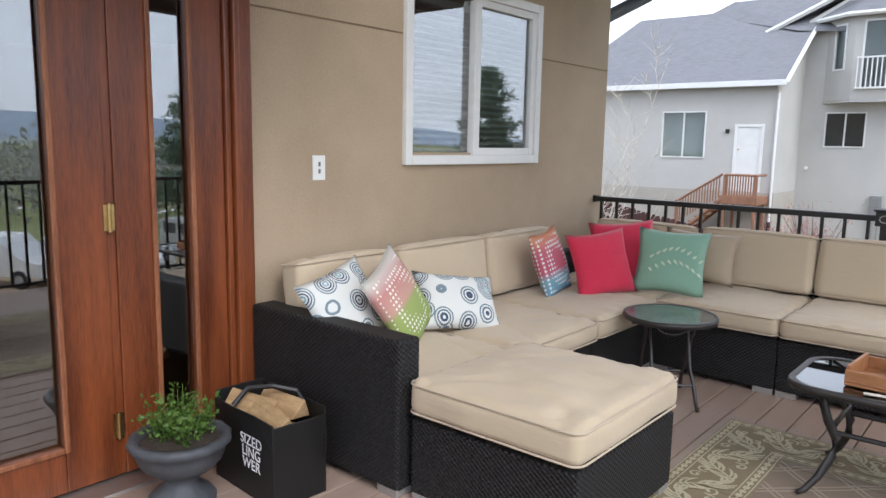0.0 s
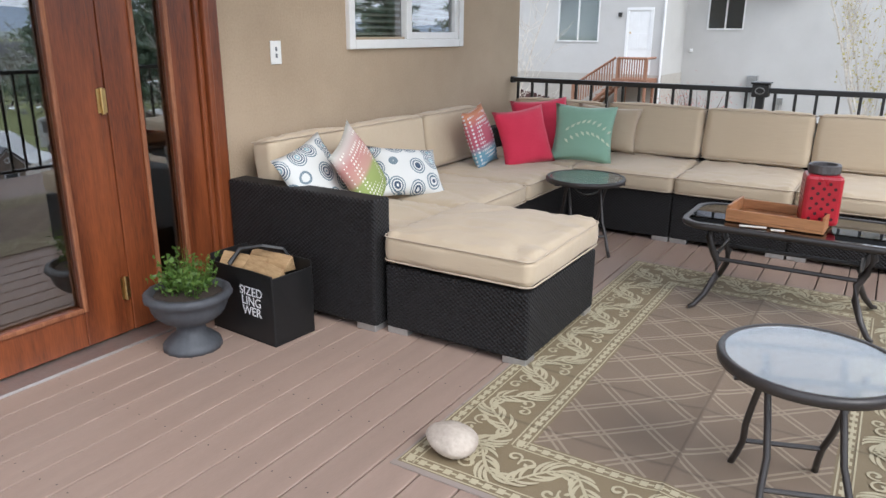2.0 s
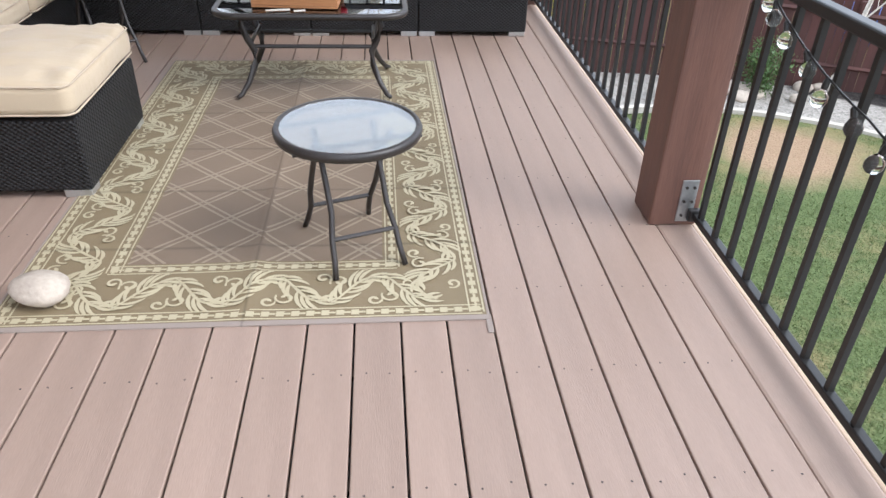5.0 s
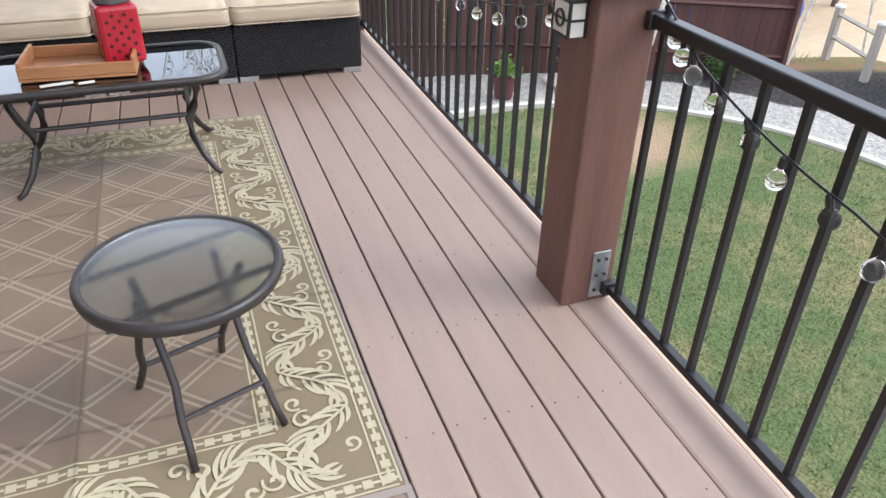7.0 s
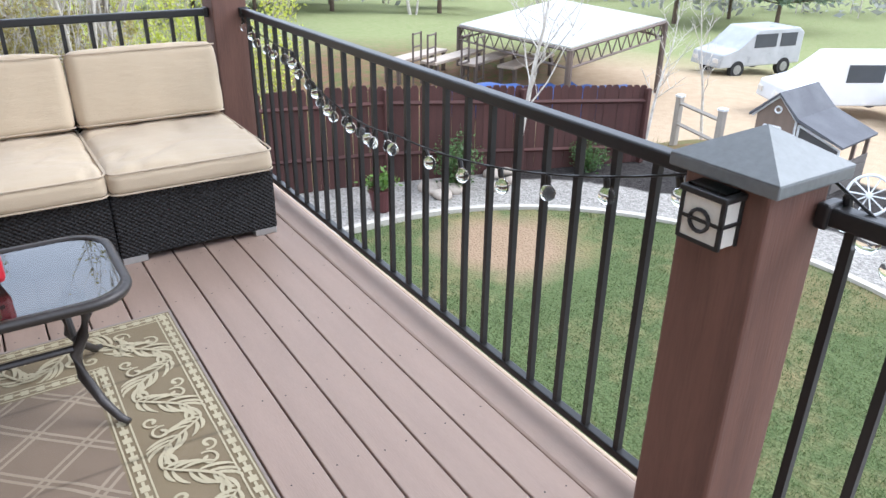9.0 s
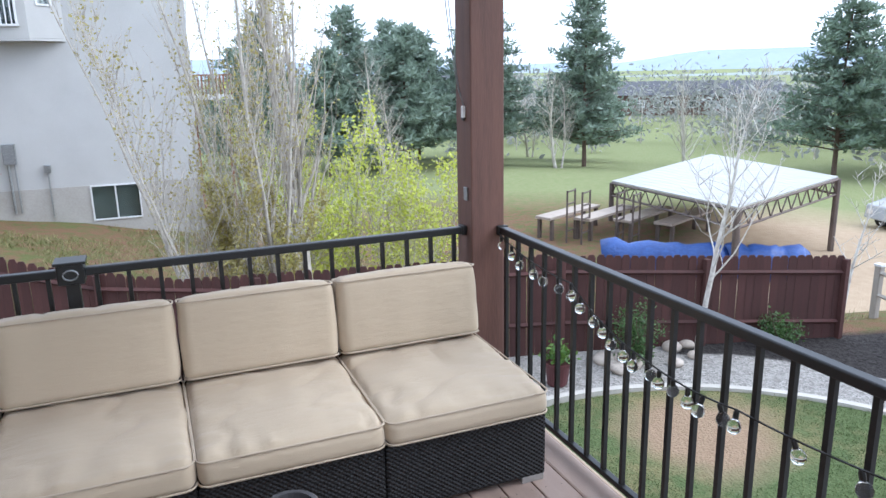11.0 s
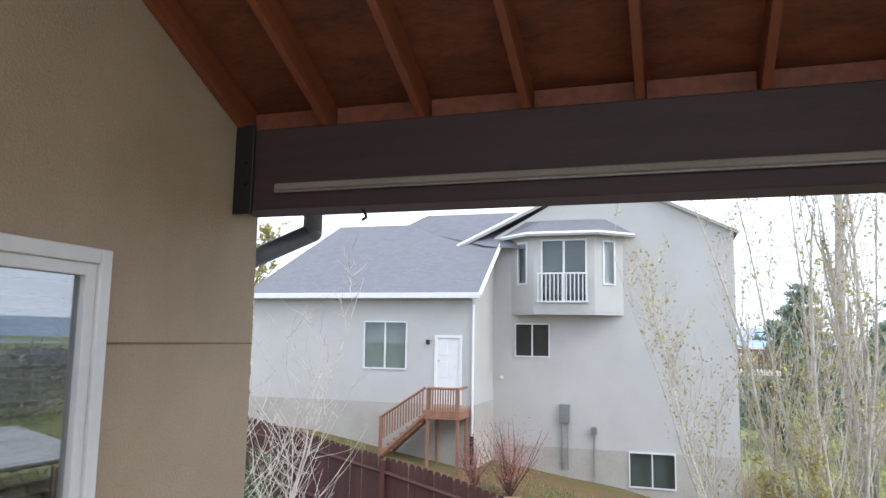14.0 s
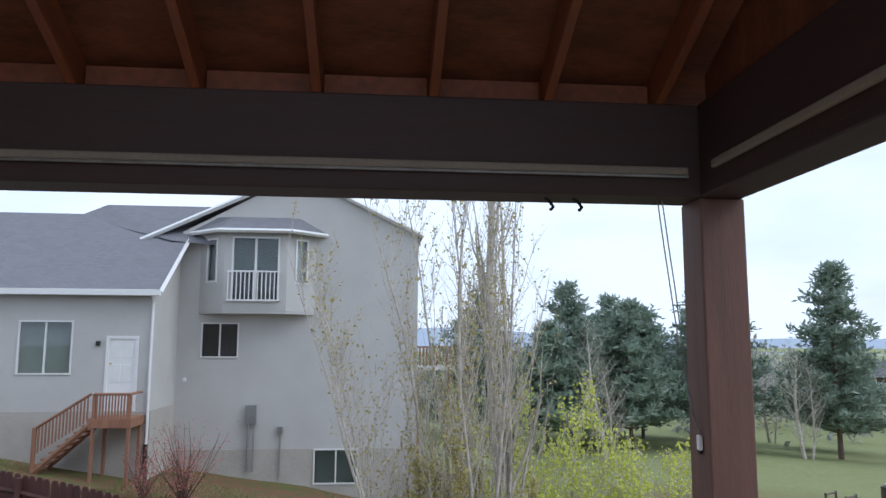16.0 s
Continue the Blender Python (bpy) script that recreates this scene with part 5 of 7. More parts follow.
def ground_material():
    m, t, s = shader("ground_cover")
    c = t.nodes.new("ShaderNodeTexCoord")
    xyz = t.nodes.new("ShaderNodeSeparateXYZ")
    t.links.new(c.outputs["Object"], xyz.inputs[0])
    x, y = xyz.outputs[0], xyz.outputs[1]
    vec = coords(t)
    wob = noise_tex(t, vec, 0.9, 3)
    n_big = noise_tex(t, vec, 0.55, 4)
    n_mid = noise_tex(t, vec, 3.0, 4)
    n_fine = noise_tex(t, vec, 34, 3)
    grass = mixc(t, n_fine, (0.065, 0.10, 0.038), (0.14, 0.165, 0.07))
    straw = mixc(t, n_fine, (0.15, 0.125, 0.055), (0.28, 0.23, 0.12))
    lawn = mixc(t, ramp(t, calc(t, "ADD", calc(t, "MULTIPLY", n_big, 0.6), calc(t, "MULTIPLY", n_mid, 0.4)), [(0.47, (0, 0, 0)), (0.66, (1, 1, 1))]), grass, straw)
    bare = mixc(t, n_fine, (0.24, 0.16, 0.10), (0.36, 0.26, 0.17))
    stones = t.nodes.new("ShaderNodeTexVoronoi")
    stones.inputs["Scale"].default_value = 26
    t.links.new(vec, stones.inputs["Vector"])
    gravel = mixc(t, stones.outputs["Color"], (0.20, 0.185, 0.165), (0.44, 0.41, 0.37))
    mulch = mixc(t, stones.outputs["Color"], (0.018, 0.016, 0.015), (0.07, 0.062, 0.058))
    dirt = mixc(t, n_mid, (0.40, 0.29, 0.19), (0.54, 0.42, 0.29))
    field = mixc(t, n_mid, (0.18, 0.23, 0.08), (0.32, 0.31, 0.17))
    hill = mixc(t, ramp(t, calc(t, "ADD", calc(t, "MULTIPLY", n_mid, 0.7), calc(t, "MULTIPLY", n_big, 0.3)), [(0.40, (0, 0, 0)), (0.58, (1, 1, 1))]), (0.125, 0.135, 0.05), (0.20, 0.115, 0.07))

    def dist(cx, cy):
        dx, dy = calc(t, "SUBTRACT", x, cx), calc(t, "SUBTRACT", y, cy)
        return calc(t, "SQRT", calc(t, "ADD", calc(t, "MULTIPLY", dx, dx), calc(t, "MULTIPLY", dy, dy)))

    def step(v, a, b):
        n = t.nodes.new("ShaderNodeMapRange")
        n.inputs["From Min"].default_value, n.inputs["From Max"].default_value = a, b
        t.links.new(v, n.inputs["Value"])
        return n.outputs[0]
    r = dist(7.3, 5.4)
    patch = calc(t, "ADD", dist(8.6, 8.2), calc(t, "MULTIPLY", wob, 1.2))
    col = mixc(t, step(patch, 1.9, 1.2), lawn, bare)
    col = mixc(t, step(r, 4.42, 4.45), col, gravel)
    mul = calc(t, "MULTIPLY", step(calc(t, "ADD", r, calc(t, "MULTIPLY", wob, 0.6)), 6.0, 6.1), step(x, 9.9, 10.1))
    col = mixc(t, mul, col, mulch)
    over = calc(t, "ADD", calc(t, "SUBTRACT", y, 9.93), calc(t, "MULTIPLY", calc(t, "SUBTRACT", x, 13.0), 0.313))
    col = mixc(t, step(over, 0.0, 0.3), col, hill)
    lot = calc(t, "MULTIPLY", step(calc(t, "ADD", x, calc(t, "MULTIPLY", wob, 2.0)), 17.2, 18.0), step(calc(t, "ADD", y, calc(t, "MULTIPLY", x, -0.6)), 11.0, 8.5))
    lot2 = calc(t, "MULTIPLY", step(x, 16.0, 16.6), step(over, 9, 6))
    col = mixc(t, calc(t, "MAXIMUM", lot, lot2), col, dirt)
    col = mixc(t, step(dist(0, 0), 34, 42), col, field)
    t.links.new(col, s.inputs["Base Color"])
    s.inputs["Roughness"].default_value = 0.95
    s.inputs["Specular IOR Level"].default_value = 0.1
    bump(t, s, calc(t, "ADD", n_fine, calc(t, "MULTIPLY", stones.outputs["Distance"], 0.8)), 0.7, 0.04)
    return m


lines = sorted(set([round(v, 2) for v in list(np.arange(-14, 46, 0.8)) + [46 * 1.22 ** i for i in range(1, 20)] + [-14 * 1.3 ** i for i in range(1, 17)]]))
liney = sorted(set([round(v, 2) for v in list(np.arange(-8, 52, 0.8)) + [52 * 1.22 ** i for i in range(1, 19)] + [-8 * 1.35 ** i for i in range(1, 18)]]))
verts = [(x, y, ground_z(x, y)) for y in liney for x in lines]
nxl = len(lines)
faces = [(j * nxl + i, j * nxl + i + 1, (j + 1) * nxl + i + 1, (j + 1) * nxl + i) for j in range(len(liney) - 1) for i in range(nxl - 1)]
me = bpy.data.meshes.new("ground")
me.from_pydata(verts, [], faces)
for p in me.polygons:
    p.use_smooth = True
me.materials.append(ground_material())
ground = tagged(new("ground", me), "lawn, gravel, dark mulch, dirt lot and rough grass", "ground", kind="structure")

kerb_mat = M("concrete_kerb", (0.50, 0.46, 0.40), (0.40, 0.37, 0.32), 0.85)
kerb = thing("lawn_kerb", "pale curved concrete kerb round the lawn", "kerb", kind="structure")
bm = bmesh.new()
ka = np.linspace(radians(-70), radians(165), 70)
prev = None
for a in ka:
    c, s_ = math.cos(a), math.sin(a)
    ring = [bm.verts.new((7.3 + r * c, 5.4 + r * s_, -2.85 + h)) for r, h in ((4.38, 0.0), (4.38, 0.10), (4.50, 0.10), (4.50, 0.0))]
    if prev:
        for k in range(3):
            bm.faces.new((prev[k], prev[k + 1], ring[k + 1], ring[k]))
    prev = ring
part("kerb_run", bm, kerb_mat, kerb)

# grass blades on the near lawn
bm_v, bm_f = [], []
rn = random.Random(21)
for i in range(60000):
    a, r = rn.uniform(0, 6.283), 4.36 * math.sqrt(rn.random())
    x, y = 7.3 + r * math.cos(a), 5.4 + r * math.sin(a)
    if x < 4.3 or math.hypot(x - 8.6, y - 8.2) < 1.1 + rn.uniform(0, 0.6):
        continue
    h, w, d = rn.uniform(0.025, 0.055), 0.006, rn.uniform(0, 6.28)
    z = ground_z(x, y) - 0.004
    k = len(bm_v)
    lx, ly = rn.gauss(0, 0.025), rn.gauss(0, 0.025)
    bm_v += [(x - w * math.cos(d), y - w * math.sin(d), z), (x + w * math.cos(d), y + w * math.sin(d), z), (x + lx, y + ly, z + h)]
    bm_f.append((k, k + 1, k + 2))
me = bpy.data.meshes.new("grass")
me.from_pydata(bm_v, [], bm_f)
me.materials.append(leafy("grass_blade", (0.15, 0.175, 0.07), (0.085, 0.135, 0.042)))
tagged(new("grass", me), "short patchy green and straw-coloured lawn grass", "grass", kind="stuff")

# rough dry grass on the slope beyond the fence
bm_v, bm_f = [], []
rn = random.Random(22)
for i in range(30000):
    x = rn.uniform(-10, 15)
    y = fence_y(min(x, 13)) + 0.5 + rn.random() ** 1.1 * (25.5 - fence_y(min(x, 13)))
    if noise.noise(Vector((x * 0.3, y * 0.3, 7))) < -0.12 or (y > 23.0 and x < -3.8):
        continue
    z = ground_z(x, y) - 0.02
    d = rn.uniform(0, 6.28)
    h, w = rn.uniform(0.06, 0.2), 0.015
    k = len(bm_v)
    bm_v += [(x - w * math.cos(d), y - w * math.sin(d), z), (x + w * math.cos(d), y + w * math.sin(d), z), (x + rn.gauss(0, 0.1), y + rn.gauss(0, 0.1), z + h)]
    bm_f.append((k, k + 1, k + 2))
me = bpy.data.meshes.new("rough_grass")
me.from_pydata(bm_v, [], bm_f)
me.materials.append(leafy("dry_grass", (0.34, 0.29, 0.13), (0.14, 0.16, 0.05)))
tagged(new("rough_grass", me), "rough dry tan and green grass on the slope", "grass", kind="stuff")

# ---- fence ----
fence_mat = M("red_fence_stain", (0.082, 0.03, 0.025), (0.052, 0.02, 0.016), 0.8, big=2.5, fine=30, bumpy=0.35, stretch=(5, 5, 0.5), vary=0.3)
fence = thing("fence", "red-brown stained dog-eared board fence round the yard", "fence")
bm = bmesh.new()
w = 0.068
vs = [(-w, 0), (w, 0), (w, 1.0), (w - 0.03, 1.03), (-w + 0.03, 1.03), (-w, 1.0)]
f = [bm.verts.new((x, -0.009, z)) for x, z in vs]
b = [bm.verts.new((x, 0.009, z)) for x, z in vs]
bm.faces.new(f)
bm.faces.new(b[::-1])
for i in range(6):
    bm.faces.new((f[i], b[i], b[(i + 1) % 6], f[(i + 1) % 6]))
fboard = mesh_of("board", bm, fence_mat)


def fence_top(x):
    pts = [(-9, 0.36), (-6.4, 0.185), (-3.79, -0.14), (-1.94, -0.356), (-0.34, -0.67), (0.74, -0.99), (2.62, -1.27), (5.55, -1.19), (7.86, -1.12), (13.1, -1.36)]
    for (x0, z0), (x1, z1) in zip(pts, pts[1:]):
        if x <= x1:
            return z0 + (z1 - z0) * (x - x0) / (x1 - x0)
    return pts[-1][1]


A, Bv = Vector((13.0, fence_y(13.0), 0)), Vector((-8.5, fence_y(-8.5), 0))
run = (Bv - A).length
turn = math.degrees(math.atan2(Bv.y - A.y, Bv.x - A.x))
rn = random.Random(5)
nb = int(run / 0.142)
for i in range(nb):
    p = A.lerp(Bv, (i + 0.5) / nb)
    top = fence_top(p.x) + rn.uniform(-0.012, 0.012)
    lo = min(ground_z(p.x, p.y) - 0.15, top - 1.4)
    piece("board", fboard, fence, pose(p.x, p.y, lo, 0, rn.uniform(-0.4, 0.4), turn) @ Matrix.Diagonal((1, 1, (top - lo) / 1.03, 1)))
for i in range(0, nb, 17):
    p, q = A.lerp(Bv, i / nb), A.lerp(Bv, min(1, (i + 17) / nb))
    nrm = Vector((-(Bv - A).y, (Bv - A).x, 0)).normalized() * -0.05
    if nrm.y > 0:
        nrm = -nrm
    lo = ground_z(p.x, p.y) - 0.2
    bm = quick_box((p.x + nrm.x - 0.045, p.y + nrm.y - 0.045, lo), (p.x + nrm.x + 0.045, p.y + nrm.y + 0.045, fence_top(p.x) - 0.05), 0.006)
    part("post", bm, fence_mat, fence)
    for dz in (-0.28, -1.15):
        a3 = Vector((p.x + nrm.x * 0.6, p.y + nrm.y * 0.6, fence_top(p.x) + dz))
        b3 = Vector((q.x + nrm.x * 0.6, q.y + nrm.y * 0.6, fence_top(q.x) + dz))
        bm = bmesh.new()
        add_tube(bm, [a3, b3], 0.04, 4)
        part("rail", bm, fence_mat, fence)

# side fence in weathered wood further along
side_mat = M("weathered_wood", (0.36, 0.24, 0.14), (0.26, 0.17, 0.10), 0.8, stretch=(5, 5, 0.6))
sfence = thing("side_fence", "weathered tan board fence by the neighbour house", "fence")
for i in range(16):
    x = -10.9 + 0.15 * i
    bm = quick_box((x, 19.1 - 0.05 * i, ground_z(-9.5, 19) - 0.3), (x + 0.14, 19.12 - 0.05 * i, 0.99), 0.004)
    part("board", bm, side_mat, sfence)


# ---- trees ----
def tapered(bm, p0, d, length, r0, r1, rn, wob=0.12, lift=0.0, seg=6, n=6):
    """A bending limb; gives back its points and radii."""
    pts, rad = [Vector(p0)], [r0]
    d = Vector(d).normalized()
    for i in range(seg):
        d = (d + Vector((rn.gauss(0, wob), rn.gauss(0, wob), rn.gauss(0, wob * 0.5) + lift))).normalized()
        pts.append(pts[-1] + d * length / seg)
        rad.append(r0 + (r1 - r0) * (i + 1) / seg)
    add_tube(bm, pts, rad, n, caps=False)
    return pts, rad


def tree(name, label, loc, height, r, seed, bark, leaf, leaves=14, leaf_size=0.05, limbs=16, start=0.15, up=0.75, reach=0.28, sub=5, stems=1, lean=0.1, crown_label="", twig_leaf=0.03):
    """A trunk or several stems, rising limbs, twigs and single small leaves."""
    rn = random.Random(seed)
    tr = thing(name, label, "tree", pose(loc[0], loc[1], ground_z(loc[0], loc[1]) - 0.1))
    wood, twigs, lv = bmesh.new(), bmesh.new(), bmesh.new()
    pts_leaf = []
    for s in range(stems):
        a = rn.uniform(0, 6.28)
        off = Vector((math.cos(a), math.sin(a), 0)) * (0.25 if stems > 1 else 0)
        h = height * (1 if s == 0 else rn.uniform(0.6, 0.95))
        d0 = Vector((math.cos(a) * lean * (1 if stems == 1 else 1.6), math.sin(a) * lean * (1 if stems == 1 else 1.6), 1))
        tp, trad = tapered(wood, off, d0, h, r * (1 if s == 0 else 0.6), r * 0.10, rn, 0.05, 0.03, 12, 8)
        for k in range(limbs):
            u = start + (0.97 - start) * (k + rn.random()) / limbs
            i = min(len(tp) - 2, int(u * (len(tp) - 1)))
            p = tp[i].lerp(tp[i + 1], u * (len(tp) - 1) - i)
            az = rn.uniform(0, 6.28)
            d = Vector((math.cos(az), math.sin(az), up * rn.uniform(0.7, 1.5)))
            ln = h * reach * (1.15 - 0.75 * u) * rn.uniform(0.7, 1.3)
            lp, lr = tapered(wood, p, d, ln, trad[i] * 0.38, 0.004, rn, 0.12, 0.10 * up, 6, 5)
            for j in range(sub):
                q = lp[rn.randint(1, len(lp) - 2)]
                az = rn.uniform(0, 6.28)
                dd = Vector((math.cos(az), math.sin(az), up * rn.uniform(0.3, 1.4)))
                tl = ln * rn.uniform(0.25, 0.55)
                sp, _ = tapered(twigs, q, dd, tl, 0.006, 0.0025, rn, 0.18, 0.08 * up, 4, 3)
                for m_ in range(leaves):
                    v = rn.random() * (len(sp) - 1)
                    w_ = int(v)
                    c = sp[w_].lerp(sp[min(w_ + 1, len(sp) - 1)], v - w_)
                    pts_leaf.append(c + Vector((rn.gauss(0, twig_leaf), rn.gauss(0, twig_leaf), rn.gauss(0, twig_leaf))))
            for m_ in range(leaves):
                v = rn.uniform(0.3, 1) * (len(lp) - 1)
                w_ = int(v)
                c = lp[w_].lerp(lp[min(w_ + 1, len(lp) - 1)], v - w_)
                pts_leaf.append(c + Vector((rn.gauss(0, twig_leaf), rn.gauss(0, twig_leaf), rn.gauss(0, twig_leaf))))
    part("trunk", wood, bark, tr, smooth=True)
    crown = part("crown", twigs, bark, tr)
    if leaves:
        leaf_cloud(lv, pts_leaf, leaf_size, rn, ratio=0.7)
        part("leaves", lv, leaf, crown, crown_label)
    else:
        lv.free()
    return tr


def conifer(name, label, loc, height, width, seed, leaf=None, tiers=26, dens=1.0, bark=None, size=0.5):
    """A conical evergreen: trunk, drooping boughs and needle tufts with gaps between."""
    rn = random.Random(seed)
    tr = thing(name, label, "tree", pose(loc[0], loc[1], ground_z(loc[0], loc[1]) - 0.1))
    wood, lv = bmesh.new(), bmesh.new()
    tp, trad = tapered(wood, (0, 0, 0), (0, 0, 1), height, height * 0.014, 0.02, rn, 0.012, 0.02, 12, 7)
    for k in range(tiers):
        u = 0.14 + 0.85 * (k + rn.random() * 0.7) / tiers
        i = min(len(tp) - 2, int(u * (len(tp) - 1)))
        p = tp[i].lerp(tp[i + 1], u * (len(tp) - 1) - i)
        for m_ in range(rn.randint(6, 9)):
            az = rn.uniform(0, 6.28)
            ln = width * (1.05 - u) ** 0.75 * rn.uniform(0.55, 1.2)
            lp, lr = tapered(wood, p, (math.cos(az), math.sin(az), 0.25), ln, trad[i] * 0.3, 0.01, rn, 0.08, -0.02, 4, 4)
            cnt = int(max(6, ln * 25 * dens))
            pts = []
            for c in range(cnt):
                v = rn.uniform(0.25, 1.0) * (len(lp) - 1)
                w_ = int(v)
                q = lp[w_].lerp(lp[min(w_ + 1, len(lp) - 1)], v - w_)
                pts.append(q + Vector((rn.gauss(0, 0.16), rn.gauss(0, 0.16), rn.gauss(0, 0.12))))
            leaf_cloud(lv, pts, size, rn, ratio=0.30)
    part("trunk", wood, bark or brown_bark, tr)
    part("crown", lv, leaf or hazed_pine_leaf, tr)
    return tr


def shrub(name, label, loc, r, h, seed, leaf, count=1500, size=0.06, stems=14):
    rn = random.Random(seed)
    sh = thing(name, label, "shrub", pose(loc[0], loc[1], ground_z(loc[0], loc[1]) - 0.05))
    wood, lv = bmesh.new(), bmesh.new()
    pts = []
    for k in range(stems):
        a = rn.uniform(0, 6.28)
        tip = Vector((math.cos(a) * r * rn.uniform(0.2, 1), math.sin(a) * r * rn.uniform(0.2, 1), h * rn.uniform(0.6, 1.05)))
        lp, _ = tapered(wood, (0, 0, 0), tip, tip.length, 0.014, 0.004, rn, 0.12, 0.02, 5, 4)
        for c in range(count // stems):
            v = rn.uniform(0.2, 1.0) * (len(lp) - 1)
            w_ = int(v)
            q = lp[w_].lerp(lp[min(w_ + 1, len(lp) - 1)], v - w_)
            pts.append(q + Vector((rn.gauss(0, r * 0.2), rn.gauss(0, r * 0.2), rn.gauss(0, h * 0.08))))
    leaf_cloud(lv, [p for p in pts if p.z > 0.02], size, rn)
    part("branch_clump", wood, brown_bark, sh)
    part("leaves", lv, leaf, sh)
    return sh


# paler needle copy for the grove, with more haze put into the colour
hazed_grove_leaf = leafy("hazed_grove_needles", (0.275, 0.345, 0.26), (0.19, 0.245, 0.19))
# poplars with opening buds beyond the fence
tree("poplar_tree", "tall pale-barked poplar with small opening buds", (4.24, 14.74), 10.0, 0.075, 31, pale_bark, bud_leaf, 4, 0.055, 18, 0.10, 2.2, 0.28, 7, 6, 0.085)
tree("poplar_tree", "tall grey poplar with rough dark bark and buds", (4.92, 15.06), 11.6, 0.15, 32, pale_bark, bud_leaf, 4, 0.055, 50, 0.10, 2.3, 0.21, 7, 1, 0.012)
tree("poplar_tree", "slender many-stemmed poplar with opening buds", (3.28, 14.34), 7.5, 0.04, 33, pale_bark, bud_leaf, 4, 0.055, 15, 0.10, 2.0, 0.28, 6, 9, 0.16)
tree("poplar_tree", "low poplar shoots thick with yellow-brown buds", (4.04, 14.18), 3.7, 0.02, 38, pale_bark, bud_leaf, 14, 0.064, 12, 0.08, 2.0, 0.32, 6, 9, 0.13)
tree("young_tree", "young tree in bright yellow-green spring leaf", (5.96, 16.9), 5.4, 0.036, 34, pale_bark, spring_leaf, 6, 0.076, 18, 0.1, 1.5, 0.36, 7, 6, 0.16, "yellow-green leaves", 0.07)
tree("young_tree", "young tree in bright yellow-green spring leaf", (8.12, 17.06), 5.1, 0.036, 35, pale_bark, spring_leaf, 6, 0.076, 18, 0.1, 1.5, 0.36, 7, 6, 0.16, "yellow-green leaves", 0.07)
tree("young_tree", "low young tree in yellow-green spring leaf", (7.0, 15.54), 4.2, 0.028, 36, pale_bark, spring_leaf, 6, 0.076, 14, 0.08, 1.2, 0.38, 6, 6, 0.16, "yellow-green leaves", 0.07)
tree("young_tree", "low young tree in yellow-green spring leaf", (5.16, 16.1), 3.8, 0.028, 37, pale_bark, spring_leaf, 6, 0.076, 14, 0.08, 1.2, 0.38, 6, 6, 0.16, "yellow-green leaves", 0.07)
# bare trees by the wall corner and in the yard
tree("bare_tree", "leafless pale young tree with thin rising twigs", (-4.7, 12.8), 6.2, 0.045, 41, pale_bark, bud_leaf, 0, 0.05, 16, 0.10, 0.9, 0.36, 6, 4, 0.2)
tree("bare_tree", "leafless white-barked birch with fine twigs in the gravel", (10.4, 10.4), 4.5, 0.055, 42, birch_bark, bud_leaf, 0, 0.05, 20, 0.28, 1.1, 0.36, 7, 1, 0.04)
tree("bare_tree", "thin leafless sapling leaning in the mulch", (13.5, 10.3), 2.9, 0.04, 43, birch_bark, bud_leaf, 0, 0.05, 12, 0.35, 1.0, 0.34, 5, 1, 0.22)
tree("bare_tree", "thin leafless sapling in the dirt lot", (16.5, 11.2), 3.2, 0.04, 44, birch_bark, bud_leaf, 0, 0.05, 12, 0.35, 1.0, 0.34, 5, 1, 0.1)
tree("bare_tree", "leafless spreading tree behind the neighbour roof", (-7.5, 58.0), 16.5, 0.3, 45, brown_bark, bud_leaf, 0, 0.05, 30, 0.25, 0.9, 0.3, 7, 1, 0.02)
tree("bare_tree", "budding tree beyond the side fence", (-26.0, 46.0), 12.0, 0.25, 46, brown_bark, bud_leaf, 10, 0.3, 26, 0.2, 0.8, 0.3, 5, 1, 0.02)
shrub("red_shrub", "red-budded shrub on the slope", (-2.15, 21.2), 1.0, 2.0, 47, red_twig_leaf, 2200, 0.05, 40)
shrub("red_shrub", "red-budded shrub on the slope", (-3.1, 21.1), 0.6, 1.3, 48, red_twig_leaf, 900, 0.05, 22)
shrub("round_shrub", "round dark green shrub in the gravel", (9.2, 10.45), 0.42, 0.95, 49, shrub_leaf, 2600, 0.06, 30)
shrub("round_shrub", "low green shrub in the dark mulch", (11.8, 10.0), 0.4, 0.6, 50, shrub_leaf, 1400, 0.06, 18)
shrub("juniper", "blue-green upright juniper by the fence", (-5.3, 13.6), 0.45, 2.7, 51, shrub_leaf, 4200, 0.07, 34)
conifer("pine_tree", "tall hazy green pine beyond the field", (33.5, 49.0), 13.4, 4.4, 61, hazed_grove_leaf)
conifer("pine_tree", "tall hazy green pine beyond the field", (26.0, 52.0), 13.0, 5.0, 62, hazed_grove_leaf)
conifer("pine_tree", "tall hazy green pine beyond the field", (17.0, 56.0), 12.0, 4.6, 63, hazed_grove_leaf)
conifer("pine_tree", "broad dark green pine beyond the field", (21.5, 60.0), 11.5, 4.6, 64, hazed_grove_leaf)
conifer("pine_tree", "broad dark green pine behind the shed", (47.0, 38.0), 13.0, 5.2, 65)
conifer("pine_tree", "broad dark green pine behind the shed", (52.0, 33.0), 12.0, 5.0, 66)
conifer("pine_tree", "dark green pine beyond the field", (12.5, 66.0), 13.0, 4.6, 68)
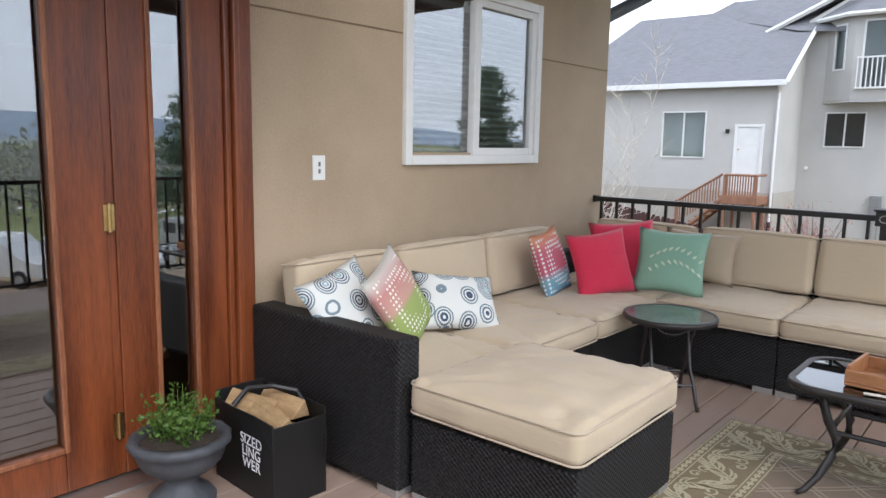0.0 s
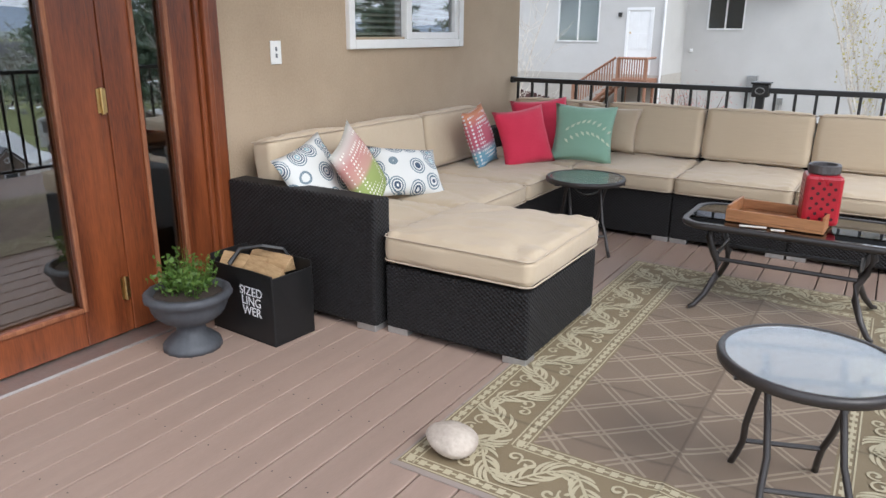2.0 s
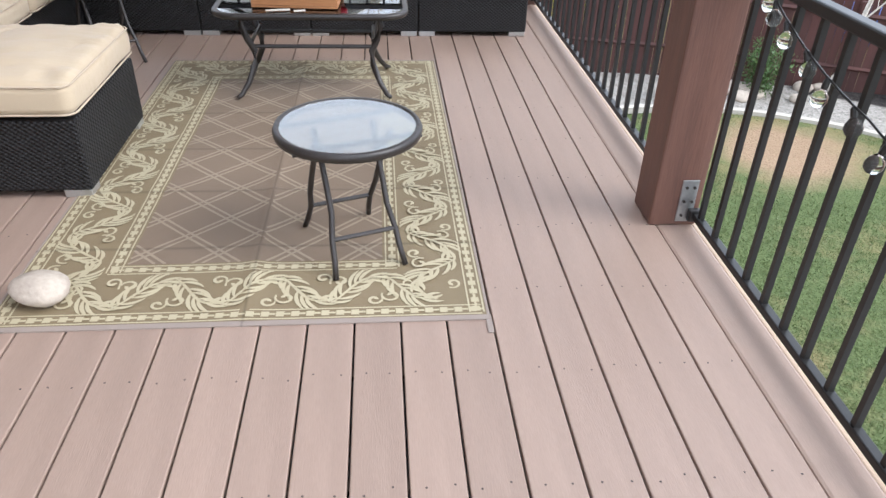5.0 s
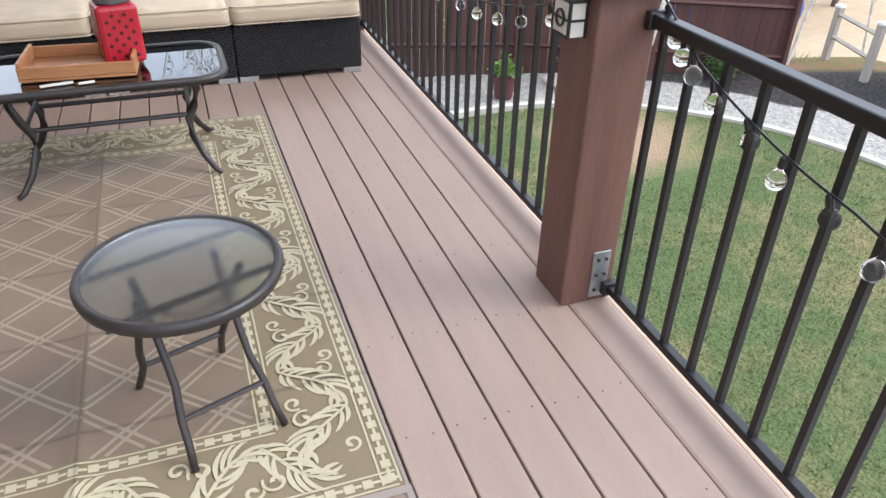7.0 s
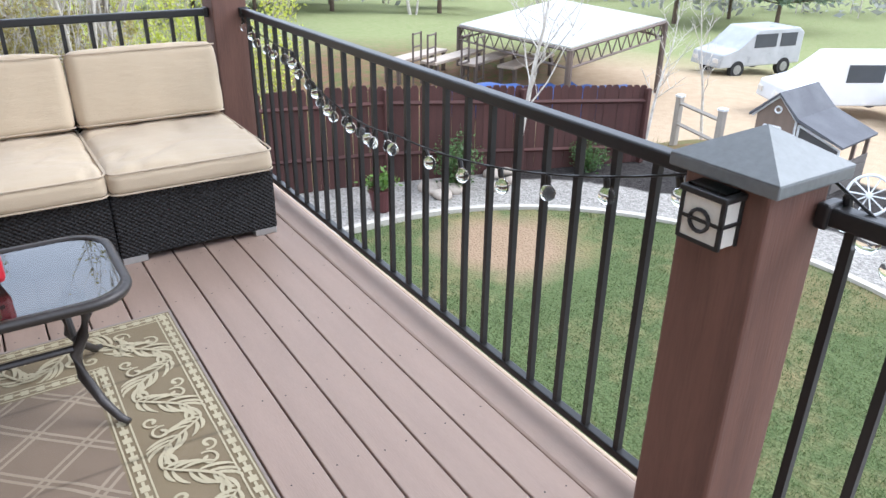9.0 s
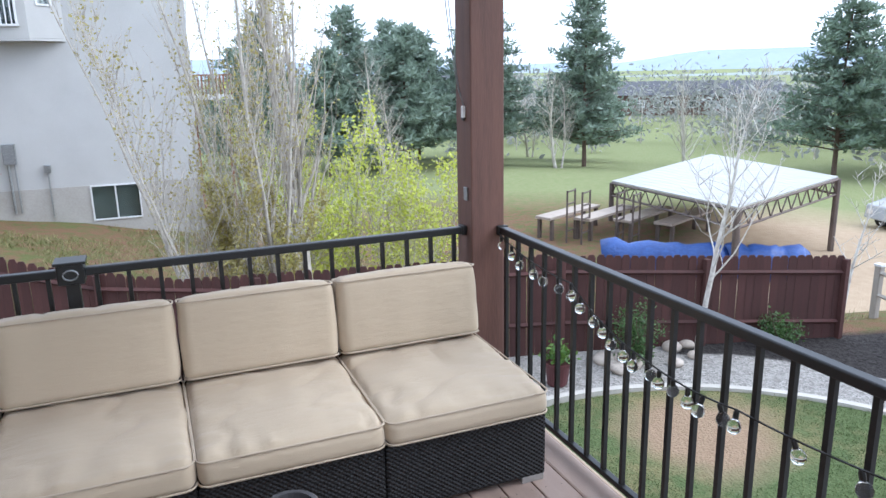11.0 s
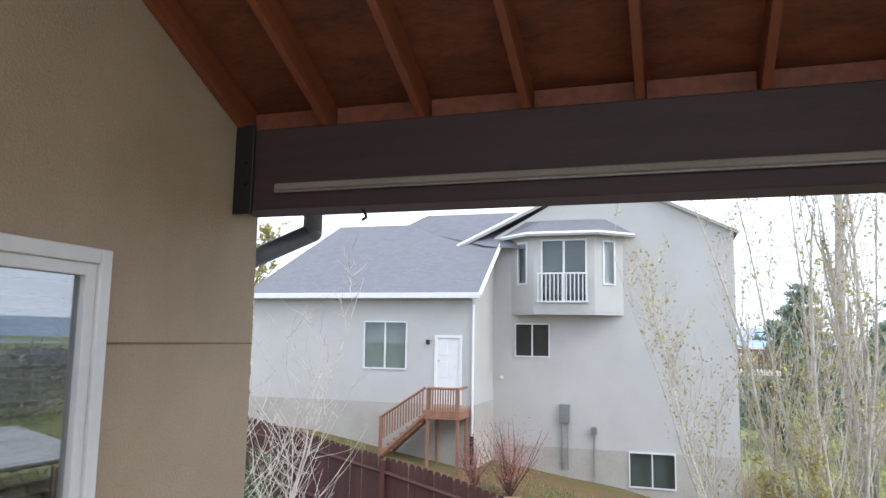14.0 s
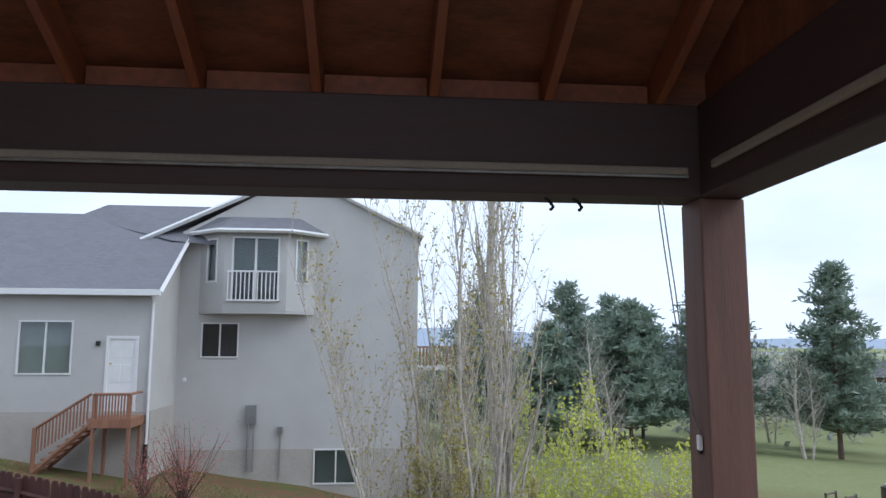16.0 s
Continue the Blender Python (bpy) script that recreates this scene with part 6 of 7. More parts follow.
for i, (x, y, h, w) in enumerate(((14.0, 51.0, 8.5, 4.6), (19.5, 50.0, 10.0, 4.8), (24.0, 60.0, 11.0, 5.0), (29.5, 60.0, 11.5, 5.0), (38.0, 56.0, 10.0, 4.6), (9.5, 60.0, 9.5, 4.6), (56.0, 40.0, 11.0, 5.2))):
    conifer("pine_tree", "full hazy green pine in the grove beyond the field", (x, y), h, w, 70 + i, hazed_grove_leaf, 22, 1.2)
for i, (x, y, h) in enumerate(((16.0, 44.0, 8.0), (30.0, 47.0, 7.0), (44.0, 50.0, 8.5), (36.0, 62.0, 10.0), (24.0, 66.0, 11.0))):
    tree("bare_tree", "leafless grey tree in the grove beyond the field", (x, y), h, 0.14, 80 + i, pale_bark, bud_leaf, 0, 0.05, 26, 0.12, 0.9, 0.36, 8, 2, 0.1)

# ---- neighbour house ----
nb_stucco = M("pale_stucco", (0.50, 0.49, 0.47), (0.45, 0.44, 0.42), 0.9, big=0.7, fine=22, bumpy=0.3, depth=0.02)
nb_base = M("grey_foundation", (0.44, 0.415, 0.375), (0.36, 0.33, 0.29), 0.9, big=0.8, fine=14)
nb_trim = M("white_trim", (0.75, 0.75, 0.74), (0.68, 0.68, 0.67), 0.5)
nb_frame = M("white_window_frame", (0.72, 0.72, 0.71), (0.66, 0.66, 0.65), 0.45)
dark_pane = glass("dark_pane", (0.75, 0.8, 0.8), 0.02, 1.45)
shade_in = M("pale_window_shade", (0.38, 0.40, 0.39), (0.32, 0.34, 0.33), 0.7)
# dim and dark sheet colours paint the unlit interiors of windows
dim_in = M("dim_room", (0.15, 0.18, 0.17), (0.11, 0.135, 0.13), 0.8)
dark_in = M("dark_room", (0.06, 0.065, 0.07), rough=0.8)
redwood = M("redwood_stain", (0.30, 0.15, 0.09), (0.21, 0.10, 0.058), 0.7, stretch=(4, 4, 0.6))


def shingle_material():
    m, t, s = shader("grey_shingles")
    br = t.nodes.new("ShaderNodeTexBrick")
    br.inputs["Scale"].default_value = 3.2
    br.inputs["Color1"].default_value = (0.20, 0.20, 0.215, 1)
    br.inputs["Color2"].default_value = (0.15, 0.15, 0.165, 1)
    br.inputs["Mortar"].default_value = (0.10, 0.10, 0.11, 1)
    br.inputs["Mortar Size"].default_value = 0.03
    br.inputs["Row Height"].default_value = 0.45
    br.inputs["Brick Width"].default_value = 1.0
    t.links.new(coords(t), br.inputs["Vector"])
    t.links.new(mixc(t, noise_tex(t, coords(t), 1.2, 4), br.outputs["Color"], (0.19, 0.19, 0.205)), s.inputs["Base Color"])
    s.inputs["Roughness"].default_value = 0.95
    bump(t, s, br.outputs["Fac"], 0.4, 0.02)
    return m


shingles = shingle_material()
HOUSE_AT = Matrix.Translation((0.704, 0.672, 0.618)) @ Matrix.Scale(0.68, 4)
house = thing("neighbour_house", "pale grey stucco house with slate-grey shingle roof", "house", HOUSE_AT, kind="thing")
WY, TY = 33.6, 37.5


def wall_with_holes(x0, x1, z0, z1, y, depth, holes):
    """A wall slab facing -y with openings cut through it."""
    xs = sorted({x0, x1, *[h[0] for h in holes], *[h[1] for h in holes]})
    zs = sorted({z0, z1, *[h[2] for h in holes], *[h[3] for h in holes]})
    bm = bmesh.new()
    for a, b in zip(xs, xs[1:]):
        for c, d in zip(zs, zs[1:]):
            mx, mz = (a + b) / 2, (c + d) / 2
            if any(h[0] < mx < h[1] and h[2] < mz < h[3] for h in holes):
                continue
            add_box(bm, (a, y, c), (b, y + depth, d))
    bmesh.ops.remove_doubles(bm, verts=bm.verts[:], dist=0.001)
    return bm


def house_window(x0, x1, z0, z1, y, backing, mullion=True, fr=0.065):
    wdw = new("window")
    wdw.parent = house
    bm = bmesh.new()
    for lo, hi in (((x0, y - 0.05, z0), (x0 + fr, y + 0.06, z1)), ((x1 - fr, y - 0.05, z0), (x1, y + 0.06, z1)), ((x0 + fr, y - 0.049, z0), (x1 - fr, y + 0.06, z0 + fr)), ((x0 + fr, y - 0.049, z1 - fr), (x1 - fr, y + 0.06, z1))):
        add_box(bm, lo, hi)
    if mullion:
        c = (x0 + x1) / 2
        add_box(bm, (c - fr / 2, y - 0.048, z0 + fr), (c + fr / 2, y + 0.06, z1 - fr))
    part("frame", bm, nb_frame, wdw)
    part("pane", quick_box((x0 + 0.03, y + 0.0, z0 + 0.03), (x1 - 0.03, y + 0.012, z1 - 0.03)), dark_pane, wdw).visible_shadow = False
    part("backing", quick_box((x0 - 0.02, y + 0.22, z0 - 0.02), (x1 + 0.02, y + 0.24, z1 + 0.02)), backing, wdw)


# low wing
W0, W1 = -18.0, -6.65
wh = [(-11.99, -9.81, 0.6, 2.82), (-8.46, -7.15, -0.88, 2.2)]
part("wall", wall_with_holes(W0, W1, -0.9, 4.1, WY, 0.25, wh), nb_stucco, house)
part("foundation", quick_box((W0, WY - 0.03, -4.2), (W1, WY + 0.24, -0.902)), nb_base, house)
bm = bmesh.new()
add_box(bm, (W1 - 0.25, WY + 0.26, -0.9), (W1, TY + 0.3, 4.1))
vs = [bm.verts.new(p) for p in ((W1, WY + 0.0, 4.1), (W1, TY, 4.1), (W1, TY, 6.9))] + [bm.verts.new(p) for p in ((W1 - 0.2, WY, 4.1), (W1 - 0.2, TY, 4.1), (W1 - 0.2, TY, 6.9))]
bm.faces.new(vs[:3])
bm.faces.new(vs[5:2:-1])
bm.faces.new((vs[0], vs[2], vs[5], vs[3]))
part("wall", bm, nb_stucco, house)
part("foundation", quick_box((W1 - 0.22, WY + 0.25, -4.2), (W1 + 0.03, TY, -0.902)), nb_base, house)
bm = quick_box((W0, WY + 0.26, -4.2), (W0 + 0.25, 46, 4.1))
part("wall", bm, nb_stucco, house)
house_window(-11.99, -9.81, 0.6, 2.82, WY, shade_in)
hd = new("door")
hd.parent = house
bm = bmesh.new()
add_box(bm, (-8.46, WY - 0.04, -0.88), (-8.34, WY + 0.1, 2.2))
add_box(bm, (-7.27, WY - 0.04, -0.88), (-7.15, WY + 0.1, 2.2))
add_box(bm, (-8.34, WY - 0.04, 2.08), (-7.27, WY + 0.1, 2.2))
part("frame", bm, nb_trim, hd)
bm = bmesh.new()
add_box(bm, (-8.34, WY + 0.02, -0.88), (-7.27, WY + 0.07, 2.08))
for px in (-8.2, -7.75):
    for pz in (0.3, 1.3):
        add_box(bm, (px, WY + 0.005, pz), (px + 0.35, WY + 0.02, pz + 0.72), 0.006)
part("leaf", bm, nb_trim, hd, "white panelled door")
bm = bmesh.new()
bmesh.ops.create_uvsphere(bm, u_segments=8, v_segments=6, radius=0.045, matrix=Matrix.Translation((-8.24, WY - 0.03, 1.05)))
part("knob", bm, brass, hd)
bm = quick_box((-8.86, WY - 0.14, 1.78), (-8.7, WY, 1.98), 0.02)
part("wall_lamp", bm, black_metal, house, "small black wall lamp")
# wing roof: slope up from the eave, hipped at one end
bm = bmesh.new()
ez, ey = 4.08, WY - 0.45
rp = [(W0 - 0.4, ey, ez), (W1 + 0.35, ey, ez), (W1 + 0.35, TY + 0.05, ez + 2.95), (-11.9, 39.6, 8.35), (-16.3, 39.6, 8.35)]
top = [bm.verts.new(p) for p in rp]
bm.faces.new((top[0], top[1], top[2], top[3], top[4]))
low = [bm.verts.new((p[0], p[1], p[2] - 0.14)) for p in rp]
for i in range(5):
    j = (i + 1) % 5
    bm.faces.new((top[i], low[i], low[j], top[j]))
bm.faces.new(low[::-1])
hb = [bm.verts.new(p) for p in ((W0 - 0.4, ey, ez - 0.01), (-16.3, 39.6, 8.34), (W0 - 0.4, 46, ez))]
bm.faces.new(hb)
part("roof", bm, shingles, house, "slate-grey shingles")
bm = bmesh.new()
vs = [bm.verts.new(p) for p in ((-12.4, 39.5, 8.2), (-11.2, 40.2, 8.95), (-4.0, 40.2, 8.95), (-4.0, 36.9, 6.4), (-7.0, 36.9, 6.7))]
bm.faces.new(vs)
part("roof", bm, shingles, house)
bm = bmesh.new()
add_box(bm, (W0 - 0.45, ey - 0.10, ez - 0.22), (W1 + 0.4, ey + 0.03, ez + 0.03), 0.01)
part("gutter", bm, nb_trim, house, "white gutter")
bm = bmesh.new()
add_tube(bm, [(W1 + 0.36, ey, ez - 0.08), (W1 + 0.36, TY, ez + 2.86)], 0.11, 4)
part("rake_board", bm, nb_trim, house)
bm = bmesh.new()
add_tube(bm, [(W1 + 0.06, ey + 0.05, ez - 0.2), (W1 + 0.02, WY - 0.08, ez - 0.5), (W1 + 0.02, WY - 0.08, -3.2)], 0.06, 6)
part("downpipe", bm, nb_trim, house)
bm = bmesh.new()
add_tube(bm, [(W1 + 0.02, WY - 0.1, -2.2), (W1 + 0.03, WY - 0.12, -3.3), (W1 + 0.35, WY - 0.9, -3.75)], 0.09, 6)
part("drain_hose", bm, black_metal, house)
# tall part with a clipped gable
T0, T1 = -6.65, 4.68
th = [(-5.57, -3.82, 1.22, 2.88), (-0.16, 1.93, -4.62, -2.86), (-4.9, -1.2, 3.6, 6.8)]
part("wall", wall_with_holes(T0, T1, -3.0, 7.2, TY, 0.25, [th[0], th[2]]), nb_stucco, house)
part("foundation", wall_with_holes(T0, T1, -6.6, -3.002, TY - 0.03, 0.25, [(-0.16, 1.93, -4.62, -3.0021)]), nb_base, house)
bm = bmesh.new()
gp = [(T0, 7.2), (T1, 7.2), (0.1, 9.46), (-2.5, 9.46)]
a = [bm.verts.new((x, TY, z)) for x, z in gp]
b = [bm.verts.new((x, TY + 0.25, z)) for x, z in gp]
bm.faces.new(a)
bm.faces.new(b[::-1])
for i in range(4):
    bm.faces.new((a[i], b[i], b[(i + 1) % 4], a[(i + 1) % 4]))
part("gable", bm, nb_stucco, house)
bm = quick_box((T1 - 0.25, TY + 0.26, -6.6), (T1, 50, 7.2))
part("wall", bm, nb_stucco, house)
for pts in ([(-8.55, TY - 0.16, 6.75), (-2.57, TY - 0.16, 9.58), (-1.215, TY + 2.0, 10.22), (-1.215, 52, 10.22), (-8.55, 52, 6.75)], [(4.9, TY - 0.16, 7.2), (0.08, TY - 0.16, 9.58), (-1.215, TY + 2.0, 10.22), (-1.215, 52, 10.22), (4.9, 52, 7.2)], [(-2.57, TY - 0.16, 9.58), (0.08, TY - 0.16, 9.58), (-1.215, TY + 2.0, 10.22)]):
    bm = bmesh.new()
    t_ = [bm.verts.new((x, y, z + 0.1)) for x, y, z in pts]
    l_ = [bm.verts.new((x, y, z - 0.06)) for x, y, z in pts]
    bm.faces.new(t_)
    bm.faces.new(l_[::-1])
    for i in range(len(pts)):
        j = (i + 1) % len(pts)
        bm.faces.new((t_[i], l_[i], l_[j], t_[j]))
    part("roof", bm, shingles, house)
for a, b in (((-8.6, 6.72), (-2.57, 9.57)), ((-2.57, 9.57), (0.08, 9.57)), ((0.08, 9.57), (4.95, 7.165))):
    bm = bmesh.new()
    add_tube(bm, [(a[0], TY - 0.19, a[1]), (b[0], TY - 0.19, b[1])], 0.12, 4)
    part("rake_board", bm, nb_trim, house)
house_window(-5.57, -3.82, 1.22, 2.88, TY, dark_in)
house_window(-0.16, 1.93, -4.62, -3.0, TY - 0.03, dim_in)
# bay with a small balcony rail
BY = 36.55
bay = new("bay")
bay.parent = house
plan = [(-5.75, TY), (-4.45, BY), (-1.55, BY), (-0.3, TY)]
for (x0, y0), (x1, y1), hole in zip(plan, plan[1:], ((0.28, 0.72, 4.75, 6.85), (0.12, 0.88, 3.85, 6.9), (0.28, 0.72, 4.7, 6.85))):
    ln = math.hypot(x1 - x0, y1 - y0)
    bm = wall_with_holes(0, ln, 3.4, 7.0, 0, 0.12, [(ln * hole[0], ln * hole[1], hole[2], hole[3])])
    wob_ = part("wall", bm, nb_stucco, bay)
    ax = math.degrees(math.atan2(y1 - y0, x1 - x0))
    wob_.matrix_basis = pose(x0, y0, 0, 0, 0, ax)
    a0, a1 = ln * hole[0], ln * hole[1]
    bm = bmesh.new()
    for lo, hi in (((a0, -0.05, hole[2]), (a0 + 0.08, 0.08, hole[3])), ((a1 - 0.08, -0.05, hole[2]), (a1, 0.08, hole[3])), ((a0 + 0.08, -0.049, hole[2]), (a1 - 0.08, 0.08, hole[2] + 0.08)), ((a0 + 0.08, -0.049, hole[3] - 0.08), (a1 - 0.08, 0.08, hole[3]))):
        add_box(bm, lo, hi)
    if a1 - a0 > 1.5:
        add_box(bm, ((a0 + a1) / 2 - 0.05, -0.048, hole[2] + 0.08), ((a0 + a1) / 2 + 0.05, 0.08, hole[3] - 0.08))
    o = part("window_frame", bm, nb_frame, bay)
    o.matrix_basis = pose(x0, y0, 0, 0, 0, ax)
    o = part("pane", quick_box((a0 + 0.02, 0.02, hole[2] + 0.02), (a1 - 0.02, 0.03, hole[3] - 0.02)), dark_pane, bay)
    o.visible_shadow = False
    o.matrix_basis = pose(x0, y0, 0, 0, 0, ax)
    # pale curtain sheets at the sides, a dimmed room backing in the middle
    o = part("curtain_backing", quick_box((a0, 0.2, hole[2]), (a1, 0.22, hole[3])), shade_in if a1 - a0 < 1.5 else dim_in, bay)
    o.matrix_basis = pose(x0, y0, 0, 0, 0, ax)
for z in (3.28, 7.0):
    bm = bmesh.new()
    a = [bm.verts.new((x, y, z)) for x, y in plan]
    b = [bm.verts.new((x, y, z + 0.11)) for x, y in plan]
    bm.faces.new(a[::-1])
    bm.faces.new(b)
    for i in range(4):
        bm.faces.new((a[i], a[(i + 1) % 4], b[(i + 1) % 4], b[i]))
    part("slab", bm, nb_stucco, bay)
bm = bmesh.new()
eave = [(-6.3, TY), (-4.7, BY - 0.45), (-1.3, BY - 0.45), (0.25, TY)]
crest = [(-5.0, TY), (-4.2, TY - 0.2), (-1.8, TY - 0.2), (-1.1, TY)]
a = [bm.verts.new((x, y, 7.2)) for x, y in eave]
b = [bm.verts.new((x, y, 7.95)) for x, y in crest]
for i in range(3):
    bm.faces.new((a[i], a[i + 1], b[i + 1], b[i]))
bm.faces.new(b)
part("bay_roof", bm, shingles, bay)
bm = bmesh.new()
for (p, q) in zip(eave, eave[1:]):
    add_tube(bm, [(*p, 7.13), (*q, 7.13)], 0.10, 4)
part("fascia", bm, nb_trim, bay)
rail = new("balcony_rail")
rail.parent = house
for z in (3.86, 5.2):
    bm = bmesh.new()
    add_box(bm, (-4.25, BY - 0.28, z), (-1.85, BY - 0.22, z + 0.07))
    for x in (-4.24, -1.9):
        add_box(bm, (x, BY - 0.221, z + 0.01), (x + 0.05, BY, z + 0.06))
    part("rail", bm, nb_trim, rail)
bm = quick_box((-0.022, -0.022, 3.9), (0.022, 0.022, 5.21))
bar = mesh_of("bar", bm, nb_trim)
for i in range(13):
    piece("bar", bar, rail, pose(-4.2 + i * 0.193, BY - 0.25, 0))
bm = bmesh.new()
add_box(bm, (-3.35, TY - 0.22, -1.85), (-2.85, TY, -0.95), 0.02)
add_tube(bm, [(-3.2, TY - 0.12, -1.85), (-3.2, TY - 0.12, -4.0)], 0.06, 6)
add_tube(bm, [(-2.95, TY - 0.12, -1.85), (-2.95, TY - 0.12, -4.0)], 0.04, 6)
part("meter_box", bm, galv, house, "grey electric meter box with conduit")
bm = bmesh.new()
add_box(bm, (-1.86, TY - 0.18, -2.3), (-1.6, TY, -1.95), 0.02)
add_tube(bm, [(-1.73, TY - 0.1, -2.3), (-1.73, TY - 0.1, -4.3)], 0.035, 6)
part("gas_meter", bm, galv, house)
bm = quick_box((-6.3, TY - 0.08, 0.12), (-6.15, TY, 0.28), 0.02)
part("vent", bm, nb_trim, house)
# small balcony on the far side of the tall part
balc = new("balcony")
balc.parent = house
part("floor", quick_box((T1 + 0.02, 40.0, 0.55), (T1 + 2.1, 42.2, 0.78), 0.02), nb_trim, balc)
part("rail", quick_box((T1 + 0.02, 39.98, 1.72), (T1 + 2.1, 40.08, 1.80), 0.01), redwood, balc)
bm = quick_box((-0.04, -0.04, 0.78), (0.04, 0.04, 1.72))
bal_bar = mesh_of("baluster", bm, redwood)
for i in range(12):
    piece("baluster", bal_bar, balc, pose(T1 + 0.1 + 0.175 * i, 40.03, 0))
for x in (T1 + 0.3, T1 + 1.95):
    part("post", quick_box((x - 0.07, 41.9, -5.5), (x + 0.07, 42.05, 0.55)), redwood, balc)
# wooden stair to the side door
stair = thing("wooden_stair", "red-brown wooden stair and landing with railings at the side door", "stair", HOUSE_AT @ pose(0, 0, -0.68))
bm = quick_box((-8.4, 31.9, -0.70), (-6.75, WY - 0.04, -0.34), 0.01)
part("landing", bm, redwood, stair)
for x, y in ((-8.2, 32.0), (-6.85, 32.0), (-6.85, 33.3), (-8.2, 33.3)):
    part("post", quick_box((x - 0.06, y - 0.06, -3.4), (x + 0.06, y + 0.06, 0.6 if y < 33 else -0.45), 0.01), redwood, stair)
for i in range(7):
    part("tread", quick_box((-8.62 - 0.29 * i, 32.0, -0.66 - 0.25 * i), (-8.3 - 0.29 * i, 33.3, -0.60 - 0.25 * i), 0.008), redwood, stair)
for y in (31.97, 33.32):
    bm = bmesh.new()
    add_tube(bm, [(-8.25, y, -0.5), (-10.4, y, -2.45)], 0.10, 4)
    part("stringer", bm, redwood, stair)
bm = bmesh.new()
add_tube(bm, [(-8.3, 31.95, 0.62), (-10.35, 31.95, -0.72)], 0.055, 4)
add_tube(bm, [(-8.2, 31.95, 0.6), (-6.85, 31.95, 0.6), (-6.85, 33.4, 0.6)], 0.055, 4)
part("handrail", bm, redwood, stair)
part("post", quick_box((-10.4, 31.89, -3.1), (-10.26, 32.02, -0.66), 0.01), redwood, stair)
bm = quick_box((-0.025, -0.025, 0), (0.025, 0.025, 0.95))
bal = mesh_of("baluster", bm, redwood)
for i in range(11):
    piece("baluster", bal, stair, pose(-8.08 + i * 0.115, 31.95, -0.36))
for i in range(15):
    piece("baluster", bal, stair, pose(-8.42 - i * 0.125, 31.95, -0.46 - i * 0.0825))
# stacked wood scraps on the slope
for i, (x, y, a) in enumerate(((-2.4, 20.7, 15), (-2.0, 20.3, -40), (-2.7, 20.4, 5), (-1.75, 20.5, 60))):
    sc = thing("timber_scrap", "pale loose timber board lying on the slope", "timber", pose(x, y, ground_z(x, y) + 0.02, 0, 0, a), group="timber scraps")
    part("board", quick_box((-0.65, -0.04, 0), (0.65, 0.04, 0.035), 0.006), side_mat, sc)

# ---- lot beyond the fence ----
shed = thing("open_shed", "open shed with a pale metal roof on steel posts", "shed")
roof_metal = M("pale_metal_roof", (0.50, 0.485, 0.46), (0.38, 0.365, 0.345), 0.5, 0.2, big=1.5, fine=12, stretch=(4, 0.4, 1))
corners = [Vector(p) for p in ((17.2, 16.6, -2.05), (23.4, 18.6, -1.9), (28.1, 29.6, -2.5), (19.8, 26.1, -2.75))]
n = 18
for i in range(n):
    a0, a1 = corners[0].lerp(corners[1], i / n), corners[0].lerp(corners[1], (i + 0.96) / n)
    b0, b1 = corners[3].lerp(corners[2], i / n), corners[3].lerp(corners[2], (i + 0.96) / n)
    bm = bmesh.new()
    t_ = [bm.verts.new(p + Vector((0, 0, 0.04))) for p in (a0, a1, b1, b0)]
    l_ = [bm.verts.new(p) for p in (a0, a1, b1, b0)]
    bm.faces.new(t_)
    bm.faces.new(l_[::-1])
    for k in range(4):
        bm.faces.new((t_[k], l_[k], l_[(k + 1) % 4], t_[(k + 1) % 4]))
    part("roof_panel", bm, roof_metal, shed)
steel = M("rusty_steel", (0.16, 0.12, 0.10), (0.10, 0.08, 0.07), 0.7, 0.3)
for a, b in ((0, 1), (1, 2), (2, 3), (3, 0)):
    bm = bmesh.new()
    p, q = corners[a] + Vector((0, 0, -0.06)), corners[b] + Vector((0, 0, -0.06))
    dn = Vector((0, 0, -0.5))
    add_tube(bm, [p, q], 0.05, 4)
    add_tube(bm, [p + dn, q + dn], 0.04, 4)
    k = 10
    for i in range(k):
        add_tube(bm, [p.lerp(q, i / k) + dn, p.lerp(q, (i + 0.5) / k)], 0.025, 4)
        add_tube(bm, [p.lerp(q, (i + 0.5) / k), p.lerp(q, (i + 1) / k) + dn], 0.025, 4)
    part("truss", bm, steel, shed)
for c in corners:
    bm = bmesh.new()
    add_tube(bm, [(c.x, c.y, ground_z(c.x, c.y) - 0.2), (c.x, c.y, c.z - 0.05)], 0.10, 8)
    part("post", bm, steel, shed)
blue = M("blue_tarp", (0.035, 0.09, 0.30), (0.02, 0.05, 0.19), 0.5, big=2, fine=9, bumpy=0.5, depth=0.05)
for i, (x, y, ln) in enumerate(((16.6, 18.9, 3.6), (18.9, 17.1, 2.0))):
    tk = thing("blue_tank", "long blue tarp-covered roll beside the shed", "tank", pose(x, y, ground_z(x, y) + 0.48, 0, 0, -38))
    bm = bmesh.new()
    add_tube(bm, [(-ln / 2 + ln * k / 10, 0.03 * math.sin(k * 2.1), 0.05 * math.sin(k * 1.7)) for k in range(11)], [0.55 + 0.06 * math.sin(k * 2.3) for k in range(11)], 14)
    part("shell", bm, blue, tk, smooth=True)
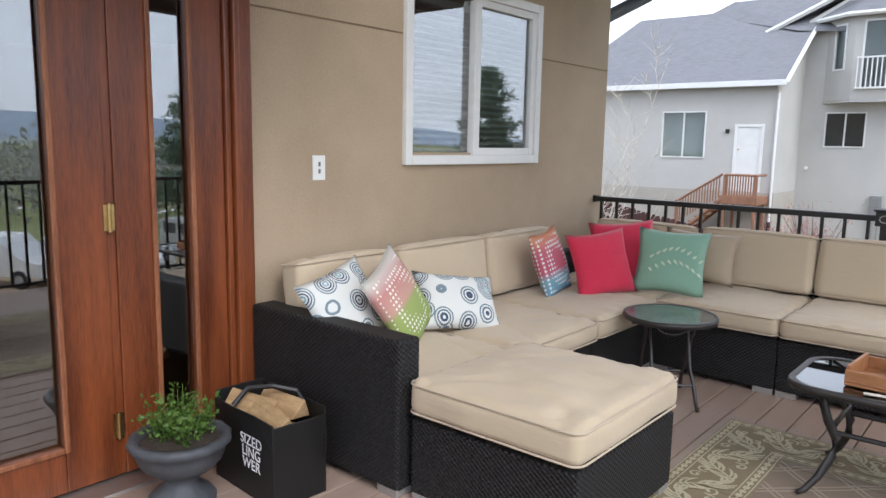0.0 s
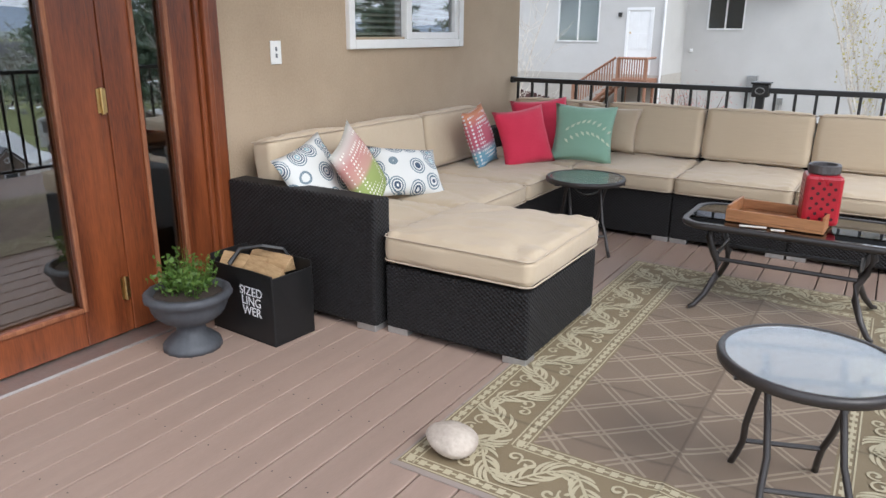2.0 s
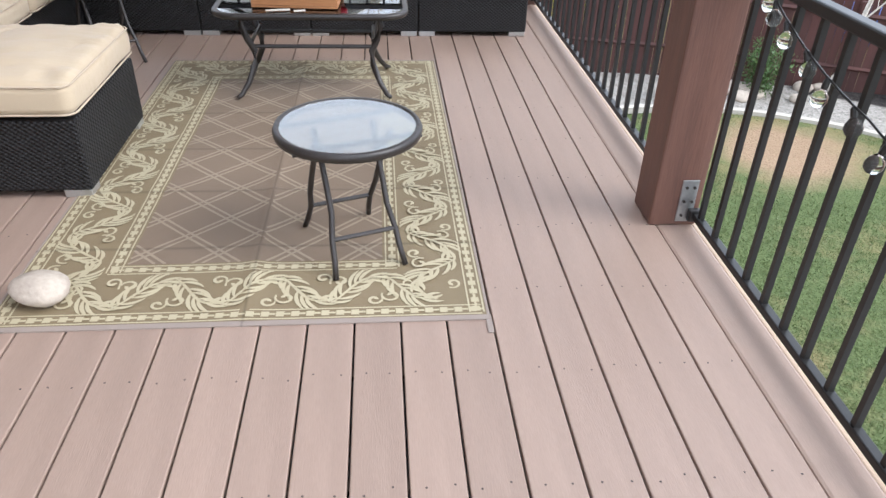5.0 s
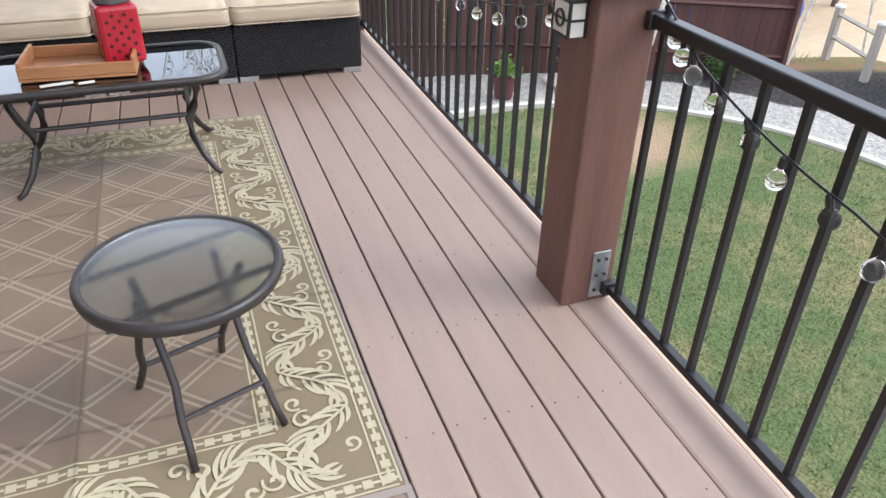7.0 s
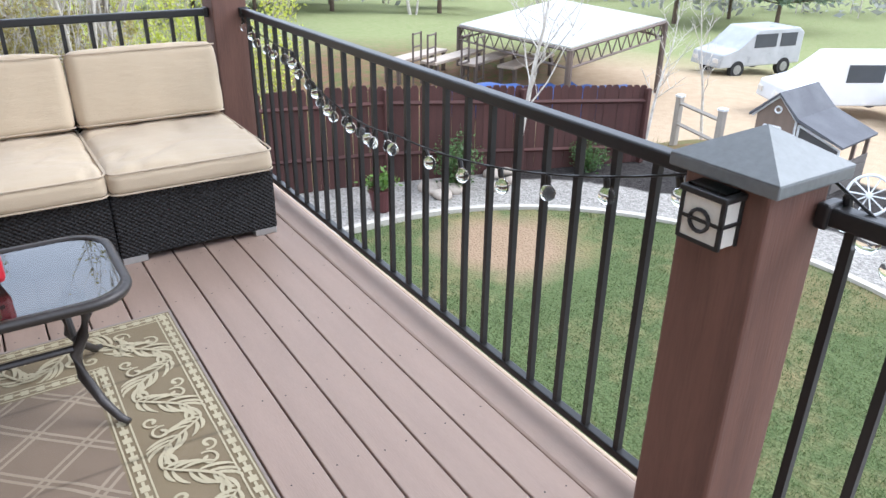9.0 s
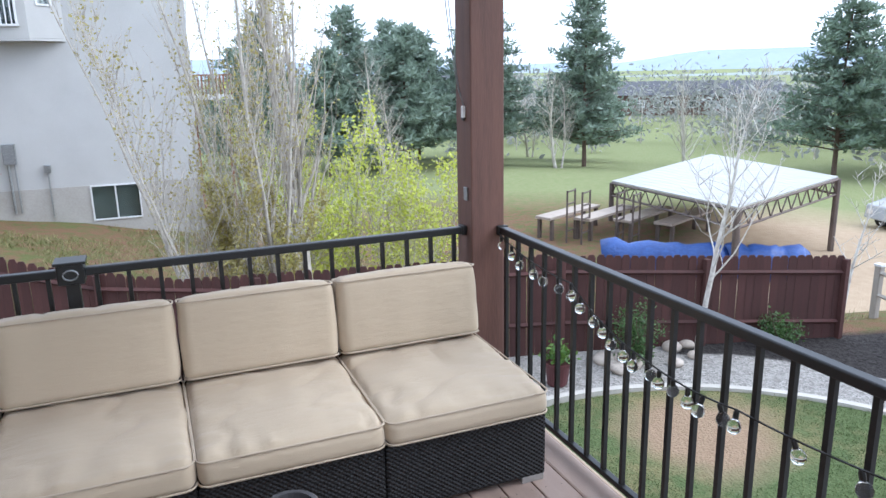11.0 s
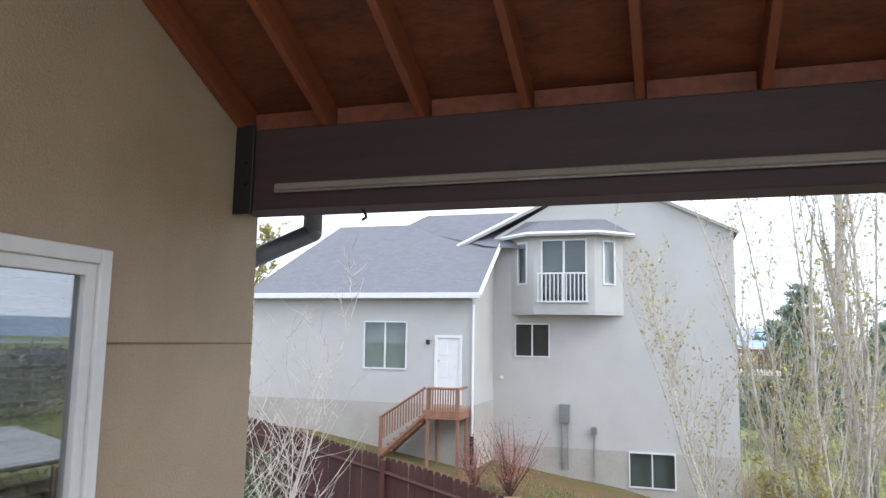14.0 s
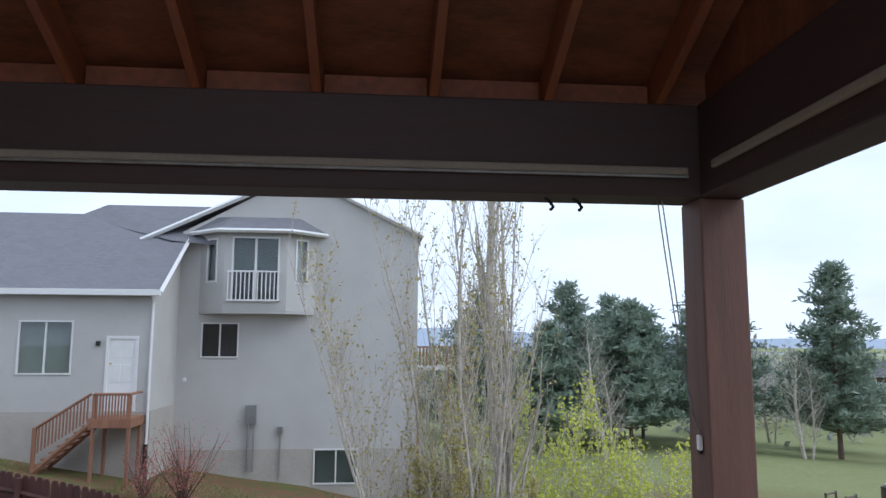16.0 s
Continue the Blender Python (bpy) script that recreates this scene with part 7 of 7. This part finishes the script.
for i in range(4):
    x, y = 17.2 + 1.1 * i, 25.2 - 0.9 * i
    tb = thing("work_bench", "long low timber bench in the lot", "bench", pose(x, y, ground_z(x, y), 0, 0, 24), group="lot benches")
    part("top", quick_box((-1.7, -0.35, 0.72), (1.7, 0.35, 0.82), 0.01), M("bench_top", (0.46, 0.38, 0.31), rough=0.8), tb)
    for sx in (-1.5, 1.5):
        for sy in (-0.28, 0.28):
            part("leg", quick_box((sx - 0.06, sy - 0.06, -0.2), (sx + 0.06, sy + 0.06, 0.72)), steel, tb)
for i, (x, y) in enumerate(((16.6, 23.6), (17.9, 22.4))):
    rk = thing("steel_rack", "dark open steel rack standing in the lot", "rack", pose(x, y, ground_z(x, y), 0, 0, 30), group="steel racks")
    bm = bmesh.new()
    for sx in (-0.3, 0.3):
        for sy in (-0.3, 0.3):
            add_tube(bm, [(sx, sy, -0.1), (sx, sy, 1.9)], 0.04, 4)
    for z in (0.4, 0.9, 1.4, 1.85):
        for sy in (-0.3, 0.3):
            add_tube(bm, [(-0.3, sy, z), (0.3, sy, z)], 0.03, 4)
    part("frame", bm, steel, rk)
van_white = M("white_car_paint", (0.72, 0.72, 0.72), (0.66, 0.66, 0.66), 0.25)
tyre = M("tyre_rubber", (0.02, 0.02, 0.02), rough=0.85)


def van(loc, yaw, ln, label, col):
    v = thing("van", label, "van", pose(loc[0], loc[1], ground_z(*loc), 0, 0, yaw), group="parked vans")
    bm = bmesh.new()
    side = [(-ln / 2, 0.45), (-ln / 2, 1.75), (-ln / 2 + 0.3, 1.95), (ln / 2 - 1.9, 1.95), (ln / 2 - 1.0, 1.15), (ln / 2 - 0.1, 1.0), (ln / 2, 0.45)]
    a = [bm.verts.new((x, -0.9, z)) for x, z in side]
    b = [bm.verts.new((x, 0.9, z)) for x, z in side]
    bm.faces.new(a)
    bm.faces.new(b[::-1])
    for i in range(len(side)):
        j = (i + 1) % len(side)
        bm.faces.new((a[i], b[i], b[j], a[j]))
    bmesh.ops.bevel(bm, geom=bm.edges[:], offset=0.06, segments=2, profile=0.5, affect="EDGES")
    part("body", bm, col, v, smooth=False)
    for s in (-1, 1):
        for x0, x1 in ((-ln / 2 + 0.4, -0.9), (-0.7, 0.5), (0.65, ln / 2 - 1.75)):
            if x1 - x0 > 0.3:
                part("side_window", quick_box((x0, s * 0.905 - 0.01, 1.2), (x1, s * 0.905 + 0.01, 1.75), 0.008), dark_in, v)
        for x in (-ln / 2 + 0.9, ln / 2 - 0.95):
            wb = bmesh.new()
            add_tube(wb, [(x, s * 0.72, 0.36), (x, s * 0.93, 0.36)], 0.36, 18)
            wh_ = part("wheel", wb, tyre, v)
            wb = bmesh.new()
            add_tube(wb, [(x, s * 0.93, 0.36), (x, s * 0.945, 0.36)], 0.2, 14)
            part("rim", wb, galv, wh_)
    bm = quick_box((ln / 2 - 0.02, -0.75, 0.65), (ln / 2 + 0.02, -0.45, 0.82), 0.01)
    part("headlight", bm, paper_mat, v)
    bm = quick_box((ln / 2 - 0.02, 0.45, 0.65), (ln / 2 + 0.02, 0.75, 0.82), 0.01)
    part("headlight", bm, paper_mat, v)


van((26.5, 13.6), 150, 4.9, "white van parked on the dirt lot", van_white)
van((28.5, 10.2), 150, 5.0, "white pickup-height van parked on the dirt lot", van_white)
van((31.0, 20.5), 170, 4.4, "silver van parked on the dirt lot", M("silver_car_paint", (0.45, 0.46, 0.47), rough=0.3))
van((-21.0, 38.0), 80, 4.6, "pale car parked beyond the side fence", van_white)

# playhouse, wheel and small things in the yard
COOP = pose(14.28, 8.48, ground_z(14.28, 8.0), 0, 0, -82.5)
play = thing("playhouse", "small brown wooden garden hut with white trim and grey roof", "hut", COOP)
pw = M("playhouse_wood", (0.24, 0.175, 0.135), (0.17, 0.125, 0.095), 0.8, stretch=(4, 4, 0.6))
weathered = M("grey_weathered_board", (0.13, 0.115, 0.105), (0.085, 0.075, 0.07), 0.85, stretch=(1, 1, 6))
wire_mesh = M("dark_wire_mesh", (0.10, 0.095, 0.09), (0.06, 0.058, 0.055), 0.7, fine=120, bumpy=0.4)


def prism(pts, y0, y1):
    """A solid with the outline pts in x and z, from y0 to y1."""
    bm = bmesh.new()
    a = [bm.verts.new((x, y0, z)) for x, z in pts]
    b = [bm.verts.new((x, y1, z)) for x, z in pts]
    bm.faces.new(a)
    bm.faces.new(b[::-1])
    for i in range(len(pts)):
        j = (i + 1) % len(pts)
        bm.faces.new((a[i], b[i], b[j], a[j]))
    return bm


def batten(pts, y, r=0.022):
    bm = bmesh.new()
    for (x0, z0), (x1, z1) in zip(pts, pts[1:]):
        add_tube(bm, [(x0, y, z0), (x1, y, z1)], r, 4)
    return bm


part("wall", prism([(0, 0.5), (0.7, 0.5), (0.7, 1.08), (0.36, 1.45), (0, 1.12)], 0.0, 1.2), pw, play)
for pts in ([(-0.1, 1.05), (0.36, 1.49), (0.36, 1.53), (-0.12, 1.09)], [(0.36, 1.49), (0.74, 1.10), (1.56, 0.80), (1.57, 0.84), (0.76, 1.15), (0.36, 1.53)]):
    part("roof", prism(pts, -0.08, 1.35), shingle_dark, play, "grey shingled roof")
part("trim", batten([(-0.08, 1.05), (0.36, 1.47), (0.71, 1.09), (0.71, 0.5), (0.0, 0.5)], -0.02), nb_trim, play, "white trim")
part("window_frame", batten([(0.16, 0.62), (0.46, 0.62), (0.46, 0.92), (0.16, 0.92), (0.16, 0.62)], -0.015, 0.02), nb_trim, play)
part("window_pane", quick_box((0.17, -0.012, 0.63), (0.45, -0.004, 0.91)), dark_in, play)
bm = bmesh.new()
add_tube(bm, [(0.36 + 0.055 * math.cos(a), -0.01, 1.22 + 0.055 * math.sin(a)) for a in np.linspace(0, 6.283, 14, endpoint=False)], 0.018, 5, True)
part("round_vent", bm, nb_trim, play)
part("trim", batten([(0.77, 0.5), (1.5, 0.46), (1.5, 0.76), (0.77, 1.03), (0.77, 0.5)], -0.015), nb_trim, play, "white trim")
part("mesh_panel", prism([(0.79, 0.52), (1.48, 0.48), (1.48, 0.74), (0.79, 1.0)], 0.0, 0.012), wire_mesh, play, "dark wire mesh panel")
for i in range(4):
    part("base_board", quick_box((0.0, -0.02, -0.1 + 0.15 * i), (1.5, 0.0, 0.04 + 0.15 * i), 0.004), weathered, play)
    part("base_board", quick_box((1.501, -0.02, -0.1 + 0.15 * i), (1.521, 1.25, 0.04 + 0.15 * i), 0.004), weathered, play)
for x, y, z in ((0.02, 1.2, 0.5), (1.48, 1.2, 0.8), (1.48, 0.65, 0.8), (0.72, 1.2, 1.0), (0.72, -0.03, 0.5)):
    part("post", quick_box((x - 0.03, y - 0.03, -0.15), (x + 0.03, y + 0.03, z), 0.004), pw, play)
wheel = thing("wagon_wheel", "white painted wooden wagon wheel leaning in the mulch", "wheel", pose(14.15, 6.2, ground_z(14.15, 6.2) + 0.3, 74, 0, -68) @ Matrix.Scale(0.72, 4))
bm = bmesh.new()
add_tube(bm, [(0.44 * math.cos(a), 0.44 * math.sin(a), 0) for a in np.linspace(0, 6.283, 28, endpoint=False)], 0.032, 6, True)
part("rim", bm, nb_trim, wheel)
bm = bmesh.new()
add_lathe(bm, [(0.06, -0.06), (0.08, 0), (0.06, 0.06)], 10)
part("hub", bm, nb_trim, wheel)
for i in range(10):
    a = 2 * math.pi * i / 10
    bm = bmesh.new()
    add_tube(bm, [(0.06 * math.cos(a), 0.06 * math.sin(a), 0), (0.43 * math.cos(a), 0.43 * math.sin(a), 0)], 0.018, 5)
    part("spoke", bm, nb_trim, wheel)
pot = thing("potted_plant", "dark red pot with a small green plant on the gravel", "planter", pose(7.7, 10.35, ground_z(7.7, 10.35)))
bm = bmesh.new()
add_lathe(bm, [(0.13, 0.0), (0.15, 0.02), (0.19, 0.32), (0.215, 0.33), (0.215, 0.38), (0.19, 0.38), (0.18, 0.33), (0.02, 0.33)], 20)
part("pot", bm, M("dark_red_pot", (0.10, 0.03, 0.03), rough=0.5), pot)
bm = bmesh.new()
rn = random.Random(8)
leaf_cloud(bm, [(rn.gauss(0, 0.1), rn.gauss(0, 0.1), 0.4 + abs(rn.gauss(0, 0.1))) for i in range(260)], 0.09, rn)
part("leaves", bm, herb_leaf, pot)
grey_wood = M("grey_wood", (0.40, 0.36, 0.31), (0.30, 0.265, 0.225), 0.85, stretch=(5, 5, 0.6))
for x, y in ((14.6, 10.45), (14.16, 9.1)):
    gp_post = thing("yard_post", "grey weathered wooden yard post with a flat cap", "post", pose(x, y, ground_z(x, y)), group="yard posts")
    part("shaft", quick_box((-0.06, -0.06, -0.2), (0.06, 0.06, 1.0), 0.01), grey_wood, gp_post)
    part("cap", quick_box((-0.075, -0.075, 1.0), (0.075, 0.075, 1.05), 0.01), nb_trim, gp_post)
yard_rail = thing("yard_rail", "grey weathered wooden rails between two yard posts", "rail")
for z in (-2.4, -1.98):
    bm = bmesh.new()
    add_tube(bm, [(14.58, 10.4, z), (14.17, 9.15, z)], 0.04, 4)
    part("rail", bm, grey_wood, yard_rail)
rn = random.Random(13)
for i in range(9):
    x, y = 9.3 + rn.uniform(-0.8, 1.2), 10.5 + rn.uniform(-0.4, 0.3)
    bm = bmesh.new()
    bmesh.ops.create_icosphere(bm, subdivisions=2, radius=rn.uniform(0.1, 0.2))
    for v in bm.verts:
        v.co *= 1 + 0.25 * noise.noise(v.co * 6 + Vector((i, 0, 0)))
        v.co.z *= 0.6
    rk = link("garden_rock", bm, stone_mat, True)
    rk.matrix_world = pose(x, y, ground_z(x, y) + 0.05, 0, 0, i * 40)
    tagged(rk, "rough pale garden rock on the gravel", "rock", "garden rocks")

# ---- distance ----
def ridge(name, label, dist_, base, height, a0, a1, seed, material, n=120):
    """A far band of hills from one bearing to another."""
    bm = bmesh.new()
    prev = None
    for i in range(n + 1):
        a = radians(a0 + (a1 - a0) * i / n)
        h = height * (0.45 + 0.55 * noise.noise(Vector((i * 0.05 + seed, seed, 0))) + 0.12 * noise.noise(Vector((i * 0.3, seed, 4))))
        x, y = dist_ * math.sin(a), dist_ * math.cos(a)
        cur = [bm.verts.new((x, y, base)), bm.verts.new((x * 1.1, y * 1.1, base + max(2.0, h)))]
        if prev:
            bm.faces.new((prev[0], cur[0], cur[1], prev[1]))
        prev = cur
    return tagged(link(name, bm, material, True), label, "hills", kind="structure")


# distance haze is painted into the base colours of both bands
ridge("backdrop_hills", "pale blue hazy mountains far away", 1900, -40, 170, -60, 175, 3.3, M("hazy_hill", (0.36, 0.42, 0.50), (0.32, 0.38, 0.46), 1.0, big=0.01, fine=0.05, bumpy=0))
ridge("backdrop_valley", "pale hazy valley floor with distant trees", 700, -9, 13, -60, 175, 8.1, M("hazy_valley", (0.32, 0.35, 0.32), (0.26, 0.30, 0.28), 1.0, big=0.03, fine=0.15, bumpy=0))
rn = random.Random(77)
bm = bmesh.new()
tw = bmesh.new()
for i in range(560):
    a = radians(rn.uniform(-12, 150))
    d = rn.uniform(72, 190)
    x, y = d * math.sin(a), d * math.cos(a)
    h = rn.uniform(5, 11)
    add_tube(tw, [(x, y, -8), (x, y, -7.5 + h * 0.6)], 0.07, 3)
    leaf_cloud(bm, [(x + rn.gauss(0, h * 0.22), y + rn.gauss(0, h * 0.22), -7.5 + h * rn.betavariate(2, 2.4)) for k in range(120)], 0.85, rn, ratio=0.4)
tl = thing("far_trees", "hazy grey-brown bare trees along the far edge", "trees", kind="stuff")
# crown colour is lifted to paint the haze over the far edge
part("crowns", bm, leafy("hazed_far_twigs", (0.36, 0.36, 0.32), (0.24, 0.25, 0.23)), tl, kind="stuff")
part("trunks", tw, pale_bark, tl, kind="stuff")
brick_far = M("far_brick", (0.20, 0.12, 0.10), (0.15, 0.10, 0.085), 0.9)
for j, (x, y, ln, yaw, hh) in enumerate(((96, 116, 46, -40, 4.0), (40, 96, 18, -15, 6.5), (128, 74, 30, -55, 4.0))):
    fb = thing("far_house", "long low brown house with white windows far away", "house", pose(x, y, -7.6, 0, 0, yaw), group="far houses")
    part("wall", quick_box((-ln / 2, 0, 0), (ln / 2, 9, hh)), brick_far, fb)
    bm = bmesh.new()
    vs = [bm.verts.new(p) for p in ((-ln / 2 - 1, -1, hh), (ln / 2 + 1, -1, hh), (ln / 2 - 3, 4.5, hh + 2.6), (-ln / 2 + 3, 4.5, hh + 2.6), (-ln / 2 - 1, 10, hh), (ln / 2 + 1, 10, hh))]
    bm.faces.new(vs[:4])
    bm.faces.new((vs[3], vs[2], vs[5], vs[4]))
    bm.faces.new((vs[0], vs[3], vs[4]))
    bm.faces.new((vs[1], vs[5], vs[2]))
    part("roof", bm, shingle_dark, fb)
    for k in range(int(ln / 3.2)):
        bm = quick_box((-ln / 2 + 1.2 + 3.2 * k, -0.06, hh * 0.4), (-ln / 2 + 2.9 + 3.2 * k, 0.0, hh * 0.75))
        w_ = part("window", bm, nb_trim, fb)
        part("pane", quick_box((-ln / 2 + 1.45 + 3.2 * k, -0.1, hh * 0.45), (-ln / 2 + 2.65 + 3.2 * k, -0.061, hh * 0.7)), dark_in, w_)
# lattice power tower seen in the panes
tower = thing("power_tower", "tall steel lattice power tower far away", "tower", pose(120, -10, -8))
bm = bmesh.new()
for sx, sy in ((-3, -3), (3, -3), (3, 3), (-3, 3)):
    add_tube(bm, [(sx, sy, 0), (sx * 0.25, sy * 0.25, 34)], 0.18, 4)
for z in (20, 26, 31):
    add_tube(bm, [(-6, 0, z), (6, 0, z)], 0.2, 4)
for k in range(8):
    z0, z1 = 4 * k, 4 * k + 4
    s0, s1 = 3 * (1 - z0 / 45), 3 * (1 - z1 / 45)
    add_tube(bm, [(-s0, -s0, z0), (s1, -s1, z1)], 0.1, 4)
    add_tube(bm, [(s0, -s0, z0), (-s1, -s1, z1)], 0.1, 4)
part("lattice", bm, galv, tower)
